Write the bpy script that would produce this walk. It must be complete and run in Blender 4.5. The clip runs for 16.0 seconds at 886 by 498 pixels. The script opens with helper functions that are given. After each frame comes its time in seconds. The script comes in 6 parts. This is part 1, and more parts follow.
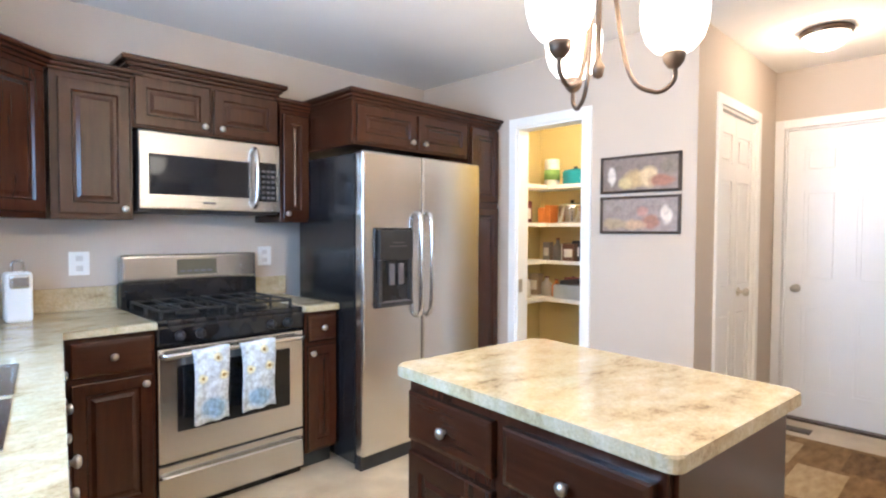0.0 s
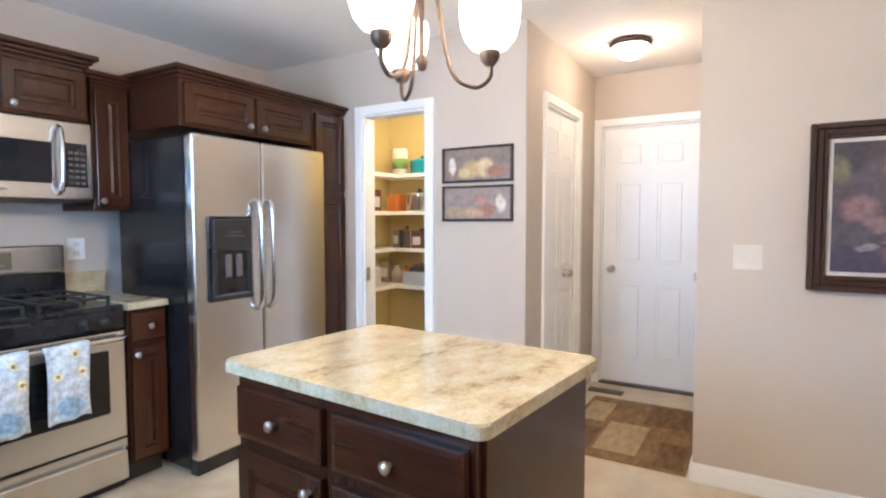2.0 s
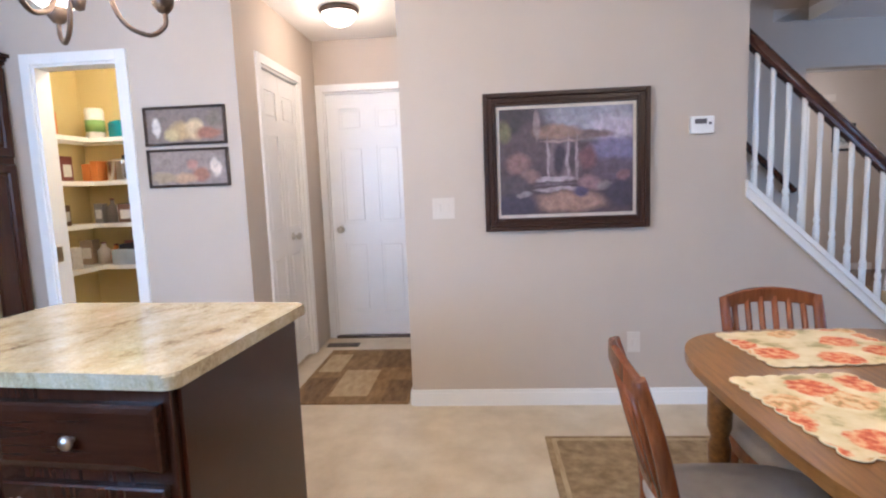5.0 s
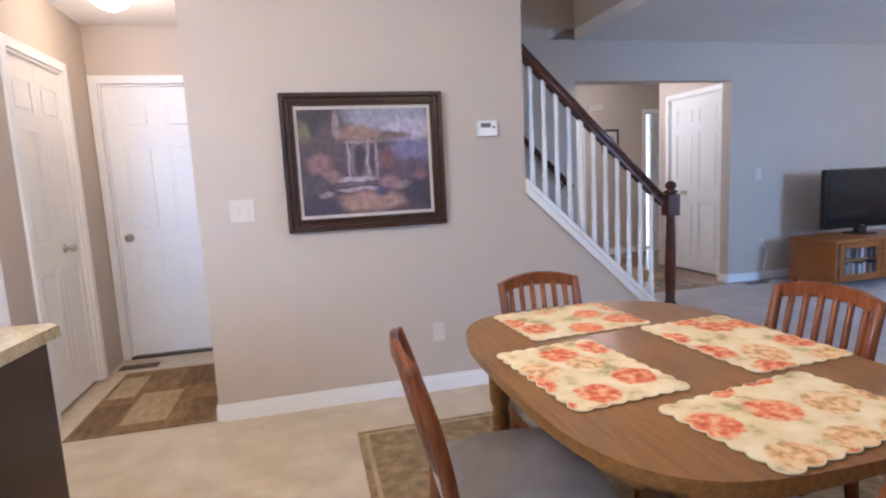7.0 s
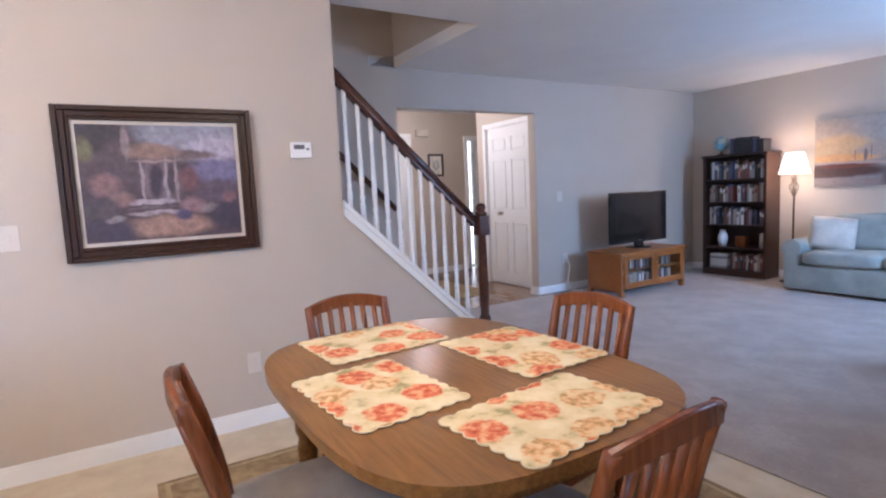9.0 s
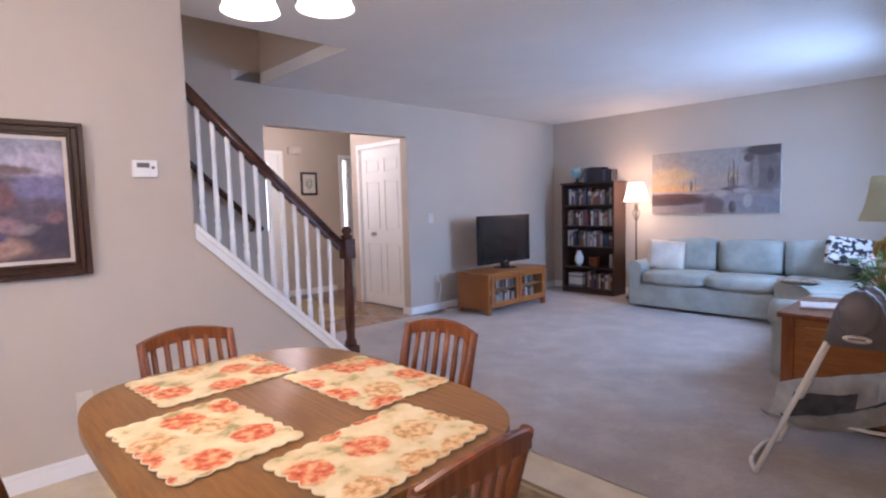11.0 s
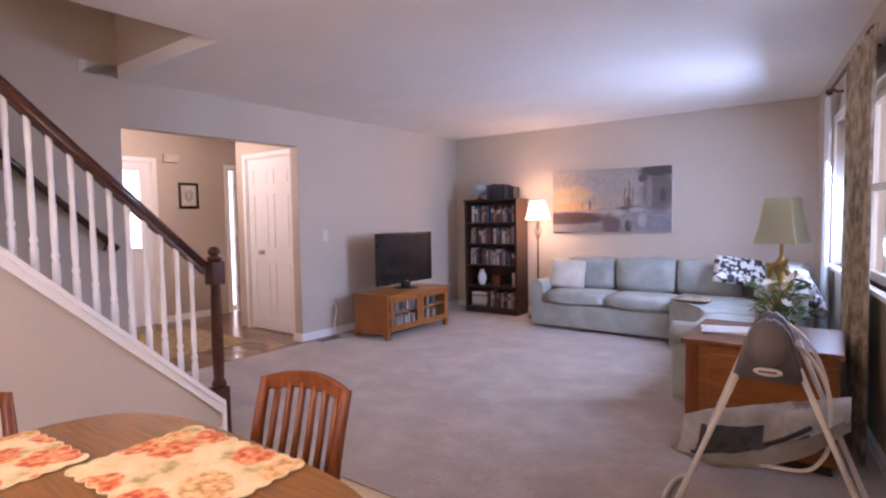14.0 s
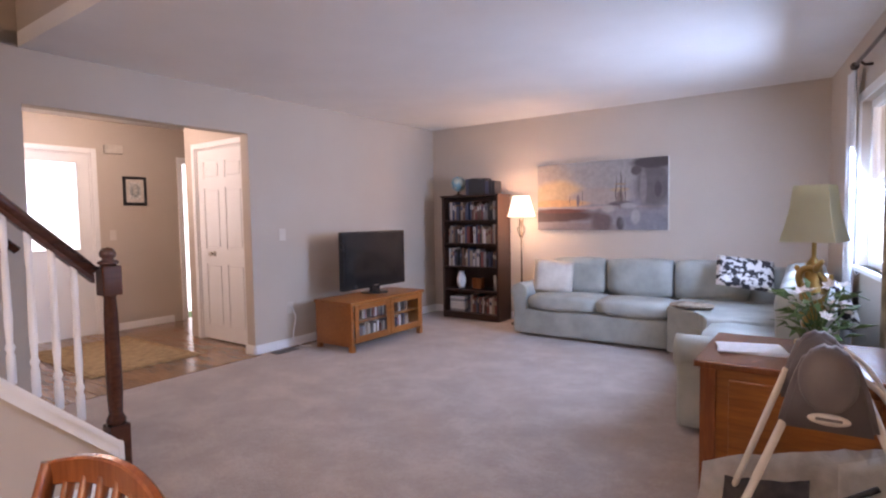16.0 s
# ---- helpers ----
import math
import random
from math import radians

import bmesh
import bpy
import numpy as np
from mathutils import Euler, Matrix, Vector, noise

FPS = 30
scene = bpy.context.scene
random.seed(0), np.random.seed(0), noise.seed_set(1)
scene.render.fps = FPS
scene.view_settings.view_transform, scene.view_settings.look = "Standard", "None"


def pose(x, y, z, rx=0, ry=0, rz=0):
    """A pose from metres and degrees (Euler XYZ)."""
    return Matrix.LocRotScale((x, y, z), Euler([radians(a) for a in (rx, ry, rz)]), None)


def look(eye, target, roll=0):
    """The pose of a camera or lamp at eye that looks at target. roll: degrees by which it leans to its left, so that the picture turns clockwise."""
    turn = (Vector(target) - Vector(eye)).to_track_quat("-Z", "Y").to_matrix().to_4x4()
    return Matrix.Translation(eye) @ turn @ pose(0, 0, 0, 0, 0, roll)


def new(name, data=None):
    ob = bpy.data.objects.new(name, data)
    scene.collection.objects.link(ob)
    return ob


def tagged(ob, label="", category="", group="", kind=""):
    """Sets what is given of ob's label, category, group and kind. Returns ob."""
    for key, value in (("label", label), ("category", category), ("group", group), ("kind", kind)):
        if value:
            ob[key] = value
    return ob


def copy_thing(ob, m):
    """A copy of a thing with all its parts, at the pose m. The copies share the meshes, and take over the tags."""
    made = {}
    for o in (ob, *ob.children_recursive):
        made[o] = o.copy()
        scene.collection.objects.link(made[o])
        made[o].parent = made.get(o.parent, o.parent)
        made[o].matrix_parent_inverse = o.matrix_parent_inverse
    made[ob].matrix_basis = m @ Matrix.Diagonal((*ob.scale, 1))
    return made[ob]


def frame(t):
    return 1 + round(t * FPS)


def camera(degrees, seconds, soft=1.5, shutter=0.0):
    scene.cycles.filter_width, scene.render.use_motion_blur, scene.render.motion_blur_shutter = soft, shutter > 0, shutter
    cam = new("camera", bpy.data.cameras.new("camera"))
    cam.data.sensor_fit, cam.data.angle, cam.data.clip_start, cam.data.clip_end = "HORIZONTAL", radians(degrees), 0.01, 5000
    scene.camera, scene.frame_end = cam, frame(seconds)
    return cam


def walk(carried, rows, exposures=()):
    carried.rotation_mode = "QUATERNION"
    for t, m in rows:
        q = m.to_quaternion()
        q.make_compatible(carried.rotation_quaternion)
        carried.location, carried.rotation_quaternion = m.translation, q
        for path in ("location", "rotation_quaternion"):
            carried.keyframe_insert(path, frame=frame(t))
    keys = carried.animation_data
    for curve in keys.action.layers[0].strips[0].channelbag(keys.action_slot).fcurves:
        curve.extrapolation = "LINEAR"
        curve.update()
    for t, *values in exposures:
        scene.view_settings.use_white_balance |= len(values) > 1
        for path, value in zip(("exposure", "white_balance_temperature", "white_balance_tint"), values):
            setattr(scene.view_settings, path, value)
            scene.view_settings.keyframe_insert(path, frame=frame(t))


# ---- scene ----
cam = camera(78.75, 16.0, soft=2.2)
ROWS = [
    (0, 0.000, 0.000, 1.321, 88.12, -0.23, -44.56),
    (0.5, 0.007, 0.023, 1.331, 87.91, -0.13, -48.11),
    (1, 0.004, -0.012, 1.333, 87.62, 0.04, -51.61),
    (1.5, 0.035, -0.025, 1.323, 87.39, 0.01, -55.18),
    (2, 0.039, -0.075, 1.319, 86.93, 0.07, -59.42),
    (2.5, 0.047, -0.090, 1.309, 86.40, 0.10, -63.80),
    (3, 0.041, -0.112, 1.299, 85.80, 0.46, -68.02),
    (3.5, 0.019, -0.143, 1.298, 84.97, 1.01, -72.79),
    (6, -0.018, -0.273, 1.252, 82.76, 2.60, -95.20),
    (6.5, -0.022, -0.292, 1.252, 82.61, 2.73, -100.27),
    (7, -0.055, -0.360, 1.260, 82.50, 2.87, -104.11),
    (7.5, -0.077, -0.397, 1.264, 82.59, 2.86, -108.17),
    (8, -0.080, -0.425, 1.259, 83.00, 2.82, -112.58),
    (8.5, -0.087, -0.449, 1.255, 83.52, 2.83, -116.97),
    (9, -0.108, -0.482, 1.259, 83.94, 2.70, -120.93),
    (9.5, -0.128, -0.521, 1.263, 84.34, 2.53, -124.64),
    (10, -0.142, -0.543, 1.267, 84.75, 2.25, -128.05),
    (12.5, -0.245, -0.619, 1.346, 86.07, 0.83, -138.59),
    (13, -0.220, -0.664, 1.338, 86.49, 0.83, -140.10),
    (13.5, -0.110, -0.780, 1.327, 86.86, 0.69, -141.59),
    (14, 0.013, -0.920, 1.316, 86.70, 0.90, -143.15),
    (14.5, 0.066, -1.053, 1.291, 86.95, 0.60, -143.90),
    (15, 0.132, -1.245, 1.281, 86.95, 0.75, -144.25),
    (15.5, 0.180, -1.364, 1.278, 86.91, 0.82, -144.45),
    (16, 0.268, -1.524, 1.278, 86.70, 0.98, -144.45),
]
EXPOSURES = [(0.0, 0.26, 5750, 12), (1.5, 0.13, 5650, 12), (3.5, -0.08, 5450, 14), (6.0, -0.07, 5350, 17), (7.0, -0.06, 5350, 18), (9.5, 0.02, 5600, 22), (12.5, 0.09, 6250, 35), (14.0, 0.09, 6800, 42), (15.0, 0.1, 6950, 37), (16.0, 0.05, 7000, 36)]
walk(cam, [(t, pose(x, y, z, rx, ry, rz)) for t, x, y, z, rx, ry, rz in ROWS], EXPOSURES)

# ---- light ----
world = bpy.data.worlds.new("sky")
scene.world = world
world.use_nodes = True
wn = world.node_tree.nodes
sky = wn.new("ShaderNodeTexSky")
sky.sky_type, sky.sun_disc = "NISHITA", False
sky.sun_elevation, sky.sun_rotation = radians(42), radians(300)
world.node_tree.links.new(sky.outputs[0], wn["Background"].inputs[0])
wn["Background"].inputs[1].default_value = 0.12
sun = new("sun", bpy.data.lights.new("sun", "SUN"))
sun.data.energy, sun.data.angle, sun.data.color = 1.2, radians(12), (1, 0.96, 0.9)
sun.matrix_world = look((-6, 4, 8), (0, 0, 0))


def point_lamp(name, place, watts, color, radius=0.05):
    ob = new(name, bpy.data.lights.new(name, "POINT"))
    ob.data.energy, ob.data.color, ob.data.shadow_soft_size = watts, color, radius
    ob.location = place
    return ob


def window_lamp(name, place, target, w, h, watts, color):
    ob = new(name, bpy.data.lights.new(name, "AREA"))
    ob.data.shape, ob.data.size, ob.data.size_y = "RECTANGLE", w, h
    ob.data.energy, ob.data.color = watts, color
    ob.matrix_world = look(place, target)
    return ob


WARM = (1.0, 0.77, 0.49)
DAY = (0.41, 0.67, 1.0)
window_lamp("sink_window_light", (-0.50, 1.5, 1.56), (2.0, 1.7, 1.0), 1.10, 0.80, 48, DAY)
window_lamp("living_window_light", (0.00, -5.88, 1.45), (2.0, -5.75, 0.42), 0.66, 1.05, 88, DAY)
window_lamp("living_window_light", (-0.205, -4.17, 1.45), (2.0, -4.6, 0.9), 0.24, 1.05, 9, DAY)
# unseen fill lamp, added to brighten the walls of the stairwell
point_lamp("stairwell_fill_light", (3.95, 0.6, 4.6), 30, (1.0, 0.86, 0.68), 0.1)
# fill without a fixture, added to lift the dark foyer
point_lamp("foyer_fill_light", (5.9, -3.7, 2.3), 37, (1.0, 0.89, 0.76), 0.1)

# ---- materials ----
def material(name, rough=0.5, metal=0.0):
    m = bpy.data.materials.new(name)
    m.use_nodes = True
    b = m.node_tree.nodes["Principled BSDF"]
    b.inputs["Roughness"].default_value, b.inputs["Metallic"].default_value = rough, metal
    return m, m.node_tree.nodes, m.node_tree.links, b


def ramp(nodes, stops):
    r = nodes.new("ShaderNodeValToRGB")
    e = r.color_ramp.elements
    while len(e) < len(stops):
        e.new(0.5)
    for el, (p, c) in zip(e, stops):
        el.position, el.color = p, (*c, 1)
    return r


def noise_tex(nodes, links, scale, detail=4, coord=None, stretch=(1, 1, 1), rough=0.55):
    n = nodes.new("ShaderNodeTexNoise")
    n.inputs["Scale"].default_value, n.inputs["Detail"].default_value, n.inputs["Roughness"].default_value = scale, detail, rough
    mp = nodes.new("ShaderNodeMapping")
    mp.inputs["Scale"].default_value = stretch
    if coord is None:
        coord = nodes.new("ShaderNodeTexCoord").outputs["Object"]
    links.new(coord, mp.inputs[0])
    links.new(mp.outputs[0], n.inputs["Vector"])
    return n


def bump(nodes, links, source, b, strength, distance=0.002):
    k = nodes.new("ShaderNodeBump")
    k.inputs["Strength"].default_value, k.inputs["Distance"].default_value = strength, distance
    links.new(source, k.inputs["Height"])
    links.new(k.outputs[0], b.inputs["Normal"])


def mixed(name, c1, c2, scale, rough=0.5, metal=0.0, fine=0.0, fine_scale=300, stretch=(1, 1, 1), detail=4, spread=0.18):
    """Two tones by a large noise, with fine relief."""
    m, nodes, links, b = material(name, rough, metal)
    n = noise_tex(nodes, links, scale, detail, None, stretch)
    r = ramp(nodes, [(0.5 - spread, c1), (0.5 + spread, c2)])
    links.new(n.outputs["Fac"], r.inputs[0])
    links.new(r.outputs[0], b.inputs["Base Color"])
    if fine:
        f = noise_tex(nodes, links, fine_scale, 3, None, stretch)
        bump(nodes, links, f.outputs["Fac"], b, fine)
    rr = nodes.new("ShaderNodeMapRange")
    rr.inputs["To Min"].default_value, rr.inputs["To Max"].default_value = max(rough - 0.07, 0.02), rough + 0.07
    links.new(n.outputs["Fac"], rr.inputs["Value"])
    links.new(rr.outputs[0], b.inputs["Roughness"])
    return m


def wood(name, dark, light, rough=0.35, axis=2, scale=6.0):
    """Grain along an axis of the object, with an own tone for each object."""
    m, nodes, links, b = material(name, rough)
    st = [9.0, 9.0, 9.0]
    st[axis] = 0.7
    n = noise_tex(nodes, links, scale, 8, None, st, 0.65)
    big = noise_tex(nodes, links, 2.3, 2)
    add = nodes.new("ShaderNodeMath")
    add.operation = "MULTIPLY_ADD"
    links.new(big.outputs["Fac"], add.inputs[0])
    add.inputs[1].default_value = 0.5
    links.new(n.outputs["Fac"], add.inputs[2])
    info = nodes.new("ShaderNodeObjectInfo")
    var = nodes.new("ShaderNodeMath")
    var.operation = "MULTIPLY_ADD"
    links.new(info.outputs["Random"], var.inputs[0])
    var.inputs[1].default_value = 0.12
    links.new(add.outputs[0], var.inputs[2])
    r = ramp(nodes, [(0.5, dark), (1.05, light)])
    links.new(var.outputs[0], r.inputs[0])
    links.new(r.outputs[0], b.inputs["Base Color"])
    bump(nodes, links, n.outputs["Fac"], b, 0.003)
    return m


def plain(name, c, rough=0.5, metal=0.0):
    k = tuple(min(v * 1.12, 1) for v in c)
    return mixed(name, tuple(v * 0.9 for v in c), k, 7, rough, metal, 0.03, 260)


def glowing(name, c, strength, base=(0.9, 0.88, 0.84)):
    m, nodes, links, b = material(name, 0.35)
    b.inputs["Base Color"].default_value = (*base, 1)
    b.inputs["Emission Color"].default_value = (*c, 1)
    b.inputs["Emission Strength"].default_value = strength
    return m


def painted(name, size, base, blobs, wobble=0.06, grain=26, speck=0.45, soft=0.2, tone=1.0, dabs=0.0):
    """A painting's colours on a flat canvas: soft brushed patches in object space (x across, z up)."""
    m, nodes, links, b = material(name, 0.5)
    coord = nodes.new("ShaderNodeTexCoord").outputs["Object"]
    n = noise_tex(nodes, links, grain * 0.35, 2, coord)
    off = nodes.new("ShaderNodeVectorMath")
    off.operation = "SUBTRACT"
    links.new(n.outputs["Color"], off.inputs[0])
    off.inputs[1].default_value = (0.5, 0.5, 0.5)
    sc = nodes.new("ShaderNodeVectorMath")
    sc.operation = "SCALE"
    links.new(off.outputs[0], sc.inputs[0])
    sc.inputs["Scale"].default_value = wobble * 2
    warped = nodes.new("ShaderNodeVectorMath")
    links.new(coord, warped.inputs[0])
    links.new(sc.outputs[0], warped.inputs[1])
    colour = nodes.new("ShaderNodeRGB")
    colour.outputs[0].default_value = (*base, 1)
    last = colour.outputs[0]
    for cx, cz, rx, rz, *c in blobs:
        mp = nodes.new("ShaderNodeMapping")
        mp.vector_type = "TEXTURE"
        mp.inputs["Location"].default_value = (cx * size[0], 0, cz * size[1])
        mp.inputs["Scale"].default_value = (rx * size[0], 1, rz * size[1])
        links.new(warped.outputs[0], mp.inputs[0])
        ln = nodes.new("ShaderNodeVectorMath")
        ln.operation = "LENGTH"
        links.new(mp.outputs[0], ln.inputs[0])
        mr = nodes.new("ShaderNodeMapRange")
        mr.inputs["From Min"].default_value, mr.inputs["From Max"].default_value = 1 + soft, 1 - soft * 1.6
        links.new(ln.outputs["Value"], mr.inputs["Value"])
        mx = nodes.new("ShaderNodeMix")
        mx.data_type = "RGBA"
        links.new(mr.outputs[0], mx.inputs["Factor"])
        links.new(last, mx.inputs[6])
        mx.inputs[7].default_value = (*c, 1)
        last = mx.outputs[2]
    dab = nodes.new("ShaderNodeTexVoronoi")
    dab.inputs["Scale"].default_value = grain * 1.6
    links.new(warped.outputs[0], dab.inputs["Vector"])
    tint = nodes.new("ShaderNodeMix")
    tint.data_type, tint.blend_type = "RGBA", "OVERLAY"
    tint.inputs["Factor"].default_value = dabs
    links.new(last, tint.inputs[6])
    links.new(dab.outputs["Color"], tint.inputs[7])
    last = tint.outputs[2]
    spots = noise_tex(nodes, links, grain * 0.9, 7, coord, (1, 1, 1), 0.62)
    hsv = nodes.new("ShaderNodeHueSaturation")
    mr = nodes.new("ShaderNodeMapRange")
    mr.inputs["From Min"].default_value, mr.inputs["From Max"].default_value = 0.3, 0.7
    mr.inputs["To Min"].default_value, mr.inputs["To Max"].default_value = tone * (1 - speck), tone * (1 + speck)
    links.new(spots.outputs["Fac"], mr.inputs["Value"])
    links.new(mr.outputs[0], hsv.inputs["Value"])
    links.new(last, hsv.inputs["Color"])
    links.new(hsv.outputs[0], b.inputs["Base Color"])
    bump(nodes, links, n.outputs["Fac"], b, 0.1)
    return m


def granite():
    m, nodes, links, b = material("granite", 0.07)
    big = noise_tex(nodes, links, 8.0, 10, None, (0.9, 1.6, 1), 0.76)
    r = ramp(nodes, [(0.29, (0.10, 0.06, 0.035)), (0.36, (0.34, 0.25, 0.135)), (0.45, (0.50, 0.41, 0.245)), (0.66, (0.61, 0.54, 0.395))])
    links.new(big.outputs["Fac"], r.inputs[0])
    v = nodes.new("ShaderNodeTexVoronoi")
    v.inputs["Scale"].default_value = 160
    links.new(nodes.new("ShaderNodeTexCoord").outputs["Object"], v.inputs["Vector"])
    hsv = nodes.new("ShaderNodeHueSaturation")
    mr = nodes.new("ShaderNodeMapRange")
    mr.inputs["To Min"].default_value, mr.inputs["To Max"].default_value = 0.84, 1.1
    links.new(v.outputs["Color"], mr.inputs["Value"])
    links.new(mr.outputs[0], hsv.inputs["Value"])
    links.new(r.outputs[0], hsv.inputs["Color"])
    links.new(hsv.outputs[0], b.inputs["Base Color"])
    return m


def floral(name):
    """Cream quilted cloth with orange-red flowers and dull green sprigs."""
    m, nodes, links, b = material(name, 0.85)
    coord = nodes.new("ShaderNodeTexCoord").outputs["Object"]
    info = nodes.new("ShaderNodeObjectInfo")
    shift = nodes.new("ShaderNodeVectorMath")
    sc = nodes.new("ShaderNodeVectorMath")
    sc.operation = "SCALE"
    sc.inputs[0].default_value = (7.0, 5.0, 0.0)
    links.new(info.outputs["Random"], sc.inputs["Scale"])
    links.new(coord, shift.inputs[0])
    links.new(sc.outputs[0], shift.inputs[1])
    n = noise_tex(nodes, links, 28, 5, shift.outputs[0])
    off = nodes.new("ShaderNodeMix")
    off.data_type = "RGBA"
    off.inputs["Factor"].default_value = 0.045
    links.new(shift.outputs[0], off.inputs[6])
    links.new(n.outputs["Color"], off.inputs[7])
    v = nodes.new("ShaderNodeTexVoronoi")
    v.voronoi_dimensions = "2D"
    v.inputs["Scale"].default_value, v.inputs["Randomness"].default_value = 7.6, 0.9
    links.new(off.outputs[2], v.inputs["Vector"])
    petals = noise_tex(nodes, links, 45, 3, shift.outputs[0])
    flower = ramp(nodes, [(0.30, (0.42, 0.055, 0.025)), (0.45, (0.65, 0.155, 0.06)), (0.64, (0.76, 0.45, 0.24))])
    links.new(petals.outputs["Fac"], flower.inputs[0])
    ground_n = noise_tex(nodes, links, 13, 4, shift.outputs[0])
    ground_c = ramp(nodes, [(0.34, (0.36, 0.31, 0.14)), (0.44, (0.68, 0.57, 0.33)), (0.62, (0.78, 0.69, 0.48))])
    links.new(ground_n.outputs["Fac"], ground_c.inputs[0])
    mr = nodes.new("ShaderNodeMapRange")
    mr.inputs["From Min"].default_value, mr.inputs["From Max"].default_value = 0.42, 0.36
    links.new(v.outputs["Distance"], mr.inputs["Value"])
    sel = nodes.new("ShaderNodeSeparateColor")
    links.new(v.outputs["Color"], sel.inputs[0])
    gt = nodes.new("ShaderNodeMath")
    gt.operation = "GREATER_THAN"
    gt.inputs[1].default_value = 0.12
    links.new(sel.outputs[0], gt.inputs[0])
    mul = nodes.new("ShaderNodeMath")
    mul.operation = "MULTIPLY"
    links.new(mr.outputs[0], mul.inputs[0])
    links.new(gt.outputs[0], mul.inputs[1])
    pale = ramp(nodes, [(0.36, (0.40, 0.25, 0.09)), (0.48, (0.70, 0.40, 0.19)), (0.60, (0.74, 0.58, 0.33))])
    links.new(petals.outputs["Fac"], pale.inputs[0])
    which = nodes.new("ShaderNodeMath")
    which.operation = "GREATER_THAN"
    which.inputs[1].default_value = 0.58
    links.new(sel.outputs[1], which.inputs[0])
    kind = nodes.new("ShaderNodeMix")
    kind.data_type = "RGBA"
    links.new(which.outputs[0], kind.inputs["Factor"])
    links.new(flower.outputs[0], kind.inputs[6])
    links.new(pale.outputs[0], kind.inputs[7])
    mx = nodes.new("ShaderNodeMix")
    mx.data_type = "RGBA"
    links.new(mul.outputs[0], mx.inputs["Factor"])
    links.new(ground_c.outputs[0], mx.inputs[6])
    links.new(kind.outputs[2], mx.inputs[7])
    links.new(mx.outputs[2], b.inputs["Base Color"])
    q = nodes.new("ShaderNodeTexVoronoi")
    q.inputs["Scale"].default_value = 45
    links.new(coord, q.inputs["Vector"])
    bump(nodes, links, q.outputs["Distance"], b, 0.5, 0.004)
    return m


def brushed(name, c, rough=0.3):
    m, nodes, links, b = material(name, rough, 1.0)
    n = noise_tex(nodes, links, 3.0, 6, None, (1.0, 1.0, 90.0), 0.7)
    r = ramp(nodes, [(0.3, tuple(v * 0.85 for v in c)), (0.7, c)])
    links.new(n.outputs["Fac"], r.inputs[0])
    links.new(r.outputs[0], b.inputs["Base Color"])
    mr = nodes.new("ShaderNodeMapRange")
    mr.inputs["To Min"].default_value, mr.inputs["To Max"].default_value = rough - 0.05, rough + 0.1
    links.new(n.outputs["Fac"], mr.inputs["Value"])
    links.new(mr.outputs[0], b.inputs["Roughness"])
    return m


def pane_glass(name):
    m, nodes, links, b = material(name, 0.02)
    b.inputs["Transmission Weight"].default_value = 1.0
    b.inputs["Base Color"].default_value = (0.95, 0.98, 1, 1)
    return m


def carpet():
    """Cut pile: fine tufts, and soft patches where feet have turned the nap."""
    m, nodes, links, b = material("carpet", 0.97)
    nap = noise_tex(nodes, links, 3.4, 7, None, (1, 1, 1), 0.62)
    tuft = noise_tex(nodes, links, 60, 6, None, (1, 1, 1), 0.7)
    add = nodes.new("ShaderNodeMath")
    add.operation = "MULTIPLY_ADD"
    links.new(tuft.outputs["Fac"], add.inputs[0])
    add.inputs[1].default_value = 0.7
    links.new(nap.outputs["Fac"], add.inputs[2])
    r = ramp(nodes, [(0.60, (0.285, 0.23, 0.195)), (0.85, (0.345, 0.285, 0.25)), (1.08, (0.41, 0.35, 0.31))])
    links.new(add.outputs[0], r.inputs[0])
    links.new(r.outputs[0], b.inputs["Base Color"])
    bump(nodes, links, add.outputs[0], b, 0.9, 0.012)
    b.inputs["Sheen Weight"].default_value = 0.25
    b.inputs["Sheen Roughness"].default_value = 0.6
    return m


PAINT = mixed("wall_paint", (0.53, 0.455, 0.38), (0.565, 0.49, 0.415), 1.2, 0.75, 0, 0.12, 420)
PAINT_PANTRY = mixed("pantry_paint", (0.58, 0.46, 0.205), (0.62, 0.50, 0.235), 1.2, 0.75, 0, 0.12, 420)
CEIL = mixed("ceiling_paint", (0.80, 0.775, 0.745), (0.84, 0.815, 0.785), 2, 0.9, 0, 0.3, 160)
WHITE = mixed("white_trim", (0.85, 0.845, 0.83), (0.89, 0.885, 0.87), 3, 0.35, 0, 0.03, 200)
VINYL = mixed("vinyl_floor", (0.50, 0.40, 0.265), (0.66, 0.56, 0.41), 5, 0.35, 0, 0.06, 90, detail=7)
CARPET = carpet()
OAKFLOOR = wood("foyer_floor_wood", (0.10, 0.05, 0.025), (0.30, 0.17, 0.09), 0.22, 0)
CHERRY = wood("cherry_cabinet", (0.029, 0.0090, 0.0041), (0.049, 0.0162, 0.0073), 0.25, 2)
CHERRY_H = wood("cherry_cabinet_cross", (0.029, 0.0090, 0.0041), (0.049, 0.0162, 0.0073), 0.25, 0)
for cherry in (CHERRY, CHERRY_H):
    cherry.node_tree.nodes["Principled BSDF"].inputs["Specular IOR Level"].default_value = 0.42
TABLEWOOD = wood("table_oak", (0.085, 0.035, 0.007), (0.27, 0.128, 0.032), 0.32, 0, 9.0)
CHAIRWOOD = wood("chair_wood", (0.085, 0.022, 0.007), (0.25, 0.078, 0.025), 0.27, 2)
HONEY = wood("honey_oak", (0.17, 0.050, 0.010), (0.38, 0.140, 0.032), 0.33, 0)
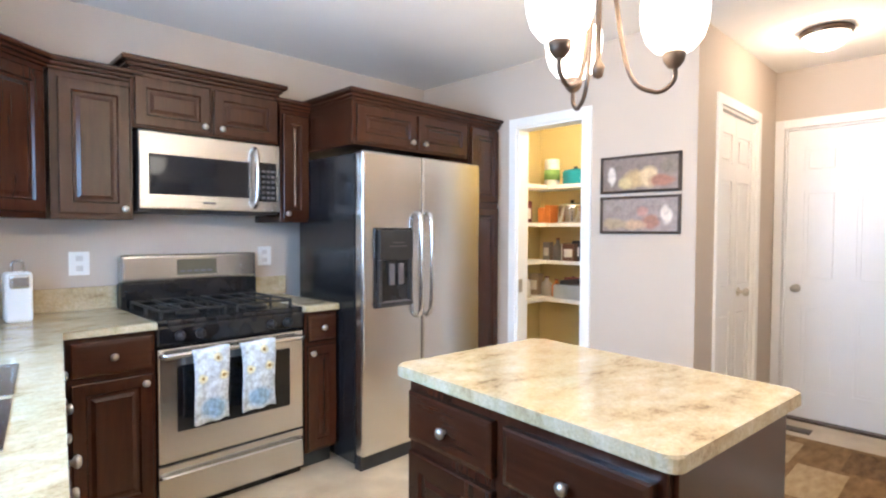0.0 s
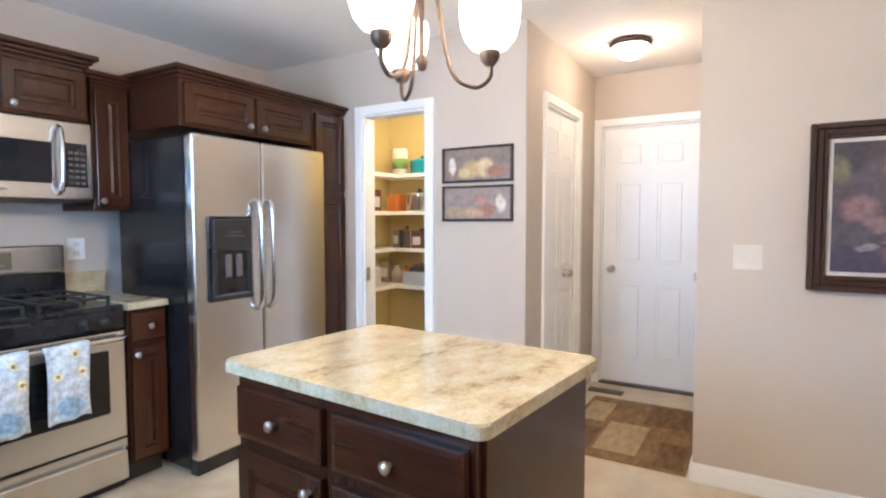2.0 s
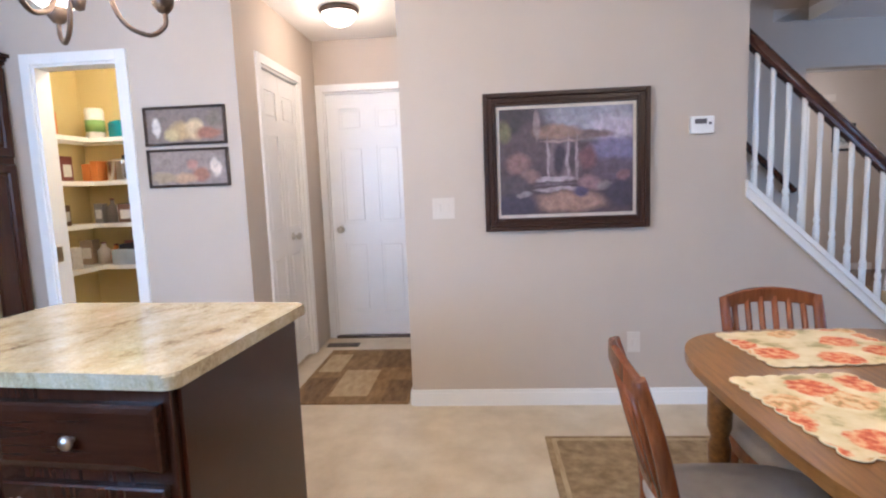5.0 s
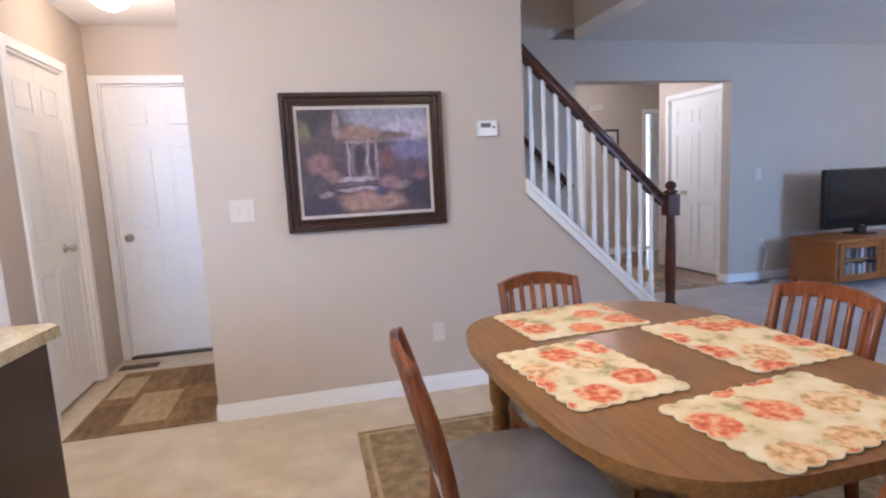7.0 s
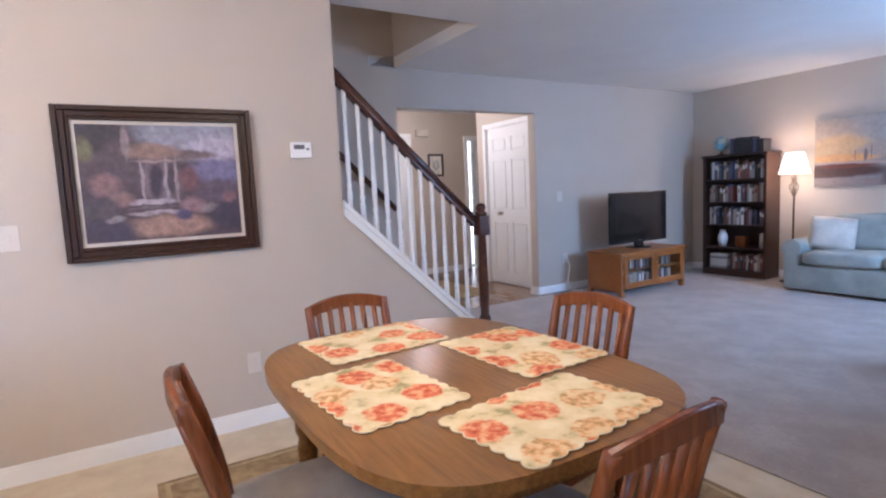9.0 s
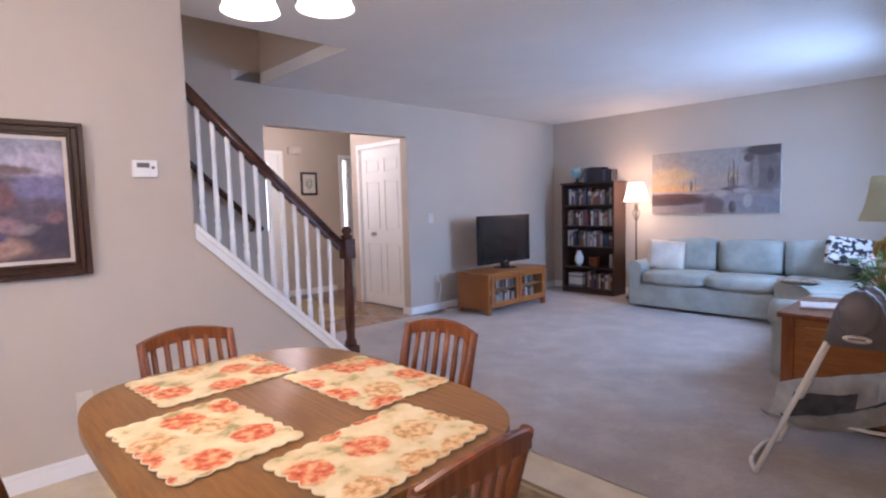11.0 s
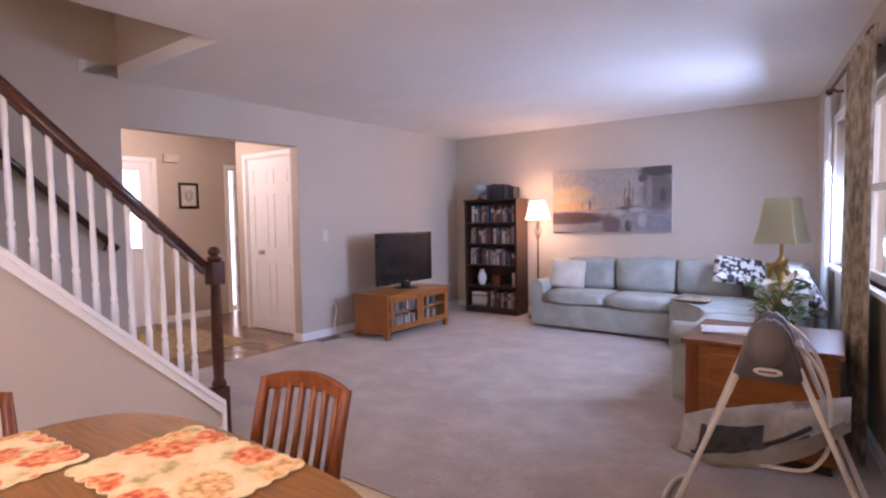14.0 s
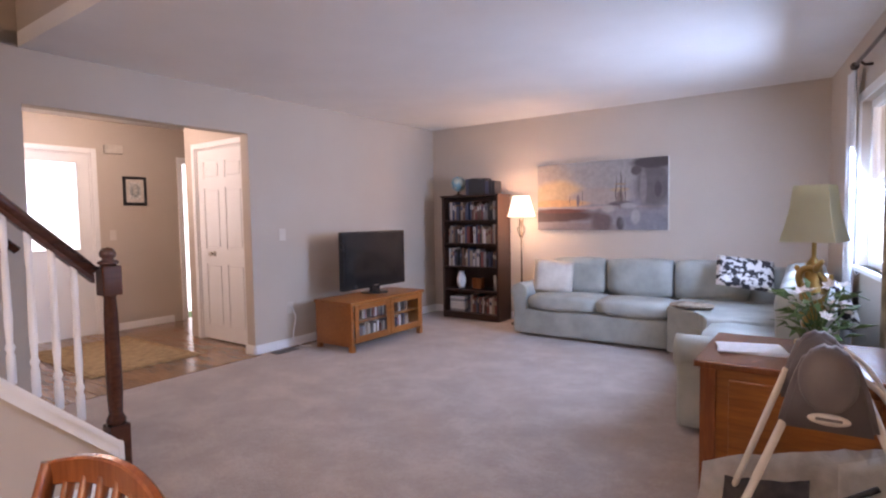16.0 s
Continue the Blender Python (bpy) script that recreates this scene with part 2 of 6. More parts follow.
DARKWOOD = wood("dark_bookcase", (0.014, 0.006, 0.004), (0.05, 0.02, 0.012), 0.35, 2)
RAILWOOD = wood("rail_wood", (0.025, 0.008, 0.005), (0.09, 0.03, 0.016), 0.25, 1)
STEEL = brushed("brushed_steel", (0.70, 0.685, 0.66), 0.22)
CHROME = brushed("chrome", (0.78, 0.77, 0.75), 0.14)
NICKEL = brushed("satin_nickel", (0.62, 0.58, 0.52), 0.28)
BRONZE = mixed("bronze", (0.075, 0.052, 0.038), (0.14, 0.10, 0.075), 12, 0.4, 0.8, 0.1, 200)
BRASS = mixed("old_brass", (0.30, 0.19, 0.06), (0.46, 0.31, 0.12), 14, 0.35, 0.9, 0.2, 120)
BLACK = mixed("black_enamel", (0.008, 0.008, 0.009), (0.02, 0.02, 0.022), 9, 0.18, 0, 0.02)
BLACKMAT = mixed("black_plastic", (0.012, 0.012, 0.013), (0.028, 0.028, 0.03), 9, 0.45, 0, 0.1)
IRON = mixed("cast_iron", (0.014, 0.014, 0.014), (0.04, 0.038, 0.036), 30, 0.55, 0.2, 0.4)
GRANITE = granite()
FLORAL = floral("floral_placemat")
SHADE = glowing("lit_glass_shade", (1.0, 0.86, 0.66), 5.0)
SHADE_FLOOR = glowing("lit_fabric_shade", (1.0, 0.84, 0.62), 3.2)
SEAT = mixed("grey_upholstery", (0.30, 0.265, 0.235), (0.40, 0.36, 0.32), 8, 0.9, 0, 0.7, 380)
SOFA = mixed("sage_sofa", (0.30, 0.325, 0.30), (0.42, 0.445, 0.415), 5, 0.92, 0, 0.7, 300)
CREAM = mixed("cream_cloth", (0.55, 0.49, 0.42), (0.68, 0.62, 0.54), 9, 0.9, 0, 0.6, 260)
ALMOND = mixed("almond_plastic", (0.62, 0.565, 0.50), (0.67, 0.615, 0.55), 5, 0.4)
BINDING = mixed("cream_binding", (0.68, 0.58, 0.37), (0.76, 0.67, 0.46), 20, 0.9, 0, 0.5, 260)
RUG = mixed("door_rug_weave", (0.17, 0.095, 0.035), (0.31, 0.195, 0.085), 7, 0.95, 0, 0.9, 300, (1, 3, 1))
RUG_TAN = mixed("door_rug_tan", (0.36, 0.25, 0.125), (0.50, 0.38, 0.22), 9, 0.95, 0, 0.9, 300, (1, 3, 1))
RUG_DARK = mixed("door_rug_dark", (0.115, 0.062, 0.025), (0.225, 0.135, 0.06), 9, 0.95, 0, 0.9, 300, (1, 3, 1))
RUG2 = mixed("woven_rug", (0.19, 0.118, 0.05), (0.36, 0.255, 0.13), 16, 0.95, 0, 0.9, 300)
GREYCLOTH = mixed("grey_swing_cloth", (0.46, 0.43, 0.39), (0.70, 0.665, 0.61), 11, 0.9, 0, 0.6, 200)
GREYPLASTIC = mixed("grey_plastic", (0.10, 0.09, 0.098), (0.14, 0.128, 0.138), 6, 0.45, 0, 0.1)
TUBE = mixed("white_tube", (0.60, 0.57, 0.53), (0.72, 0.69, 0.65), 8, 0.3, 0.0)
LEAF = mixed("leaf", (0.03, 0.08, 0.02), (0.09, 0.17, 0.05), 20, 0.5)
PETAL = mixed("white_petal", (0.66, 0.63, 0.60), (0.80, 0.78, 0.75), 20, 0.6)
OUTSIDE = glowing("bright_sky_backdrop", (0.93, 0.97, 1.0), 2.6)
PAPER = mixed("paper", (0.62, 0.60, 0.58), (0.76, 0.74, 0.72), 30, 0.7)
GLASS = pane_glass("pane_glass")
DARKGLASS = mixed("dark_glass", (0.006, 0.006, 0.008), (0.014, 0.013, 0.015), 3, 0.04)
SCREEN = mixed("tv_screen", (0.008, 0.008, 0.01), (0.016, 0.015, 0.017), 2, 0.12)
TEAL = plain("teal_enamel", (0.03, 0.30, 0.36), 0.25)
ORANGE = plain("orange_box", (0.62, 0.20, 0.04), 0.6)
GROUND = mixed("lawn", (0.06, 0.11, 0.03), (0.12, 0.18, 0.06), 0.4, 0.95)
BOOK_COLOURS = [plain("book_" + n, c, 0.6) for n, c in (("black", (0.03, 0.028, 0.03)), ("white", (0.55, 0.52, 0.48)), ("red", (0.20, 0.055, 0.045)), ("blue", (0.07, 0.08, 0.13)), ("tan", (0.34, 0.26, 0.19)), ("grey", (0.24, 0.23, 0.23)), ("brown", (0.13, 0.065, 0.04)))]


# ---- mesh tools ----
def box(bm, x0, y0, z0, x1, y1, z1, bevel=0.0, segments=2):
    made = bmesh.ops.create_cube(bm, size=1.0)["verts"]
    for v in made:
        v.co = Vector((x0 + (v.co.x + 0.5) * (x1 - x0), y0 + (v.co.y + 0.5) * (y1 - y0), z0 + (v.co.z + 0.5) * (z1 - z0)))
    if bevel:
        edges = list({e for v in made for e in v.link_edges})
        bmesh.ops.bevel(bm, geom=edges, offset=bevel, segments=segments, affect="EDGES", profile=0.6)
    return bm


def boxed(x0, y0, z0, x1, y1, z1, bevel=0.0, segments=2):
    return box(bmesh.new(), x0, y0, z0, x1, y1, z1, bevel, segments)


def lathe(bm, profile, cx=0.0, cy=0.0, steps=24):
    """Turns (radius, z) pairs round an upright axis."""
    rings = []
    for r, z in profile:
        rings.append([bm.verts.new((cx + r * math.cos(2 * math.pi * i / steps), cy + r * math.sin(2 * math.pi * i / steps), z)) for i in range(steps)])
    for a, b in zip(rings, rings[1:]):
        for i in range(steps):
            j = (i + 1) % steps
            f = bm.faces.new((a[i], a[j], b[j], b[i]))
            f.smooth = True
    for ring, flip in ((rings[0], True), (rings[-1], False)):
        bm.faces.new(ring[::-1] if flip else ring)
    return bm


def tube(bm, points, radius, steps=10):
    """A round bar along points; radius may be one number or one for each point."""
    pts = [Vector(p) for p in points]
    radii = radius if isinstance(radius, (list, tuple)) else [radius] * len(pts)
    rings, side = [], None
    for i, p in enumerate(pts):
        d = (pts[min(i + 1, len(pts) - 1)] - pts[max(i - 1, 0)]).normalized()
        if side is None:
            side = d.orthogonal().normalized()
        side = (side - d * side.dot(d)).normalized()
        up = d.cross(side)
        rings.append([bm.verts.new(p + (side * math.cos(2 * math.pi * k / steps) + up * math.sin(2 * math.pi * k / steps)) * radii[i]) for k in range(steps)])
    for a, b in zip(rings, rings[1:]):
        for k in range(steps):
            j = (k + 1) % steps
            f = bm.faces.new((a[k], a[j], b[j], b[k]))
            f.smooth = True
    bm.faces.new(rings[0][::-1])
    bm.faces.new(rings[-1])
    return bm


def curve_points(points, n=8):
    """A smooth line through points."""
    p = [Vector(points[0])] + [Vector(q) for q in points] + [Vector(points[-1])]
    out = []
    for i in range(1, len(p) - 2):
        for k in range(n):
            t = k / n
            out.append(0.5 * ((2 * p[i]) + (p[i + 1] - p[i - 1]) * t + (2 * p[i - 1] - 5 * p[i] + 4 * p[i + 1] - p[i + 2]) * t * t + (3 * p[i] - p[i - 1] - 3 * p[i + 1] + p[i + 2]) * t ** 3))
    return out + [p[-1]]


def prism(bm, outline, z0, z1, bevel=0.0):
    """An outline in plan, raised from z0 to z1."""
    low = [bm.verts.new((x, y, z0)) for x, y in outline]
    top = [bm.verts.new((x, y, z1)) for x, y in outline]
    n = len(outline)
    bm.faces.new(low[::-1])
    cap = bm.faces.new(top)
    for i in range(n):
        bm.faces.new((low[i], low[(i + 1) % n], top[(i + 1) % n], top[i]))
    if bevel:
        bmesh.ops.bevel(bm, geom=list(cap.edges), offset=bevel, segments=3, affect="EDGES", profile=0.6)
    bmesh.ops.recalc_face_normals(bm, faces=bm.faces)
    return bm


def cushion(bm, x0, y0, z0, x1, y1, z1, puff=0.03):
    """A soft block with a rounded edge and a swollen middle."""
    made = boxed(x0, y0, z0, x1, y1, z1)
    bmesh.ops.subdivide_edges(made, edges=made.edges[:], cuts=5, use_grid_fill=True)
    c, h = Vector(((x0 + x1) / 2, (y0 + y1) / 2, (z0 + z1) / 2)), Vector(((x1 - x0) / 2, (y1 - y0) / 2, (z1 - z0) / 2))
    for v in made.verts:
        u = Vector([(v.co[i] - c[i]) / h[i] for i in range(3)])
        k = [1 - 0.5 * (u[(i + 1) % 3] ** 4 + u[(i + 2) % 3] ** 4) for i in range(3)]
        v.co = Vector([c[i] + u[i] * (h[i] - puff + puff * 2 * max(k[i], 0) * 0.5) for i in range(3)])
        v.co += Vector((noise.noise(v.co * 4), noise.noise(v.co * 4 + Vector((9, 0, 0))), noise.noise(v.co * 4 + Vector((0, 9, 0))))) * 0.012
    for f in made.faces:
        f.smooth = True
    tmp = bpy.data.meshes.new("tmp")
    made.to_mesh(tmp)
    bm.from_mesh(tmp)
    bpy.data.meshes.remove(tmp)
    made.free()
    return bm


def mesh_of(bm, name, mat):
    me = bpy.data.meshes.new(name)
    bm.to_mesh(me)
    bm.free()
    me.materials.append(mat)
    return me


def part(name, bm, mat, parent=None, label="", at=None):
    ob = new(name, mesh_of(bm, name, mat))
    if parent is not None:
        ob.parent = parent
    if at is not None:
        ob.matrix_basis = at
    if label:
        tagged(ob, label)
    return ob


def structure(name, bm, mat, label, category):
    return tagged(part(name, bm, mat), label, category, kind="structure")


def thing(name, m, label, category, group=""):
    ob = new(name)
    ob.empty_display_size = 0.1
    ob.matrix_basis = m
    return tagged(ob, label, category, group)


def wall(name, p0, p1, thick, z0, z1, label, openings=(), mat=None):
    """A wall whose inner face runs from p0 to p1, thickness to the right of that way; openings are (from, to, low, high)."""
    a, b = Vector((*p0, 0)), Vector((*p1, 0))
    length = (b - a).length
    bm = bmesh.new()
    s = 0.0
    for o0, o1, l, h in sorted(openings):
        if o0 > s:
            box(bm, s, -thick, z0, o0, 0, z1)
        if l > z0:
            box(bm, o0, -thick, z0, o1, 0, l)
        if h < z1:
            box(bm, o0, -thick, h, o1, 0, z1)
        s = o1
    if s < length:
        box(bm, s, -thick, z0, length, 0, z1)
    ob = part(name, bm, mat or PAINT)
    ob.matrix_basis = Matrix.Translation(a) @ Matrix.Rotation(math.atan2(b.y - a.y, b.x - a.x), 4, "Z")
    return tagged(ob, label, "wall", kind="structure")


# ---- the house ----
CEILING = 2.46
wall("wall_north", (4.55, 3.25), (-0.3, 3.25), 0.12, 0, CEILING, "beige painted kitchen back wall")
wall("wall_pantry", (2.98, 1.105), (2.98, 3.25), 0.10, 0, CEILING, "pale beige wall with a pantry doorway", [(0.685, 1.195, 0, 2.03)])
wall("wall_nook_north", (4.43, 1.105), (3.08, 1.105), 0.12, 0, CEILING, "beige wall of the back entry nook", [(0.44, 1.12, 0, 2.05)])
wall("wall_nook_east", (4.43, 0.20), (4.43, 1.105), 0.12, 0, CEILING, "beige wall round the white entry door", [(0.11, 0.84, 0, 2.05)])
wall("wall_nook_south", (3.10, 0.20), (4.43, 0.20), 0.10, 0, CEILING, "beige wall of the back entry nook")
wall("wall_painting", (2.98, -1.63), (2.98, 0.20), 0.12, 0, CEILING, "beige dining wall with a framed painting")
wall("wall_east", (4.68, -7.49), (4.68, 0.10), 0.12, 0, CEILING, "pale grey-beige wall with a wide foyer opening", [(2.89, 4.62, 0, 2.09)])
wall("wall_south", (0.05, -7.49), (4.80, -7.49), 0.12, 0, CEILING, "pale grey-beige wall behind the sofa")
wall("wall_west_living", (-0.68, -0.60), (0.27, -7.49), 0.14, 0, CEILING, "beige wall with two tall windows", [(3.45, 4.72, 0.90, 2.02), (4.95, 5.70, 0.90, 2.02)])
wall("wall_west_kitchen", (-0.14, 3.25), (-0.68, -0.60), 0.14, 0, CEILING, "beige wall with a window over the sink", [(1.16, 2.37, 1.12, 2.0)])
wall("wall_foyer_closet", (4.80, -4.75), (6.05, -4.75), 0.12, 0, CEILING, "beige foyer wall with a closet door", [(0.14, 1.04, 0, 2.05)])
wall("wall_foyer_return", (6.05, -4.87), (6.05, -5.90), 0.12, 0, CEILING, "beige foyer side wall")
wall("wall_foyer_south", (6.05, -5.90), (7.10, -5.90), 0.12, 0, CEILING, "beige foyer end wall")
wall("wall_foyer_east", (7.10, -5.90), (7.10, -2.70), 0.12, 0, CEILING, "beige foyer wall with the front door", [(0.12, 0.62, 0, 2.05), (1.68, 2.60, 0, 2.07)])
wall("wall_foyer_north", (7.10, -2.70), (4.80, -2.70), 0.12, 0, CEILING, "beige foyer wall")
wall("wall_pantry_east", (4.20, 1.27), (4.20, 3.25), 0.1, 0, CEILING, "yellowish pantry wall", (), PAINT_PANTRY)
wall("wall_pantry_north", (4.20, 2.97), (3.08, 2.97), 0.05, 0, CEILING, "yellowish pantry wall", (), PAINT_PANTRY)
wall("wall_pantry_south", (3.08, 1.28), (4.20, 1.28), 0.015, 0, CEILING, "yellowish pantry wall", (), PAINT_PANTRY)

# knee wall below the stair rail
SL = (1.205 - 0.25) / (2.63 - 1.63)
bm = bmesh.new()
side = [(-1.63, 0.0), (-2.64, 0.0), (-2.64, 0.235), (-1.63, 1.20)]
lo = [bm.verts.new((2.98, y, z)) for y, z in side]
hi = [bm.verts.new((3.10, y, z)) for y, z in side]
bm.faces.new(lo)
bm.faces.new(hi[::-1])
for i in range(4):
    j = (i + 1) % 4
    bm.faces.new((lo[j], lo[i], hi[i], hi[j]))
structure("wall_stair_knee", bm, PAINT, "beige knee wall sloping down along the stairs", "wall")

bm = bmesh.new()
box(bm, -1.4, -7.7, CEILING, 4.9, -2.87, CEILING + 0.1)
box(bm, -1.4, -2.87, CEILING, 3.24, 0.14, CEILING + 0.1)
box(bm, -1.4, 0.14, CEILING, 4.9, 3.45, CEILING + 0.1)
box(bm, 4.68, -6.05, CEILING + 0.002, 7.25, -2.6, CEILING + 0.1)
structure("ceiling", bm, CEIL, "flat white ceiling with a stairwell opening", "ceiling")
UPPER = 4.90
structure("ceiling_stairwell", boxed(3.14, -2.97, UPPER, 4.9, 2.3, UPPER + 0.1), CEIL, "white upstairs ceiling above the stairs", "ceiling")
wall("wall_stairwell_east", (4.68, -2.87), (4.68, 2.2), 0.1, CEILING, UPPER, "grey-beige wall above the stairs")
wall("wall_stairwell_south", (3.24, -2.87), (4.68, -2.87), 0.1, CEILING + 0.1, UPPER, "grey-beige wall above the stairs")
wall("wall_stairwell_west", (3.24, 2.2), (3.24, -2.87), 0.1, CEILING + 0.1, UPPER, "grey-beige wall above the stairs")
wall("wall_stairwell_north", (4.68, 2.2), (3.24, 2.2), 0.1, CEILING + 0.1, UPPER, "grey-beige wall above the stairs")

structure("floor_kitchen", boxed(-1.2, -2.75, -0.1, 4.56, 3.4, 0.0), VINYL, "mottled beige vinyl floor", "floor")
structure("floor_carpet", boxed(-1.2, -7.6, -0.1, 4.62, -2.75, 0.006), CARPET, "worn grey-beige wall-to-wall carpet", "carpet")
structure("floor_foyer", boxed(4.62, -6.0, -0.1, 7.2, -2.6, 0.003), OAKFLOOR, "shiny brown wooden foyer floor", "floor")
bm = bmesh.new()
bmesh.ops.create_grid(bm, x_segments=2, y_segments=2, size=400)
g = structure("ground", bm, GROUND, "green lawn round the house", "ground")
g.location.z = -0.3


def baseboard(p0, p1, h=0.095):
    a, b = Vector((*p0, 0)), Vector((*p1, 0))
    bm = boxed(0, 0, 0, (b - a).length, 0.014, h - 0.02)
    box(bm, 0, 0, h - 0.02, (b - a).length, 0.009, h, 0.003)
    ob = structure("baseboard", bm, WHITE, "white painted baseboard along the wall", "baseboard")
    ob.matrix_basis = Matrix.Translation(a) @ Matrix.Rotation(math.atan2(b.y - a.y, b.x - a.x), 4, "Z")


for p0, p1 in (((2.98, -2.64), (2.98, 0.2)), ((2.98, 1.105), (2.98, 1.72)), ((0.27, -7.49), (4.68, -7.49)), ((4.68, -7.49), (4.68, -4.6)), ((-0.68, -0.6), (0.27, -7.49)),
               ((7.1, -5.1), (7.1, -4.3)), ((2.98, 0.2), (4.43, 0.2)), ((4.8, -4.75), (5.0, -4.75)), ((4.68, -4.6), (4.82, -4.6)), ((3.105, -2.64), (2.975, -2.64))):
    baseboard(p0, p1)


def casing(name, m, w, h, label, cw=0.062):
    """White trim round an opening w wide: the origin is the opening's lower left corner on the wall's face, front to -y."""
    bm = bmesh.new()
    box(bm, -cw, -0.016, 0, -0.004, 0.004, h + cw, 0.004)
    box(bm, w + 0.004, -0.016, 0, w + cw, 0.004, h + cw, 0.004)
    box(bm, -0.004, -0.0155, h + 0.004, w + 0.004, 0.004, h + cw, 0.004)
    box(bm, -0.004, 0.0, 0, 0.012, 0.11, h + 0.004)
    box(bm, w - 0.012, 0.0, 0, w + 0.004, 0.11, h + 0.004)
    box(bm, 0.012, 0.0, h - 0.012, w - 0.012, 0.11, h + 0.004)
    ob = part(name, bm, WHITE)
    ob.matrix_basis = m
    return tagged(ob, label, "door trim", kind="structure")


def panel_door(name, m, w, h, label, rows=((0.12, 0.30), (0.44, 0.92), (1.10, 1.62), (1.74, 1.92)), cols=2, knob_x=None, knob_z=0.93, mat=None, two_leaf=False):
    """A moulded panel door, front to -y, origin at its lower left corner."""
    ob = thing(name, m, label, "door")
    ob["kind"] = "structure"
    leaves = [(0.0, w / 2 - 0.002), (w / 2 + 0.002, w)] if two_leaf else [(0.0, w)]
    for x0, x1 in leaves:
        bm = boxed(x0, 0.008, 0.008, x1, 0.036, h)
        n = 1 if two_leaf else cols
        st = 0.055 if two_leaf else 0.105
        pw = (x1 - x0 - st * (n + 1)) / n
        xs = [x0 + st + i * (pw + st) for i in range(n)]
        zs = [0.008] + [z for r in rows for z in r] + [h]
        for i in range(n + 1):
            box(bm, x0 + i * (pw + st), 0, 0.008, x0 + i * (pw + st) + st, 0.0085, h)
        for i in range(0, len(zs), 2):
            for x in xs:
                box(bm, x, 0.0, zs[i], x + pw, 0.0085, zs[i + 1])
        for z0, z1 in rows:
            for x in xs:
                box(bm, x + 0.022, 0.002, z0 + 0.022, x + pw - 0.022, 0.0088, z1 - 0.022, 0.006, 1)
        leaf = part("door_leaf", bm, mat or WHITE, ob)
    if knob_x is not None:
        k = bmesh.new()
        lathe(k, [(0.0, 0.0), (0.028, 0.001), (0.028, 0.006), (0.010, 0.010), (0.010, 0.03), (0.022, 0.036), (0.027, 0.05), (0.02, 0.062), (0.0, 0.065)], steps=16)
        part("door_knob", k, NICKEL, ob, "satin nickel door knob", pose(knob_x, 0.0, knob_z, 90, 0, 0))
    return ob


def hinge(parent, x, z):
    part("hinge", boxed(x, -0.006, z, x + 0.03, 0.002, z + 0.09, 0.002), NICKEL, parent, "steel hinge")


# back entry door and bifold closet
casing("trim_entry_door", pose(4.43, 1.04, 0, 0, 0, -90), 0.73, 2.05, "white casing round the entry door")
panel_door("door_1", pose(4.455, 1.03, 0.0, 0, 0, -90), 0.71, 2.04, "closed white six-panel back entry door", ((0.22, 0.82), (0.98, 1.62), (1.74, 1.92)), 2, 0.07, 0.93)
part("doorstop_latch", boxed(4.405, 0.335, 0.86, 4.432, 0.352, 0.93, 0.004), NICKEL, None)
tagged(bpy.data.objects["doorstop_latch"], "small brass strike on the entry door frame", "latch")
structure("trim_threshold", boxed(4.40, 0.31, 0.0, 4.50, 1.04, 0.018, 0.004), BRONZE, "dark metal threshold under the entry door", "threshold")
casing("trim_closet", pose(3.31, 1.105, 0, 0, 0, 0), 0.68, 2.05, "white casing round the bifold closet")
panel_door("door_2", pose(3.322, 1.125, 0.015, 0, 0, 0), 0.656, 2.02, "closed white bifold closet door", ((0.15, 0.82), (0.98, 1.62), (1.72, 1.90)), 2, 0.42, 0.93, None, True)
casing("trim_pantry", pose(2.98, 2.30, 0, 0, 0, -90), 0.51, 2.03, "white casing round the pantry doorway")
s = part("pocket_latch", boxed(2.985, 2.285, 0.90, 3.03, 2.289, 0.99, 0.001), NICKEL)
tagged(s, "metal latch plate in the pantry door frame", "latch")

# foyer doors
casing("trim_foyer_closet", pose(5.84, -4.75, 0, 0, 0, 180), 0.90, 2.05, "white casing round the foyer closet")
panel_door("door_3", pose(5.828, -4.765, 0.012, 0, 0, 180), 0.876, 2.03, "closed white six-panel foyer closet door", ((0.15, 0.82), (0.98, 1.62), (1.72, 1.90)), 2, 0.26, 0.93)
casing("trim_front_door", pose(7.10, -3.30, 0, 0, 0, -90), 0.92, 2.07, "white casing round the front door")
fd = thing("door_4", pose(7.12, -3.31, 0.01, 0, 0, -90), "white front door with a large glazed upper half", "door")
fd["kind"] = "structure"
bm = boxed(0, 0.0, 0.0, 0.90, 0.04, 0.98)
box(bm, 0, 0, 0.98, 0.12, 0.04, 2.05)
box(bm, 0.78, 0, 0.98, 0.90, 0.04, 2.05)
box(bm, 0.12, 0, 1.95, 0.78, 0.04, 2.05)
box(bm, 0.12, -0.012, 0.96, 0.78, 0.0, 0.99, 0.004)
part("door_leaf", bm, WHITE, fd)
pane = part("pane", boxed(0.12, 0.016, 0.99, 0.78, 0.022, 1.95), GLASS, fd, "bright clear pane")
pane.visible_shadow = False
for i in range(3):
    part("blind_slat", boxed(0.125, 0.004, 1.86 + i * 0.03, 0.775, 0.012, 1.868 + i * 0.03), WHITE, fd)
k = lathe(bmesh.new(), [(0.0, 0.0), (0.03, 0.001), (0.01, 0.012), (0.024, 0.03), (0.026, 0.05), (0.0, 0.06)], steps=14)
part("door_knob", k, NICKEL, fd, "", pose(0.06, 0.0, 0.92, 90, 0, 0))
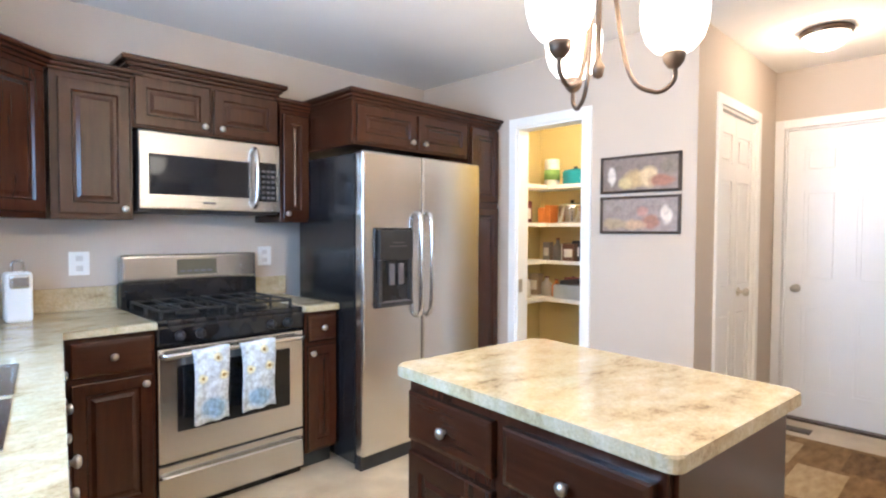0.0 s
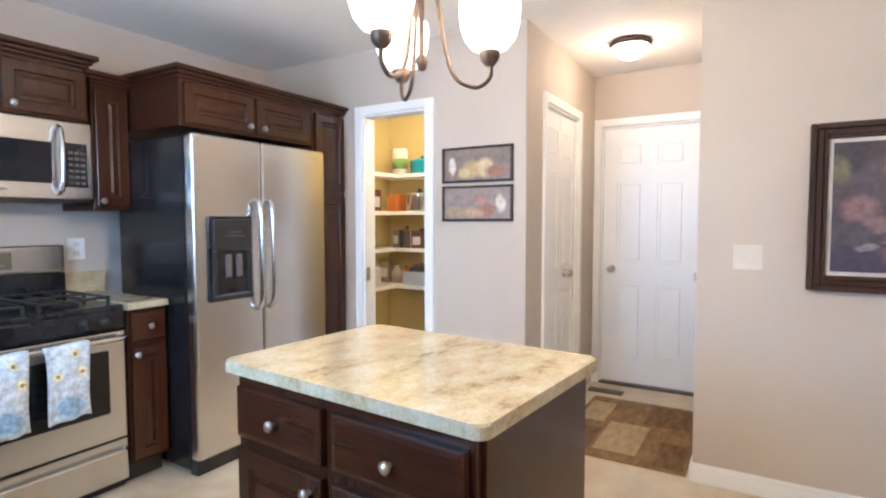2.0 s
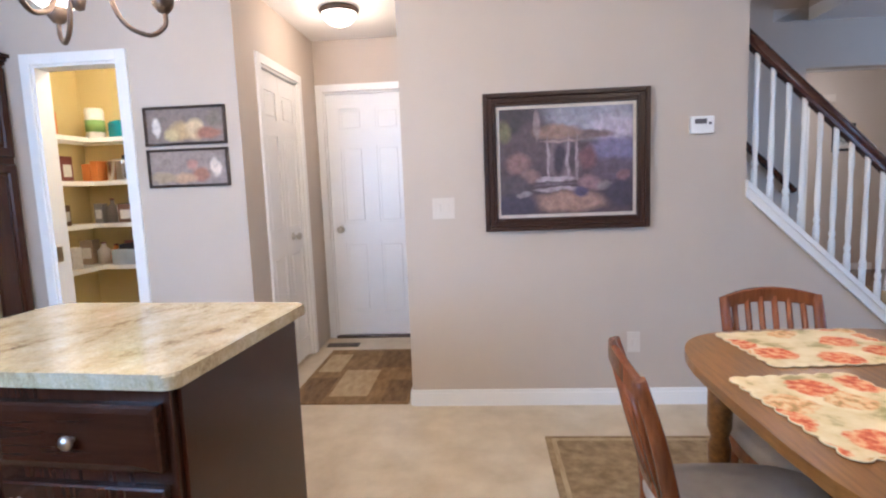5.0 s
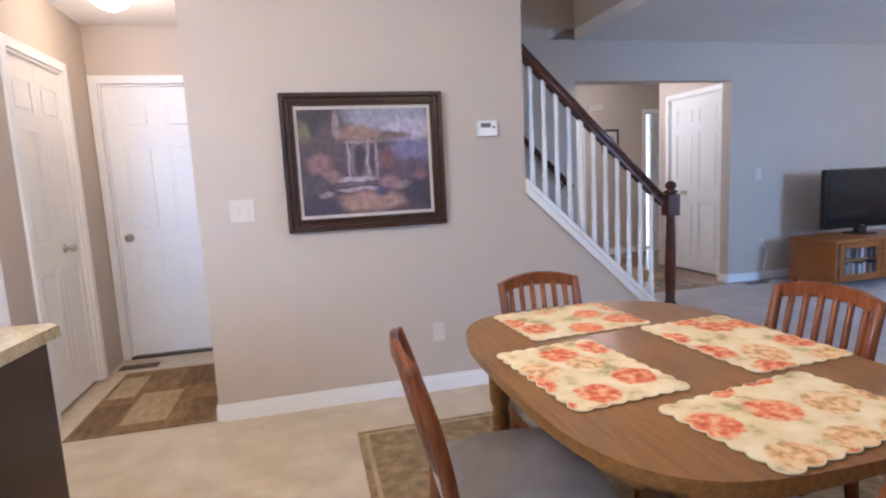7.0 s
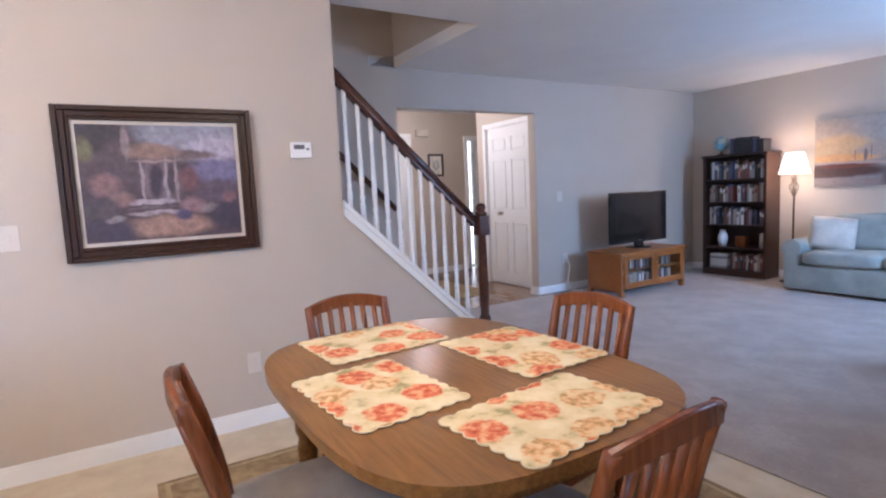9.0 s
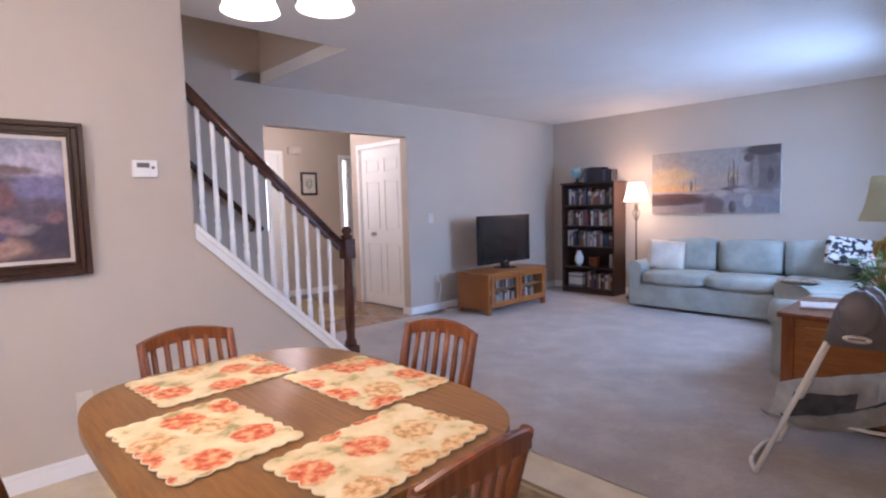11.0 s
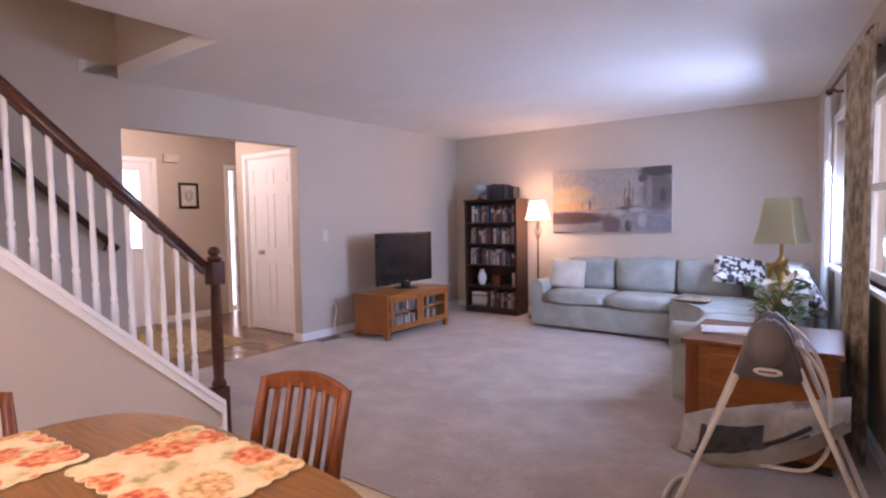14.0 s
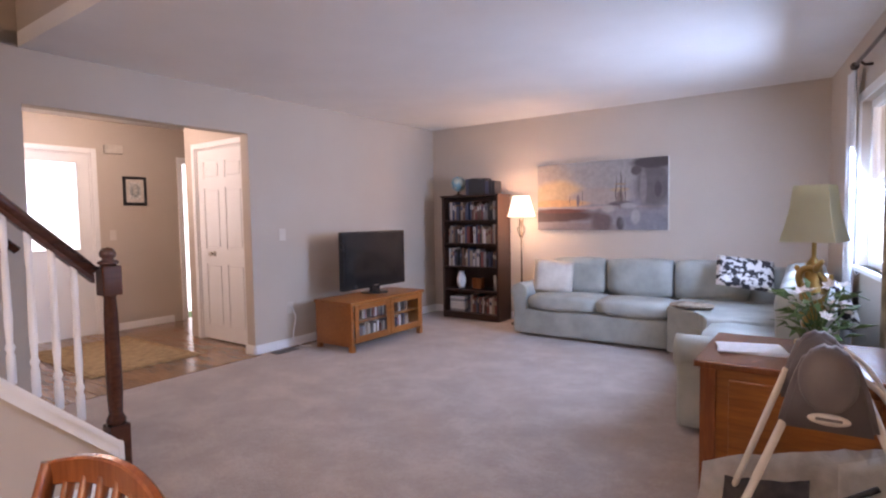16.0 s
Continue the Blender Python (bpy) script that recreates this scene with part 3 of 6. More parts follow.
casing("trim_side_doorway", pose(7.10, -5.28, 0, 0, 0, -90), 0.5, 2.05, "white casing round a side doorway")
sd = panel_door("door_5", pose(7.13, -5.39, 0.01, 0, 0, -62), 0.45, 2.03, "white side door standing ajar with steel hinges")
for z in (0.28, 1.0, 1.75):
    hinge(sd, -0.004, z)

for nm, m, w, h in (("backdrop", pose(9.5, -5.0, 1.5, 0, 0, -90), 10.0, 5.0), ("backdrop", pose(-2.6, -4.8, 1.6, 0, 0, 82), 6.0, 5.0), ("backdrop", pose(-2.8, 1.5, 1.6, 0, 0, 98), 5.0, 5.0)):
    bd = structure(nm, boxed(-w / 2, 0, -h / 2, w / 2, 0.02, h / 2), OUTSIDE, "bright overcast distance outside the windows", "backdrop")
    bd.matrix_basis = m

# windows of the west walls
def window(name, m, w, h, label):
    """A sash window in an opening, seen from -y; the origin is the opening's lower left corner on the inner face."""
    ob = thing(name, m, label, "window")
    ob["kind"] = "structure"
    bm = bmesh.new()
    for x0, z0, x1, z1 in ((0, 0, 0.05, h), (w - 0.05, 0, w, h), (0.05, 0, w - 0.05, 0.05), (0.05, h - 0.05, w - 0.05, h), (0.05, h / 2 - 0.02, w - 0.05, h / 2 + 0.02)):
        box(bm, x0, 0.05, z0, x1, 0.10, z1, 0.004)
    part("window_frame", bm, WHITE, ob)
    bm = bmesh.new()
    for x0, z0, x1, z1 in ((-0.06, -0.06, 0, h + 0.06), (w, -0.06, w + 0.06, h + 0.06), (0, h, w, h + 0.06)):
        box(bm, x0, -0.015, z0, x1, 0.002, z1, 0.003)
    part("window_trim", bm, WHITE, ob)
    part("window_sill", boxed(-0.08, -0.04, -0.03, w + 0.08, 0.05, 0.0, 0.006), WHITE, ob)
    for z0, z1 in ((0.05, h / 2 - 0.02), (h / 2 + 0.02, h - 0.05)):
        p = part("pane", boxed(0.05, 0.07, z0, w - 0.05, 0.075, z1), GLASS, ob)
        p.visible_shadow = False


def on_wall(p0, p1, s, z):
    """A pose on a wall's inner face, looking at it from the room: x runs against the wall's own way."""
    a, b = Vector((*p0, 0)), Vector((*p1, 0))
    way = (b - a).normalized()
    return Matrix.Translation(a + way * s + Vector((0, 0, z))) @ Matrix.Rotation(math.atan2(way.y, way.x) + math.pi, 4, "Z")


WL = ((-0.68, -0.60), (0.27, -7.49))
WK = ((-0.14, 3.25), (-0.68, -0.60))
window("window_1", on_wall(*WL, 4.72, 0.90), 1.27, 1.12, "bright white-framed living room window")
window("window_2", on_wall(*WL, 5.70, 0.90), 0.75, 1.12, "bright white-framed living room window behind the sofa")
window("window_3", on_wall(*WK, 2.37, 1.12), 1.21, 0.88, "white-framed kitchen window over the sink")

# ---- stairs ----
stairs = thing("staircase", pose(3.10, -2.66, 0), "carpeted staircase rising behind a white balustrade", "stairs")
for i in range(13):
    bm = boxed(0.0, i * 0.2, i * 0.19, 1.57, (i + 1) * 0.2 + 0.02, (i + 1) * 0.19, 0.012)
    part("step", bm, CARPET, stairs)


def sloped(bm, x0, x1, y0, z0, y1, z1, below, above):
    """A straight bar in the plane of the stairs, from (y0, z0) to (y1, z1)."""
    a = [bm.verts.new((x, y, z)) for x in (x0, x1) for y, z in ((y0, z0 - below), (y1, z1 - below), (y1, z1 + above), (y0, z0 + above))]
    for q in ((0, 1, 2, 3), (7, 6, 5, 4), (0, 4, 5, 1), (1, 5, 6, 2), (2, 6, 7, 3), (3, 7, 4, 0)):
        bm.faces.new([a[i] for i in q])
    return bm


rail = thing("stair_railing", pose(2.98, 0, 0), "white turned balusters under a dark wooden handrail", "railing")
cap = sloped(bmesh.new(), -0.03, 0.15, -1.63, 1.20, -2.66, 0.216, 0.0, 0.035)
sloped(cap, -0.018, -0.001, -1.63, 1.20, -2.66, 0.216, 0.055, 0.0)
box(cap, -0.02, -2.668, 0.0, 0.14, -2.645, 0.25, 0.003)
part("stringer_cap", cap, WHITE, rail, "white sloping stringer trim")
hr = bmesh.new()
tube(hr, [(0.055, -1.60, 2.03), (0.055, -2.60, 1.055)], 0.032, 12)
sloped(hr, 0.03, 0.08, -1.60, 2.0, -2.60, 1.025, 0.02, 0.02)
part("handrail", hr, RAILWOOD, rail, "dark red-brown handrail")
for i in range(11):
    y = -1.70 - i * 0.0825
    zb, zt = 1.235 + (y + 1.63) * 0.955, 2.0 + (y + 1.60) * 0.975
    h = zt - zb
    b = lathe(bmesh.new(), [(0.017, 0), (0.017, 0.16 * h), (0.012, 0.18 * h), (0.019, 0.21 * h), (0.012, 0.24 * h), (0.016, 0.36 * h), (0.011, 0.78 * h), (0.014, 0.8 * h), (0.014, h)], steps=10)
    part("baluster", b, WHITE, rail, "", pose(0.055, y, zb))
nw = bmesh.new()
box(nw, 0.010, -2.715, 0.0, 0.10, -2.625, 0.32, 0.006)
lathe(nw, [(0.040, 0.32), (0.044, 0.34), (0.030, 0.37), (0.036, 0.5), (0.030, 0.85), (0.026, 0.93), (0.040, 0.95)], 0.055, -2.67, 16)
box(nw, 0.013, -2.712, 0.94, 0.097, -2.628, 1.08, 0.006)
lathe(nw, [(0.03, 1.08), (0.045, 1.09), (0.045, 1.10), (0.022, 1.11), (0.034, 1.125), (0.036, 1.14), (0.026, 1.16), (0.0, 1.168)], 0.055, -2.67, 16)
part("newel_post", nw, RAILWOOD, rail, "dark turned newel post with a round cap")
wr = thing("wall_handrail", pose(4.62, 0, 0), "dark wooden handrail on the stair wall", "handrail")
part("rail", tube(bmesh.new(), [(0, -1.2, 2.66), (0, -2.78, 1.11)], 0.027, 10), RAILWOOD, wr)
for y in (-1.5, -2.1, -2.7):
    part("bracket", tube(bmesh.new(), [(0.0, y, 1.08 + (-2.78 - y) * -0.981), (0.03, y, 1.03 + (-2.78 - y) * -0.981), (0.06, y, 1.03 + (-2.78 - y) * -0.981)], 0.008, 8), BRONZE, wr)


# ---- kitchen ----
def knob_mesh():
    return mesh_of(lathe(bmesh.new(), [(0.0, 0.0), (0.009, 0.0), (0.006, 0.006), (0.006, 0.014), (0.014, 0.02), (0.016, 0.027), (0.010, 0.033), (0.0, 0.034)], steps=14), "knob", NICKEL)


KNOB = knob_mesh()


def add_knob(parent, x, z, y=-0.02):
    ob = new("knob", KNOB)
    ob.parent = parent
    ob.matrix_basis = pose(x, y, z, 90, 0, 0)
    tagged(ob, "satin nickel knob")


def cabinet_front(parent, name, x0, z0, x1, z1, knob=None):
    """A framed door with a raised middle, or a plain bevelled drawer front, front to -y."""
    bm = boxed(x0, -0.020, z0, x1, 0.0, z1)
    front = [f for f in bm.faces if f.normal.y < -0.9]

    def step(width, depth):
        bmesh.ops.inset_region(bm, faces=front, thickness=width, depth=0.0, use_even_offset=True)
        bmesh.ops.translate(bm, verts=list({v for f in front for v in f.verts}), vec=(0, depth, 0))

    if name == "cabinet_door":
        step(0.004, -0.003)
        step(0.046, 0.0)
        step(0.006, 0.009)
        step(0.012, 0.0)
        step(0.016, -0.006)
    else:
        step(0.005, -0.004)
        step(0.012, -0.002)
    d = part(name, bm, CHERRY if name == "cabinet_door" else CHERRY_H, parent)
    if knob:
        add_knob(d, *knob)
    return d


def cabinet(name, m, w, d, z0, z1, label, doors=(), drawers=(), crown=0.0, toe=False, group=""):
    """A cabinet box with its fronts; origin at the front left on the floor, front to -y."""
    ob = thing(name, m, label, "cabinet", group)
    bm = boxed(0, 0.0, z0, w, d, z1, 0.002, 1)
    part("body", bm, CHERRY, ob)
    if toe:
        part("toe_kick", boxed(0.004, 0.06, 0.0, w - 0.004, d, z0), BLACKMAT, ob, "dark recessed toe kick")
    for f in doors:
        cabinet_front(ob, "cabinet_door", *f)
    for f in drawers:
        cabinet_front(ob, "drawer_front", *f)
    if crown:
        bm = bmesh.new()
        for i, (o, a, b) in enumerate(((0.008, 0.0, 0.3), (0.022, 0.3, 0.62), (0.042, 0.62, 1.0))):
            box(bm, -o, -o - 0.004, z1 + a * crown, w + o, d - 0.01, z1 + b * crown, 0.004, 1)
        part("crown_moulding", bm, CHERRY_H, ob)
    return ob


UP = "dark cherry wall cabinets"
cabinet("wall_cabinet", pose(0.44, 2.92, 0), 0.33, 0.33, 1.37, 2.03, "dark cherry wall cabinet with one raised-panel door", [(0.03, 1.395, 0.315, 2.0, (0.285, 1.42))], (), 0.055, False, UP)
cabinet("wall_cabinet", pose(0.757, 2.90, 0), 0.76, 0.35, 1.815, 2.085, "short dark cherry cabinet above the microwave", [(0.015, 1.825, 0.37, 2.06, (0.335, 1.855)), (0.39, 1.825, 0.745, 2.06, (0.425, 1.855))], (), 0.065, False, UP)
cabinet("wall_cabinet", pose(1.54, 2.92, 0), 0.19, 0.33, 1.37, 2.03, "narrow dark cherry wall cabinet beside the fridge", [(0.012, 1.395, 0.178, 2.0, (0.03, 1.42))], (), 0.055, False, UP)
cabinet("wall_cabinet", pose(1.735, 2.47, 0), 0.92, 0.78, 1.80, 2.04, "wide dark cherry cabinet above the fridge", [(0.02, 1.815, 0.45, 2.02, (0.41, 1.85)), (0.47, 1.815, 0.90, 2.02, (0.51, 1.85))], (), 0.06, False, UP)
cabinet("tall_cabinet", pose(2.665, 2.47, 0), 0.31, 0.78, 0.10, 2.04, "tall dark cherry cabinet between fridge and pantry", [(0.02, 0.13, 0.295, 1.48), (0.02, 1.52, 0.295, 2.02)], (), 0.06, True)
cabinet("corner_wall_cabinet", pose(0.0, 2.55, 0, 0, 0, 40.5), 0.56, 0.30, 1.37, 2.03, "dark cherry diagonal corner wall cabinet", [(0.04, 1.395, 0.53, 2.0, (0.08, 1.42))], (), 0.055, False, UP)
cabinet("base_cabinet", pose(0.43, 2.60, 0), 0.333, 0.64, 0.10, 0.875, "dark cherry base cabinet beside the stove", [(0.015, 0.12, 0.318, 0.69, (0.285, 0.655))], [(0.015, 0.715, 0.318, 0.86, (0.165, 0.79))], 0.0, True)
cabinet("base_cabinet", pose(1.51, 2.60, 0), 0.20, 0.64, 0.10, 0.875, "narrow dark cherry base cabinet beside the fridge", [(0.012, 0.12, 0.188, 0.69, (0.03, 0.655))], [(0.012, 0.715, 0.188, 0.86, (0.10, 0.79))], 0.0, True)
LW = math.degrees(math.atan2(2.77 - 1.05, 0.427 - 0.182))
sinkcab = cabinet("sink_cabinet", pose(0.115, 0.75, 0, 0, 0, LW), 1.86, 0.56, 0.10, 0.875, "dark cherry sink cabinet run under the window", [(0.06 + i * 0.45, 0.12, 0.48 + i * 0.45, 0.69, (0.42 + i * 0.45, 0.655)) for i in range(4)], [(0.06 + i * 0.45, 0.715, 0.48 + i * 0.45, 0.86, (0.27 + i * 0.45, 0.79)) for i in range(4)], 0.0, True)


def worktop(name, outline, label, z0=0.882, z1=0.915):
    ob = thing(name, pose(0, 0, 0), label, "worktop")
    bm = prism(bmesh.new(), outline, z0, z1, 0.012)
    part("slab", bm, GRANITE, ob)
    return ob


wt = worktop("worktop", [(0.42, 2.57), (0.766, 2.57), (0.766, 3.24), (-0.13, 3.24), (-0.52, 0.70), (0.125, 0.70), (0.16, 0.95), (0.20, 1.2), (0.405, 2.555)], "pale speckled granite worktop with a sink")
part("backsplash", boxed(-0.1, 3.225, 0.915, 0.766, 3.245, 1.03, 0.003), GRANITE, wt)
wt2 = worktop("worktop", [(1.505, 2.57), (1.712, 2.57), (1.712, 3.24), (1.505, 3.24)], "pale speckled granite worktop beside the fridge")
part("backsplash", boxed(1.505, 3.225, 0.915, 1.74, 3.245, 1.03, 0.003), GRANITE, wt2)
sink = thing("sink", pose(-0.02, 1.68, 0.915, 0, 0, LW - 90), "double steel sink set into the granite worktop", "sink")
bm = bmesh.new()
for y0, y1 in ((-0.40, -0.02), (0.02, 0.40)):
    for a in ((-0.23, y0, -0.02, -0.21, y1, 0.004), (0.17, y0, -0.02, 0.19, y1, 0.004), (-0.21, y0, -0.02, 0.17, y0 + 0.02, 0.004), (-0.21, y1 - 0.02, -0.02, 0.17, y1, 0.004)):
        box(bm, *a, 0.003)
    box(bm, -0.21, y0 + 0.02, -0.012, 0.17, y1 - 0.02, 0.001)
part("basin", bm, STEEL, sink)
part("tap", tube(bmesh.new(), curve_points([(-0.26, 0, 0.0), (-0.26, 0, 0.2), (-0.22, 0, 0.3), (-0.12, 0, 0.3), (-0.08, 0, 0.22)]), 0.012), CHROME, sink, "chrome tap")
opener = thing("can_opener", pose(0.33, 3.02, 0.915), "white electric can opener on the worktop", "can opener")
part("body", boxed(-0.05, -0.06, 0.0, 0.05, 0.05, 0.22, 0.02, 3), WHITE, opener)
part("cutter_head", boxed(-0.035, -0.085, 0.15, 0.035, -0.055, 0.21, 0.01), CHROME, opener)
part("handle_loop", tube(bmesh.new(), curve_points([(-0.02, -0.03, 0.215), (-0.02, -0.03, 0.26), (0.015, -0.03, 0.265), (0.02, -0.03, 0.215)], 5), 0.006), CHROME, opener)
for x, z in ((0.605, 1.15), (1.60, 1.16)):
    o = thing("wall_outlet", pose(x, 3.25, z), "white outlet plate on the kitchen wall", "outlet", "kitchen outlets")
    part("cover_plate", boxed(-0.045, -0.007, -0.06, 0.045, 0.0, 0.06, 0.003), WHITE, o)
    for dz in (-0.025, 0.025):
        part("socket", boxed(-0.016, -0.009, dz - 0.014, 0.016, -0.006, dz + 0.014, 0.003), PAPER, o)

# stove
stove = thing("gas_stove", pose(0.768, 2.605, 0), "stainless steel gas stove with a black cooktop", "stove")
W = 0.735
part("body", boxed(0.0, 0.03, 0.0, W, 0.63, 0.895, 0.004), BLACK, stove, "black stove body")
oven = part("oven_door", boxed(0.004, -0.01, 0.26, W - 0.004, 0.03, 0.785, 0.008), STEEL, stove, "brushed steel oven door")
part("oven_window", boxed(0.085, -0.014, 0.395, W - 0.085, -0.009, 0.70, 0.003), DARKGLASS, oven, "dark glass oven window")
hb = tube(bmesh.new(), curve_points([(0.02, -0.012, 0.752), (0.035, -0.050, 0.757), (0.2, -0.062, 0.760), (0.535, -0.062, 0.760), (0.70, -0.050, 0.757), (0.715, -0.012, 0.752)], 6), 0.014)
part("oven_handle", hb, CHROME, oven, "polished bar handle")
drawer = part("warming_drawer", boxed(0.004, -0.008, 0.045, W - 0.004, 0.03, 0.25, 0.006), STEEL, stove, "brushed steel bottom drawer")
part("drawer_handle", tube(bmesh.new(), curve_points([(0.03, -0.006, 0.20), (0.07, -0.03, 0.20), (0.66, -0.03, 0.20), (0.705, -0.006, 0.20)], 6), 0.011), CHROME, drawer)
part("control_panel", boxed(0.0, -0.012, 0.795, W, 0.06, 0.888, 0.012), BLACK, stove, "glossy black knob panel")
for x in (0.10, 0.19, 0.545, 0.635):
    k = lathe(bmesh.new(), [(0.0, 0.0), (0.024, 0.0), (0.022, 0.012), (0.017, 0.03), (0.0, 0.032)], steps=16)
    box(k, -0.004, -0.02, 0.03, 0.004, 0.02, 0.038, 0.001)
    part("burner_knob", k, BLACKMAT, stove, "", pose(x, -0.012, 0.84, 90, 0, 0))
part("cooktop", boxed(0.0, 0.0, 0.885, W, 0.56, 0.912, 0.008), BLACK, stove, "black enamel cooktop")
for bx in (0.19, 0.545):
    for by in (0.15, 0.41):
        b = lathe(bmesh.new(), [(0.0, 0.912), (0.055, 0.912), (0.05, 0.924), (0.034, 0.926), (0.034, 0.934), (0.0, 0.936)], bx, by, 18)
        part("burner", b, IRON, stove)
    g = bmesh.new()
    for a in ((bx - 0.155, 0.05, bx + 0.155, 0.062), (bx - 0.155, 0.518, bx + 0.155, 0.53), (bx - 0.155, 0.275, bx + 0.155, 0.287)):
        box(g, a[0], a[1], 0.940, a[2], a[3], 0.952, 0.003, 1)
    for x in (bx - 0.155, bx - 0.055, bx + 0.045, bx + 0.143):
        box(g, x, 0.06, 0.9405, x + 0.012, 0.52, 0.9525, 0.003, 1)
    for x in (bx - 0.15, bx + 0.145):
        for y in (0.056, 0.281, 0.524):
            box(g, x - 0.006, y - 0.006, 0.912, x + 0.006, y + 0.006, 0.942)
    part("grate", g, IRON, stove, "cast iron grate")
bg = bmesh.new()
box(bg, 0.0, 0.555, 0.90, W, 0.63, 1.04, 0.006)
part("backguard_base", bg, BLACK, stove, "black backguard")
part("backguard", boxed(0.0, 0.548, 1.04, W, 0.63, 1.19, 0.018, 3), STEEL, stove, "brushed steel backguard")
disp = part("clock_display", boxed(0.275, 0.541, 1.075, 0.49, 0.549, 1.16, 0.003), plain("stove_display", (0.13, 0.115, 0.075), 0.2), stove, "grey clock display")
for i in range(5):
    part("display_button", boxed(0.29 + i * 0.037, 0.538, 1.09, 0.315 + i * 0.037, 0.542, 1.10, 0.001), GREYPLASTIC, disp)


def towel_material():
    return painted("sunflower_towel", (0.1, 0.2), (0.62, 0.68, 0.72), [(0.25, 0.62, 0.22, 0.11, 0.80, 0.74, 0.50), (0.25, 0.62, 0.09, 0.045, 0.33, 0.19, 0.03), (0.55, 0.2, 0.25, 0.12, 0.82, 0.76, 0.5), (0.55, 0.2, 0.1, 0.05, 0.34, 0.2, 0.03),
                   (-0.45, 0.15, 0.24, 0.12, 0.80, 0.75, 0.5), (-0.45, 0.15, 0.09, 0.05, 0.33, 0.2, 0.03), (0.1, -0.55, 0.6, 0.25, 0.28, 0.43, 0.58), (-0.2, 0.85, 0.6, 0.12, 0.72, 0.76, 0.78)], 0.02, 40)


TOWEL = towel_material()
for i, (x, w, drop) in enumerate(((0.132, 0.165, 0.345), (0.355, 0.175, 0.335))):
    t = thing("dish_towel", pose(0.768 + x + w / 2, 2.605 - 0.075, 0.778), "blue-white dish towel with sunflowers on the oven handle", "towel", "dish towels")
    bm = bmesh.new()
    n, m2 = 10, 14
    rows_ = []
    for j in range(m2 + 1):
        s = j / m2
        row = []
        for k in range(n + 1):
            u = k / n - 0.5
            y = -0.012 - 0.012 * math.sin(u * 11 + i) * s - 0.006 * math.sin(s * 6)
            z = -drop * s + 0.004 * math.sin(u * 5)
            row.append((u * w * (1 - 0.06 * math.sin(s * 3)), y, z))
        rows_.append(row)
    front = [[bm.verts.new(p) for p in r] for r in rows_]
    back = [[bm.verts.new((p[0], p[1] + 0.010 + (0.02 if j == 0 else 0), p[2])) for p in r] for j, r in enumerate(rows_)]
    for layer, flip in ((front, False), (back, True)):
        for j in range(m2):
            for k in range(n):
                q = [layer[j][k], layer[j + 1][k], layer[j + 1][k + 1], layer[j][k + 1]]
                f = bm.faces.new(q[::-1] if flip else q)
                f.smooth = True
    for k in range(n):
        bm.faces.new((front[0][k], front[0][k + 1], back[0][k + 1], back[0][k]))
        bm.faces.new((front[m2][k + 1], front[m2][k], back[m2][k], back[m2][k + 1]))
    for j in range(m2):
        bm.faces.new((front[j + 1][0], front[j][0], back[j][0], back[j + 1][0]))
        bm.faces.new((front[j][n], front[j + 1][n], back[j + 1][n], back[j][n]))
    bmesh.ops.translate(bm, verts=bm.verts, vec=(0, 0, drop / 2))
    ob = part("cloth", bm, TOWEL, t, "", pose(0, 0, -drop / 2))

# microwave
mw = thing("microwave", pose(0.792, 2.92, 1.415), "stainless steel over-range microwave with a black window", "microwave")
W = 0.74
part("body", boxed(0, 0.012, 0, W, 0.32, 0.395, 0.004), BLACKMAT, mw)
front = part("front_panel", boxed(0, -0.012, 0.012, W, 0.013, 0.395, 0.006), STEEL, mw, "brushed steel front")
part("window", boxed(0.045, -0.016, 0.085, 0.555, -0.011, 0.285, 0.004), DARKGLASS, mw, "black reflecting window")
part("control_pad", boxed(0.615, -0.0155, 0.07, 0.715, -0.011, 0.29, 0.003), BLACK, mw, "black key pad")
for r_ in range(6):
    for c in range(3):
        part("key", boxed(0.628 + c * 0.028, -0.018, 0.085 + r_ * 0.03, 0.648 + c * 0.028, -0.015, 0.098 + r_ * 0.03, 0.001, 1), GREYPLASTIC, mw)
part("handle", tube(bmesh.new(), curve_points([(0.585, -0.012, 0.035), (0.582, -0.05, 0.07), (0.582, -0.062, 0.2), (0.582, -0.05, 0.33), (0.585, -0.012, 0.365)], 6), 0.013), CHROME, mw, "curved chrome handle")
part("grease_filter", boxed(0.06, 0.04, -0.008, 0.68, 0.34, 0.001), BLACKMAT, mw)
part("badge", boxed(0.30, -0.0145, 0.045, 0.37, -0.0115, 0.055), GREYPLASTIC, mw)

# fridge
fr = thing("refrigerator", pose(1.72, 2.36, 0), "stainless steel side-by-side refrigerator with dark sides", "refrigerator")
part("body", boxed(0.0, 0.075, 0.03, 0.92, 0.66, 1.745, 0.006), BLACK, fr, "near-black fridge body")
for x0, x1 in ((0.0, 0.429), (0.435, 0.94)):
    part("fridge_door", boxed(x0, 0.0, 0.085, x1, 0.07, 1.755, 0.016, 3), STEEL, fr, "brushed steel door")
for x in (0.385, 0.466):
    part("door_handle", tube(bmesh.new(), curve_points([(x, 0.002, 0.825), (x, -0.036, 0.85), (x, -0.05, 0.96), (x, -0.05, 1.29), (x, -0.036, 1.405), (x, 0.002, 1.43)], 6), 0.0145, 12), CHROME, fr, "long curved steel handle")
dp = part("ice_dispenser", boxed(0.075, -0.012, 0.895, 0.345, 0.004, 1.34, 0.006), BLACK, fr, "black ice and water dispenser")
rec = bmesh.new()
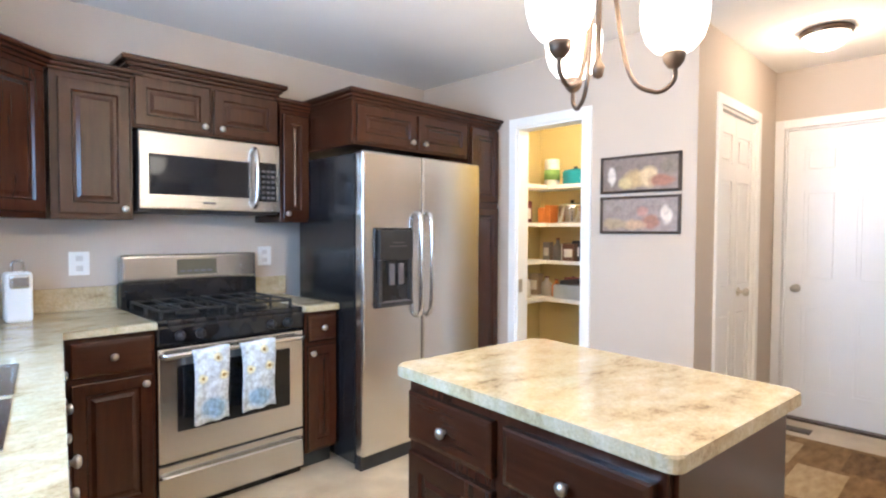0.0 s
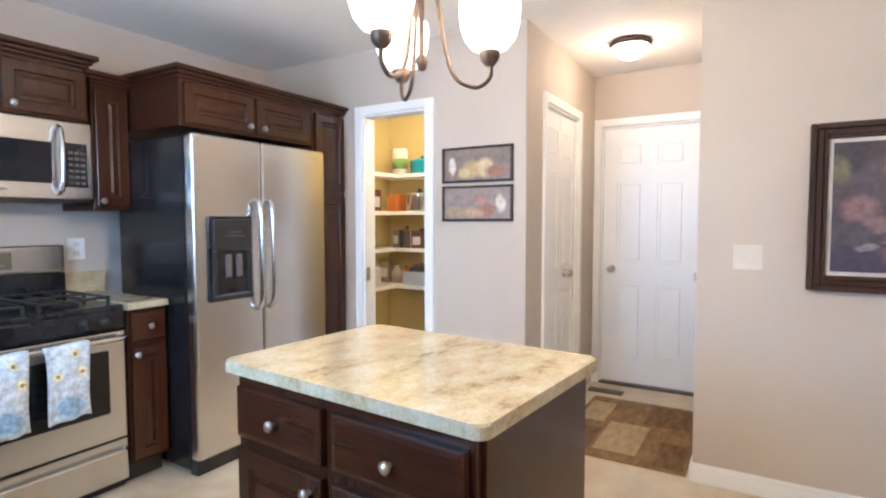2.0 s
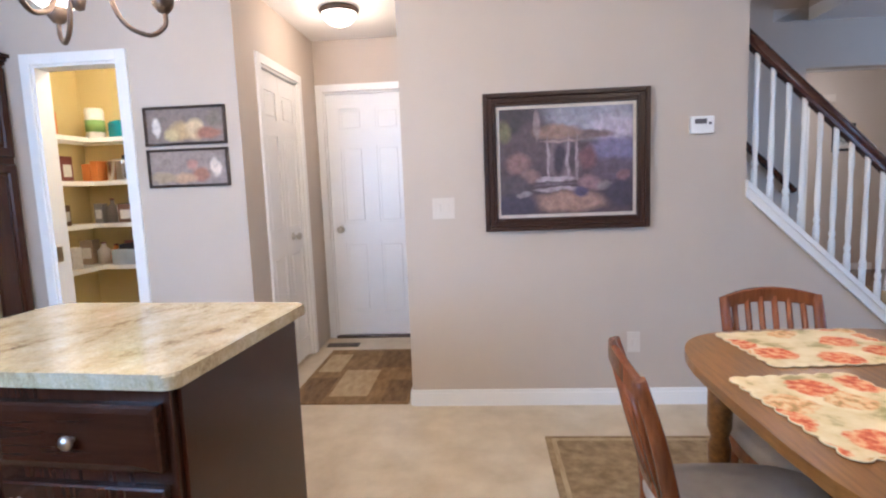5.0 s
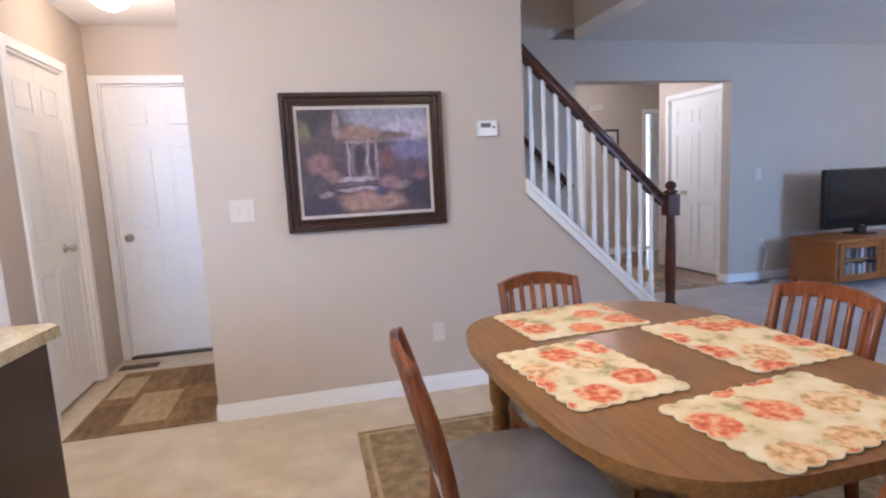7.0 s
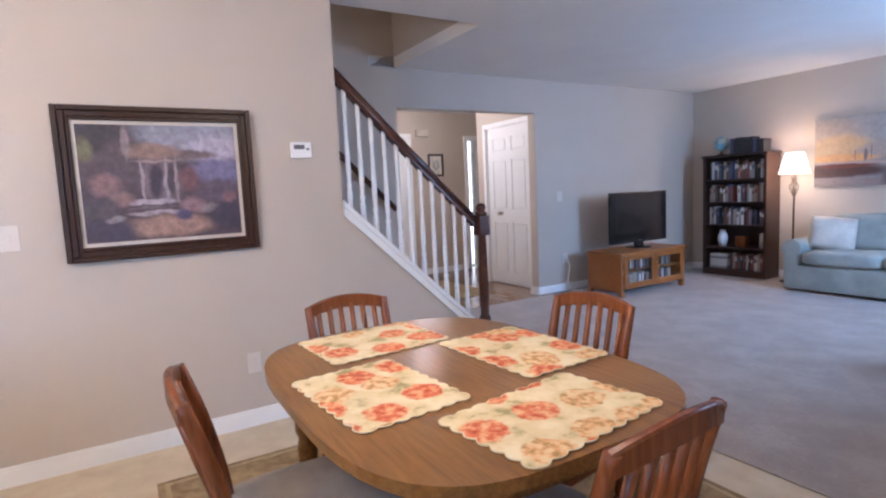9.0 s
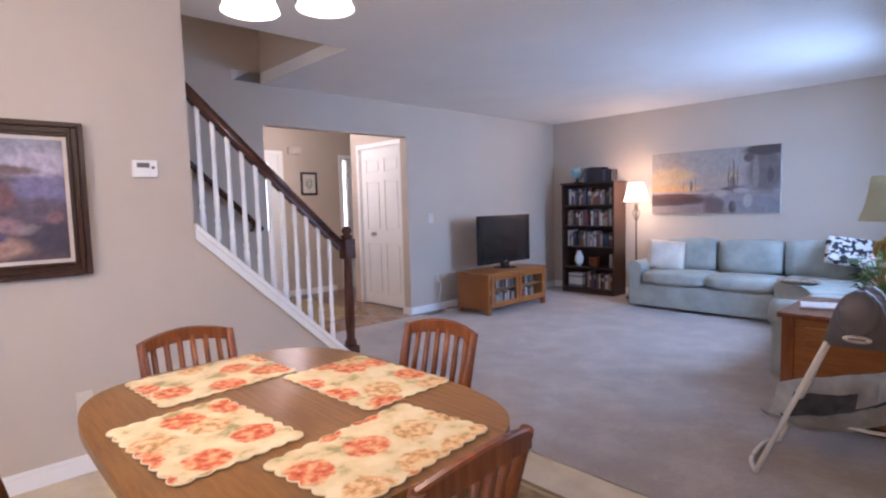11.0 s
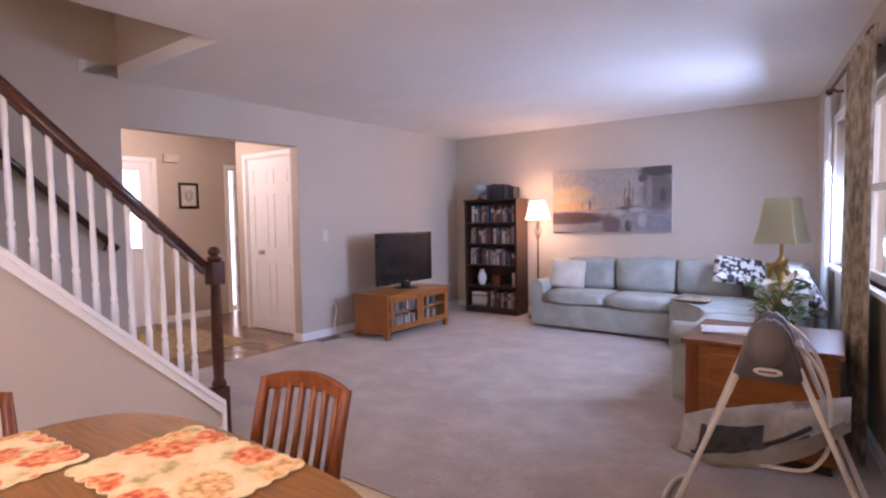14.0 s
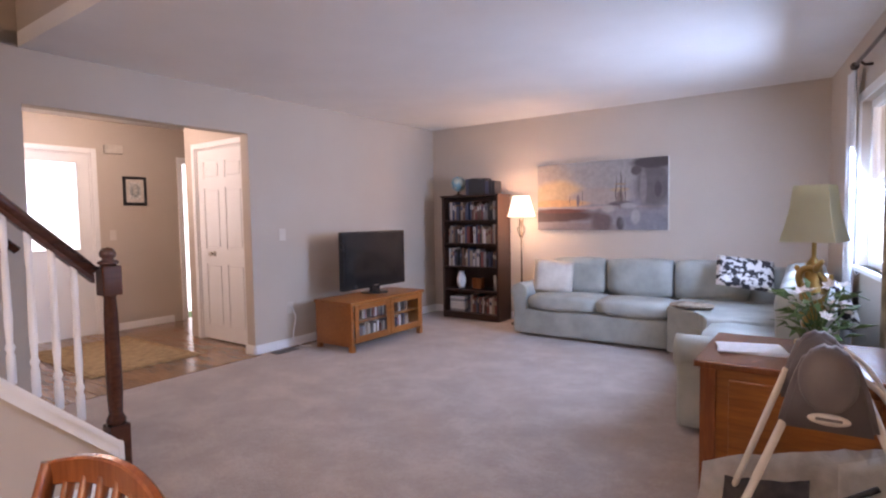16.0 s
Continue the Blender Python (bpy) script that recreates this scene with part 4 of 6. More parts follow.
box(rec, 0.09, -0.030, 0.925, 0.112, -0.010, 1.16, 0.003)
box(rec, 0.308, -0.030, 0.925, 0.33, -0.010, 1.16, 0.003)
box(rec, 0.09, -0.042, 0.905, 0.33, -0.010, 0.925, 0.004)
part("dispenser_bezel", rec, BLACKMAT, dp)
part("control_face", boxed(0.09, -0.036, 1.16, 0.33, -0.010, 1.325, 0.008), BLACKMAT, dp, "curved black control face")
part("dispenser_cavity", boxed(0.114, -0.0155, 0.927, 0.306, -0.0121, 1.158, 0.001), BLACK, dp, "glossy black recess")
for px in (0.165, 0.232):
    part("paddle", boxed(px, -0.030, 1.02, px + 0.035, -0.018, 1.14, 0.005), GREYPLASTIC, dp, "grey push lever")
part("water_tray", boxed(0.12, -0.040, 0.925, 0.30, -0.016, 0.932, 0.002), GREYPLASTIC, dp)
for i in range(2):
    part("label_strip", boxed(0.16 + 0.02 * i, -0.039, 1.235 + i * 0.02, 0.28 - 0.02 * i, -0.0355, 1.24 + i * 0.02), GREYPLASTIC, dp)
part("base_grille", boxed(0.01, 0.03, 0.0, 0.91, 0.09, 0.08, 0.004), BLACKMAT, fr)

# island
ISL = pose(1.331, 0.795, 0, 0, 0, -4.9)
isl = cabinet("kitchen_island", ISL @ pose(-0.293, 0.412, 0, 0, 0, -90), 0.82, 0.588, 0.10, 0.884, "dark cherry kitchen island with drawers and doors",
              [(0.02, 0.13, 0.37, 0.665, (0.33, 0.625)), (0.41, 0.13, 0.80, 0.665, (0.45, 0.625))], [(0.02, 0.70, 0.37, 0.845, (0.195, 0.77)), (0.41, 0.70, 0.80, 0.845, (0.605, 0.77))], 0.0, True)
part("end_panel", boxed(0.82, 0.02, 0.10, 0.83, 0.58, 0.87, 0.002), CHERRY, isl)
top = thing("granite_worktop", ISL, "cream and brown granite island top with a rounded edge", "worktop")


def rounded(x0, y0, x1, y1, r, n=5):
    out = []
    for cx, cy, a in ((x1 - r, y0 + r, -90), (x1 - r, y1 - r, 0), (x0 + r, y1 - r, 90), (x0 + r, y0 + r, 180)):
        out += [(cx + r * math.cos(radians(a + 90 * i / n)), cy + r * math.sin(radians(a + 90 * i / n))) for i in range(n + 1)]
    return out


part("slab", prism(bmesh.new(), rounded(-0.33, -0.445, 0.33, 0.445, 0.03), 0.884, 0.917, 0.013), GRANITE, top)


# lamps of kitchen and dining room
def glass_bowl(flip=1):
    """A bell-shaped glass shade, open at its wide end."""
    p = [(0.026, 0.0), (0.042, 0.01), (0.056, 0.032), (0.065, 0.062), (0.072, 0.09), (0.084, 0.118)] if flip < 0 else [(0.026, 0.0), (0.050, 0.012), (0.071, 0.038), (0.082, 0.075), (0.085, 0.112), (0.083, 0.14)]
    prof = [(r, z * flip) for r, z in p] + [(r - 0.005, z * flip) for r, z in p[::-1]]
    return lathe(bmesh.new(), prof, steps=28)


def chandelier(name, place, low, radius, angles, flip, label, watts):
    """Curved arms from a centre stem; shades open up (flip 1) or down (-1)."""
    ob = thing(name, pose(place[0], place[1], low), label, "chandelier")
    stem = lathe(bmesh.new(), [(0.0, 0.0), (0.012, 0.005), (0.018, 0.03), (0.008, 0.05), (0.008, 0.25), (0.016, 0.27), (0.008, 0.3), (0.006, CEILING - low - 0.03), (0.0, CEILING - low - 0.02)], steps=14)
    part("stem", stem, BRONZE, ob)
    part("canopy", lathe(bmesh.new(), [(0.0, CEILING - low - 0.045), (0.03, CEILING - low - 0.04), (0.065, CEILING - low - 0.01), (0.065, CEILING - low), (0.0, CEILING - low)], steps=20), BRONZE, ob)
    for a in angles:
        c, s = math.cos(radians(a)), math.sin(radians(a))
        if flip > 0:
            pts = [(0.0, 0, 0.42), (0.03, 0, 0.30), (radius * 0.4, 0, 0.02), (radius * 0.75, 0, -0.045), (radius, 0, -0.02), (radius, 0, 0.03)]
            cz = 0.03
        else:
            pts = [(0.0, 0, 0.16), (radius * 0.5, 0, 0.26), (radius * 0.9, 0, 0.25), (radius, 0, 0.19), (radius, 0, 0.15)]
            cz = 0.15
        pts = [(p[0] * c, p[0] * s, p[2]) for p in pts]
        part("arm", tube(bmesh.new(), curve_points(pts, 7), 0.0065, 8), BRONZE, ob)
        part("cup", lathe(bmesh.new(), [(0.0, -0.02 * flip), (0.014, -0.016 * flip), (0.026, 0.0), (0.030, 0.024 * flip), (0.022, 0.03 * flip), (0.0, 0.03 * flip)], steps=16), BRONZE, ob, "", pose(radius * c, radius * s, cz))
        sh = part("glass_shade", glass_bowl(flip), SHADE, ob, "lit frosted glass shade", pose(radius * c, radius * s, cz + 0.02 * flip))
        sh.visible_shadow = False
        point_lamp("bulb", (place[0] + radius * c, place[1] + radius * s, low + cz + 0.09 * flip), watts, WARM, 0.035)
    return ob


chandelier("island_chandelier", (1.334, 0.759), 1.735, 0.19, (52, -62, 181), 1, "bronze three-arm chandelier with lit glass bowls", 23)
chandelier("dining_chandelier", (1.20, -1.265), 1.872, 0.19, (-9, -81, -153, 135, 63), -1, "bronze chandelier with lit down-facing glass shades", 2.2)
fl = thing("flush_ceiling_light", pose(3.68, 0.68, CEILING), "bronze-rimmed flush ceiling light, switched on", "ceiling light")
part("rim", lathe(bmesh.new(), [(0.0, 0.0), (0.122, 0.0), (0.132, -0.015), (0.122, -0.036), (0.0, -0.03)], steps=32), BRONZE, fl)
d = part("glass_dome", lathe(bmesh.new(), [(0.0, -0.028), (0.116, -0.033), (0.106, -0.062), (0.076, -0.092), (0.034, -0.111), (0.0, -0.114)], steps=32), SHADE, fl, "lit frosted dome")
d.visible_shadow = False
part("finial", lathe(bmesh.new(), [(0.0, -0.112), (0.008, -0.114), (0.006, -0.124), (0.0, -0.13)], steps=10), BRONZE, fl)
point_lamp("nook_bulb", (3.68, 0.68, CEILING - 0.17), 9.5, (1.0, 0.74, 0.48), 0.06)
point_lamp("pantry_bulb", (3.45, 2.0, 2.3), 34, (1.0, 0.82, 0.50), 0.06)

# pantry
def wire_shelf(z, y0, y1, x0, x1, lab):
    ob = thing("wire_shelf", pose(0, 0, z), lab, "shelf", "pantry shelves")
    bm = bmesh.new()
    box(bm, x0, y0, -0.012, x0 + 0.006, y1, 0.02)
    box(bm, x1 - 0.006, y0, -0.004, x1, y1, 0.004)
    n = int((y1 - y0) / 0.03)
    for i in range(n + 1):
        y = y0 + i * (y1 - y0 - 0.005) / n
        box(bm, x0 + 0.005, y, 0.0, x1, y + 0.005, 0.005)
    part("wire_grid", bm, WHITE, ob)


for z in (0.74, 1.06, 1.375, 1.695):
    wire_shelf(z, 1.30, 2.96, 3.86, 4.20, "white wire pantry shelf with groceries")
    ob = thing("wire_shelf", pose(0, 0, z + 0.001), "white wire pantry side shelf", "shelf", "pantry shelves")
    bm = boxed(3.10, 2.66, -0.012, 3.855, 2.666, 0.02)
    for i in range(26):
        box(bm, 3.10 + i * 0.029, 2.666, 0.0, 3.105 + i * 0.029, 2.96, 0.005)
    part("wire_grid", bm, WHITE, ob)


def pot(name, m, r, h, mat, label, lid=True):
    ob = thing(name, m, label, "pot")
    part("pot_body", lathe(bmesh.new(), [(0.0, 0.0), (r * 0.92, 0.0), (r, h * 0.15), (r, h * 0.85), (r * 1.04, h * 0.9), (r * 0.98, h * 0.92), (0.0, h * 0.92)], steps=22), mat, ob)
    if lid:
        part("lid", lathe(bmesh.new(), [(r, h * 0.92), (r * 0.9, h * 1.05), (r * 0.3, h * 1.16), (0.0, h * 1.17)], steps=22), mat, ob)
        part("lid_knob", lathe(bmesh.new(), [(0.0, h * 1.16), (0.012, h * 1.17), (0.02, h * 1.28), (0.0, h * 1.32)], steps=12), BLACKMAT, ob)
    for s in (-1, 1):
        part("side_handle", boxed(-0.02, s * r - 0.02, h * 0.6, 0.02, s * r + 0.02, h * 0.68, 0.008), BLACKMAT, ob)
    return ob


pot("teal_pot", pose(4.0, 2.47, 1.701), 0.11, 0.13, TEAL, "teal enamel pot on a wire shelf")
pot("slow_cooker", pose(4.0, 2.50, 1.381), 0.13, 0.16, CHROME, "steel slow cooker with a black lid handle")


def grocery(kind, m, w, d, h, mat, label):
    ob = thing(kind, m, label, kind.replace("_", " "), "pantry groceries")
    if kind == "food_box":
        part("carton", boxed(-w / 2, -d / 2, 0, w / 2, d / 2, h, 0.002, 1), mat, ob)
        part("label_panel", boxed(-w / 2 - 0.001, -d * 0.35, h * 0.25, -w / 2 + 0.001, d * 0.35, h * 0.7), PAPER, ob)
    elif kind == "can":
        part("tin", lathe(bmesh.new(), [(0.0, 0.0), (w / 2, 0.0), (w / 2, 0.006), (w / 2 * 0.96, 0.009), (w / 2 * 0.96, h - 0.009), (w / 2, h - 0.005), (w / 2, h), (0.0, h - 0.002)], steps=16), mat, ob)
    else:
        part("bottle_body", lathe(bmesh.new(), [(0.0, 0.0), (w / 2, 0.0), (w / 2, h * 0.62), (w * 0.18, h * 0.8), (w * 0.18, h * 0.93), (0.0, h * 0.93)], steps=16), mat, ob)
        part("cap", lathe(bmesh.new(), [(w * 0.2, h * 0.93), (w * 0.2, h), (0.0, h)], steps=12), BOOK_COLOURS[2], ob)


rnd = random.Random(4)
for z, kinds in ((0.746, "bbcbkb"), (1.066, "bcbkkcb"), (1.381, "bb"), (1.701, "cc")):
    y = 1.62 if z < 1.2 else 1.9
    for ch in kinds:
        kind = {"b": "food_box", "c": "can", "k": "bottle"}[ch]
        w, h = (0.075, 0.11) if ch == "c" else ((0.08, 0.22) if ch == "k" else (0.10 + rnd.random() * 0.05, 0.15 + rnd.random() * 0.08))
        mat = ORANGE if z == 1.381 or rnd.random() < 0.15 else rnd.choice(BOOK_COLOURS)
        grocery(kind, pose(4.0 + rnd.uniform(-0.04, 0.04), y, z, 0, 0, rnd.uniform(-15, 15)), w, w, h, mat, {"b": "small grocery carton on a pantry shelf", "c": "tin can on a pantry shelf", "k": "bottle on a pantry shelf"}[ch])
        y += w + 0.03 + rnd.random() * 0.06
for z in (0.747, 1.067, 1.382, 1.702):
    x = 3.2
    while x < 3.8:
        w, h = rnd.uniform(0.06, 0.11), rnd.uniform(0.12, 0.24)
        kind = rnd.choice(("food_box", "can", "bottle"))
        grocery(kind, pose(x, 2.84, z, 0, 0, 90 + rnd.uniform(-12, 12)), w * 0.8, w, h, rnd.choice(BOOK_COLOURS + [ORANGE, PAPER]), "grocery packet on the pantry side shelf")
        x += w + 0.025
for z, y0 in ((0.747, 2.62), (1.067, 2.1), (1.067, 2.4)):
    y = y0
    while y < y0 + 0.4:
        w, h = rnd.uniform(0.06, 0.10), rnd.uniform(0.14, 0.25)
        grocery(rnd.choice(("food_box", "bottle")), pose(4.08, y, z, 0, 0, rnd.uniform(-10, 10)), w, w, h, rnd.choice(BOOK_COLOURS + [PAPER, ORANGE]), "grocery packet on a wire pantry shelf")
        y += w + 0.02
pk = thing("paper_roll_pack", pose(4.02, 2.72, 1.701), "white and green pack of paper rolls on the top shelf", "paper rolls")
part("roll", lathe(bmesh.new(), [(0.0, 0.0), (0.062, 0.0), (0.066, 0.02), (0.066, 0.23), (0.060, 0.25), (0.0, 0.25)], steps=20), PAPER, pk)
part("printed_band", lathe(bmesh.new(), [(0.0675, 0.07), (0.0675, 0.16)], steps=20), plain("green_print", (0.20, 0.34, 0.10), 0.6), pk, "green printed band")
for i in range(2):
    bx = thing("food_box", pose(4.0, 2.70 + i * 0.075, 1.381, 0, 0, 6 * i - 4), "orange carton standing on the pantry shelf", "food box", "pantry groceries")
    part("carton", boxed(-0.07, -0.03, 0, 0.07, 0.03, 0.17 - 0.02 * i, 0.002, 1), ORANGE, bx)
bin_ = thing("storage_bin", pose(3.98, 2.46, 0.746), "clear plastic storage bin filled with packets", "storage bin")
part("tub", boxed(-0.11, -0.14, 0, 0.11, 0.14, 0.13, 0.012), plain("clear_bin", (0.42, 0.47, 0.52), 0.2), bin_)
for i in range(4):
    part("packet", boxed(-0.08 + i * 0.04, -0.1, 0.12, -0.05 + i * 0.04, 0.08, 0.17 + 0.02 * (i % 2), 0.006), BOOK_COLOURS[(i * 2) % 7], bin_, "", pose(0, 0, 0, 8 * (i - 1), 5, 10 * i))

# wall pictures and switches
STILL = [painted("still_life_a", (0.24, 0.1), (0.21, 0.165, 0.14), [(-0.7, -0.05, 0.09, 0.55, 0.66, 0.60, 0.54), (-0.1, -0.3, 0.35, 0.5, 0.45, 0.32, 0.16), (0.25, -0.2, 0.22, 0.6, 0.55, 0.42, 0.24), (0.55, -0.45, 0.3, 0.35, 0.30, 0.13, 0.08), (-0.35, -0.5, 0.2, 0.35, 0.50, 0.40, 0.2), (0.75, 0.3, 0.2, 0.5, 0.2, 0.16, 0.12)], 0.022, 34, 0.24, 0.2, 1.05, 0.0),
         painted("still_life_b", (0.24, 0.1), (0.27, 0.215, 0.19), [(0.68, 0.0, 0.11, 0.55, 0.64, 0.55, 0.48), (0.3, -0.4, 0.22, 0.4, 0.32, 0.15, 0.10), (-0.1, -0.55, 0.3, 0.3, 0.46, 0.30, 0.18), (-0.6, -0.5, 0.35, 0.3, 0.36, 0.27, 0.17), (0.1, 0.2, 0.15, 0.3, 0.38, 0.2, 0.16), (-0.7, 0.5, 0.3, 0.4, 0.27, 0.22, 0.19)], 0.022, 34, 0.24, 0.2, 1.05, 0.0)]


def framed(name, m, w, h, bar, depth, frame_mat, picture, label, mat_board=0.0, category="picture"):
    """A framed picture centred on the origin, front to -y."""
    ob = thing(name, m, label, category)
    bm = bmesh.new()
    for i, (o, dd) in enumerate(((0.0, depth), (bar * 0.35, depth * 0.72), (bar * 0.75, depth * 0.9))):
        i0, i1 = o, bar if i == 2 else bar * (0.36 if i == 0 else 0.76)
        for x0, z0, x1, z1 in ((-w / 2 + i0, -h / 2 + i0, -w / 2 + i1, h / 2 - i0), (w / 2 - i1, -h / 2 + i0, w / 2 - i0, h / 2 - i0), (-w / 2 + i1, -h / 2 + i0, w / 2 - i1, -h / 2 + i1), (-w / 2 + i1, h / 2 - i1, w / 2 - i1, h / 2 - i0)):
            box(bm, x0, -dd, z0, x1, 0.0, z1, min(0.004, bar * 0.1), 1)
    part("frame", bm, frame_mat, ob)
    if mat_board:
        part("liner", boxed(-w / 2 + bar, -depth * 0.45, -h / 2 + bar, w / 2 - bar, -0.002, h / 2 - bar), CREAM, ob, "pale inner liner")
    k = bar + mat_board
    part("picture_sheet", boxed(-w / 2 + k, -depth * 0.45 - 0.003, -h / 2 + k, w / 2 - k, -depth * 0.3, h / 2 - k), picture, ob)
    return ob


for z, sheet, lab, k in ((1.655, STILL[0], "wide still-life picture in a thin dark frame", 0), (1.42, STILL[1], "wide still-life picture in a thin dark frame, hung below another", 1)):
    pic = framed("still_life_picture", pose(2.98, 1.42, z, 0, 0, -90), 0.475, 0.215, 0.014, 0.022, BRONZE, sheet, lab)
FAR = [(0.40, 0.85, 0.75, 0.45, 0.30, 0.30, 0.37), (0.72, 0.58, 0.40, 0.26, 0.44, 0.40, 0.50), (0.75, 0.18, 0.42, 0.24, 0.19, 0.17, 0.30), (0.32, 0.48, 0.42, 0.10, 0.17, 0.12, 0.125), (-0.78, 0.80, 0.42, 0.30, 0.055, 0.045, 0.055), (-0.93, 0.58, 0.12, 0.22, 0.17, 0.15, 0.085), (-0.45, 0.35, 0.35, 0.45, 0.10, 0.075, 0.09)]
HOUSE = [(-0.12, 0.55, 0.36, 0.14, 0.28, 0.185, 0.155), (-0.43, 0.72, 0.05, 0.30, 0.28, 0.22, 0.23), (-0.03, 0.03, 0.27, 0.40, 0.20, 0.155, 0.18), (-0.10, 0.05, 0.10, 0.32, 0.055, 0.042, 0.065), (0.10, 0.05, 0.05, 0.32, 0.07, 0.055, 0.07), (-0.27, 0.05, 0.026, 0.42, 0.33, 0.27, 0.31), (0.03, 0.05, 0.026, 0.42, 0.33, 0.27, 0.31), (0.17, 0.05, 0.024, 0.42, 0.30, 0.24, 0.28), (-0.06, 0.38, 0.30, 0.03, 0.30, 0.22, 0.22)]
NEAR = [(0.06, -0.78, 0.62, 0.20, 0.36, 0.225, 0.185), (-0.20, -0.34, 0.36, 0.06, 0.40, 0.34, 0.39), (-0.14, -0.45, 0.32, 0.03, 0.14, 0.11, 0.14), (-0.12, -0.54, 0.36, 0.04, 0.36, 0.30, 0.34), (-0.72, -0.02, 0.20, 0.20, 0.25, 0.145, 0.15), (-0.55, -0.28, 0.16, 0.14, 0.24, 0.15, 0.15), (-0.80, -0.45, 0.25, 0.20, 0.09, 0.075, 0.09)]
FLOWERS = [(0.38, -0.42, 0.20, 0.16, 0.26, 0.16, 0.185), (0.22, -0.60, 0.13, 0.10, 0.09, 0.08, 0.16), (0.72, -0.20, 0.36, 0.24, 0.11, 0.085, 0.12), (0.58, -0.48, 0.12, 0.10, 0.26, 0.22, 0.23), (0.82, -0.65, 0.30, 0.28, 0.055, 0.045, 0.075), (-0.78, -0.85, 0.38, 0.26, 0.06, 0.05, 0.08), (-0.65, -0.62, 0.13, 0.06, 0.24, 0.21, 0.23), (0.86, -0.30, 0.10, 0.12, 0.24, 0.13, 0.15), (0.33, 0.05, 0.14, 0.22, 0.17, 0.085, 0.10)]
GARDEN = painted("garden_painting", (0.35, 0.28), (0.085, 0.062, 0.075), FAR + HOUSE + NEAR + FLOWERS, 0.020, 34, 0.30, 0.2, 0.92, 0.03)
garden = framed("garden_painting", pose(2.98, -0.688, 1.372, 0, 0, -90), 0.875, 0.735, 0.068, 0.045, DARKWOOD, GARDEN, "garden gazebo painting in a wide dark wooden frame", 0.018, "painting")


def plate(name, m, w, h, label, toggles, category="light switch"):
    ob = thing(name, m, label, category)
    part("cover_plate", boxed(-w / 2, -0.007, -h / 2, w / 2, 0.0, h / 2, 0.003), ALMOND, ob)
    for i in range(toggles):
        x = (i - (toggles - 1) / 2) * 0.046
        part("toggle" if category == "light switch" else "socket", boxed(x - 0.009, -0.012, -0.02, x + 0.009, -0.005, 0.02, 0.003), ALMOND, ob)


plate("light_switch", pose(2.98, -0.02, 1.14, 0, 0, -90), 0.125, 0.118, "white double light switch on the beige wall", 2)
plate("wall_outlet", pose(2.98, -1.05, 0.36, 0, 0, -90), 0.072, 0.115, "white outlet low on the beige wall", 1, "outlet")
th = thing("thermostat", pose(2.98, -1.395, 1.53, 0, 0, -90), "white wall thermostat with a small display", "thermostat")
part("housing", boxed(-0.06, -0.028, -0.045, 0.06, 0.0, 0.045, 0.006), WHITE, th)
part("display", boxed(-0.04, -0.0295, 0.005, 0.02, -0.0275, 0.03), GREYPLASTIC, th)
part("button", boxed(0.03, -0.031, 0.0, 0.045, -0.027, 0.012, 0.001), GREYPLASTIC, th)


def rug(name, m, w, d, mat, border, label):
    ob = thing(name, m, label, "rug")
    part("rug_body", boxed(-w / 2, -d / 2, 0.0, w / 2, d / 2, 0.009, 0.003), mat, ob)
    if border:
        bm = bmesh.new()
        for x0, y0, x1, y1 in ((-w / 2 + 0.03, -d / 2 + 0.03, -w / 2 + 0.05, d / 2 - 0.03), (w / 2 - 0.05, -d / 2 + 0.03, w / 2 - 0.03, d / 2 - 0.03), (-w / 2 + 0.05, -d / 2 + 0.03, w / 2 - 0.05, -d / 2 + 0.05), (-w / 2 + 0.05, d / 2 - 0.05, w / 2 - 0.05, d / 2 - 0.03)):
            box(bm, x0, y0, 0.0085, x1, y1, 0.0105)
        part("border_band", bm, border, ob)
    return ob


rug("door_rug", pose(3.52, 0.60, 0.0, 0, 0, 0), 1.05, 0.74, RUG, None, "brown and tan patchwork rug before the door")
DR = bpy.data.objects["door_rug"]
for x0, y0, x1, y1, mt in ((-0.42, -0.10, 0.05, 0.14, RUG_TAN), (-0.50, 0.16, -0.1, 0.35, RUG_DARK), (0.10, -0.34, 0.48, -0.05, RUG_DARK), (0.02, 0.18, 0.40, 0.34, RUG_TAN), (-0.5, -0.35, -0.15, -0.2, RUG_DARK)):
    part("patch", boxed(x0, y0, 0.0085, x1, y1, 0.0105, 0.001, 1), mt, DR)
rug("dining_rug", pose(1.45, -1.50, 0.0), 2.24, 1.98, RUG2, RUG_TAN, "tan woven rug under the dining table")
vent = thing("floor_vent", pose(4.20, 0.93, 0.0), "dark metal floor vent by the door", "floor vent")
bm = boxed(-0.05, -0.13, 0, 0.05, 0.13, 0.005)
for i in range(9):
    box(bm, -0.042, -0.12 + i * 0.028, 0.005, 0.042, -0.108 + i * 0.028, 0.008)
part("grille", bm, BRONZE, vent)


# ---- dining ----
TX, TY = 1.20, -1.25
table = thing("dining_table", pose(TX, TY, 0.0105), "oval brown wooden dining table on turned legs", "table")


def oval(a, b, n=4.0, steps=56, k=1.0):
    out = []
    for i in range(steps):
        t = 2 * math.pi * i / steps
        c, s = math.cos(t), math.sin(t)
        out.append((k * a * math.copysign(abs(c) ** (2 / n), c), k * b * math.copysign(abs(s) ** (2 / n), s)))
    return out


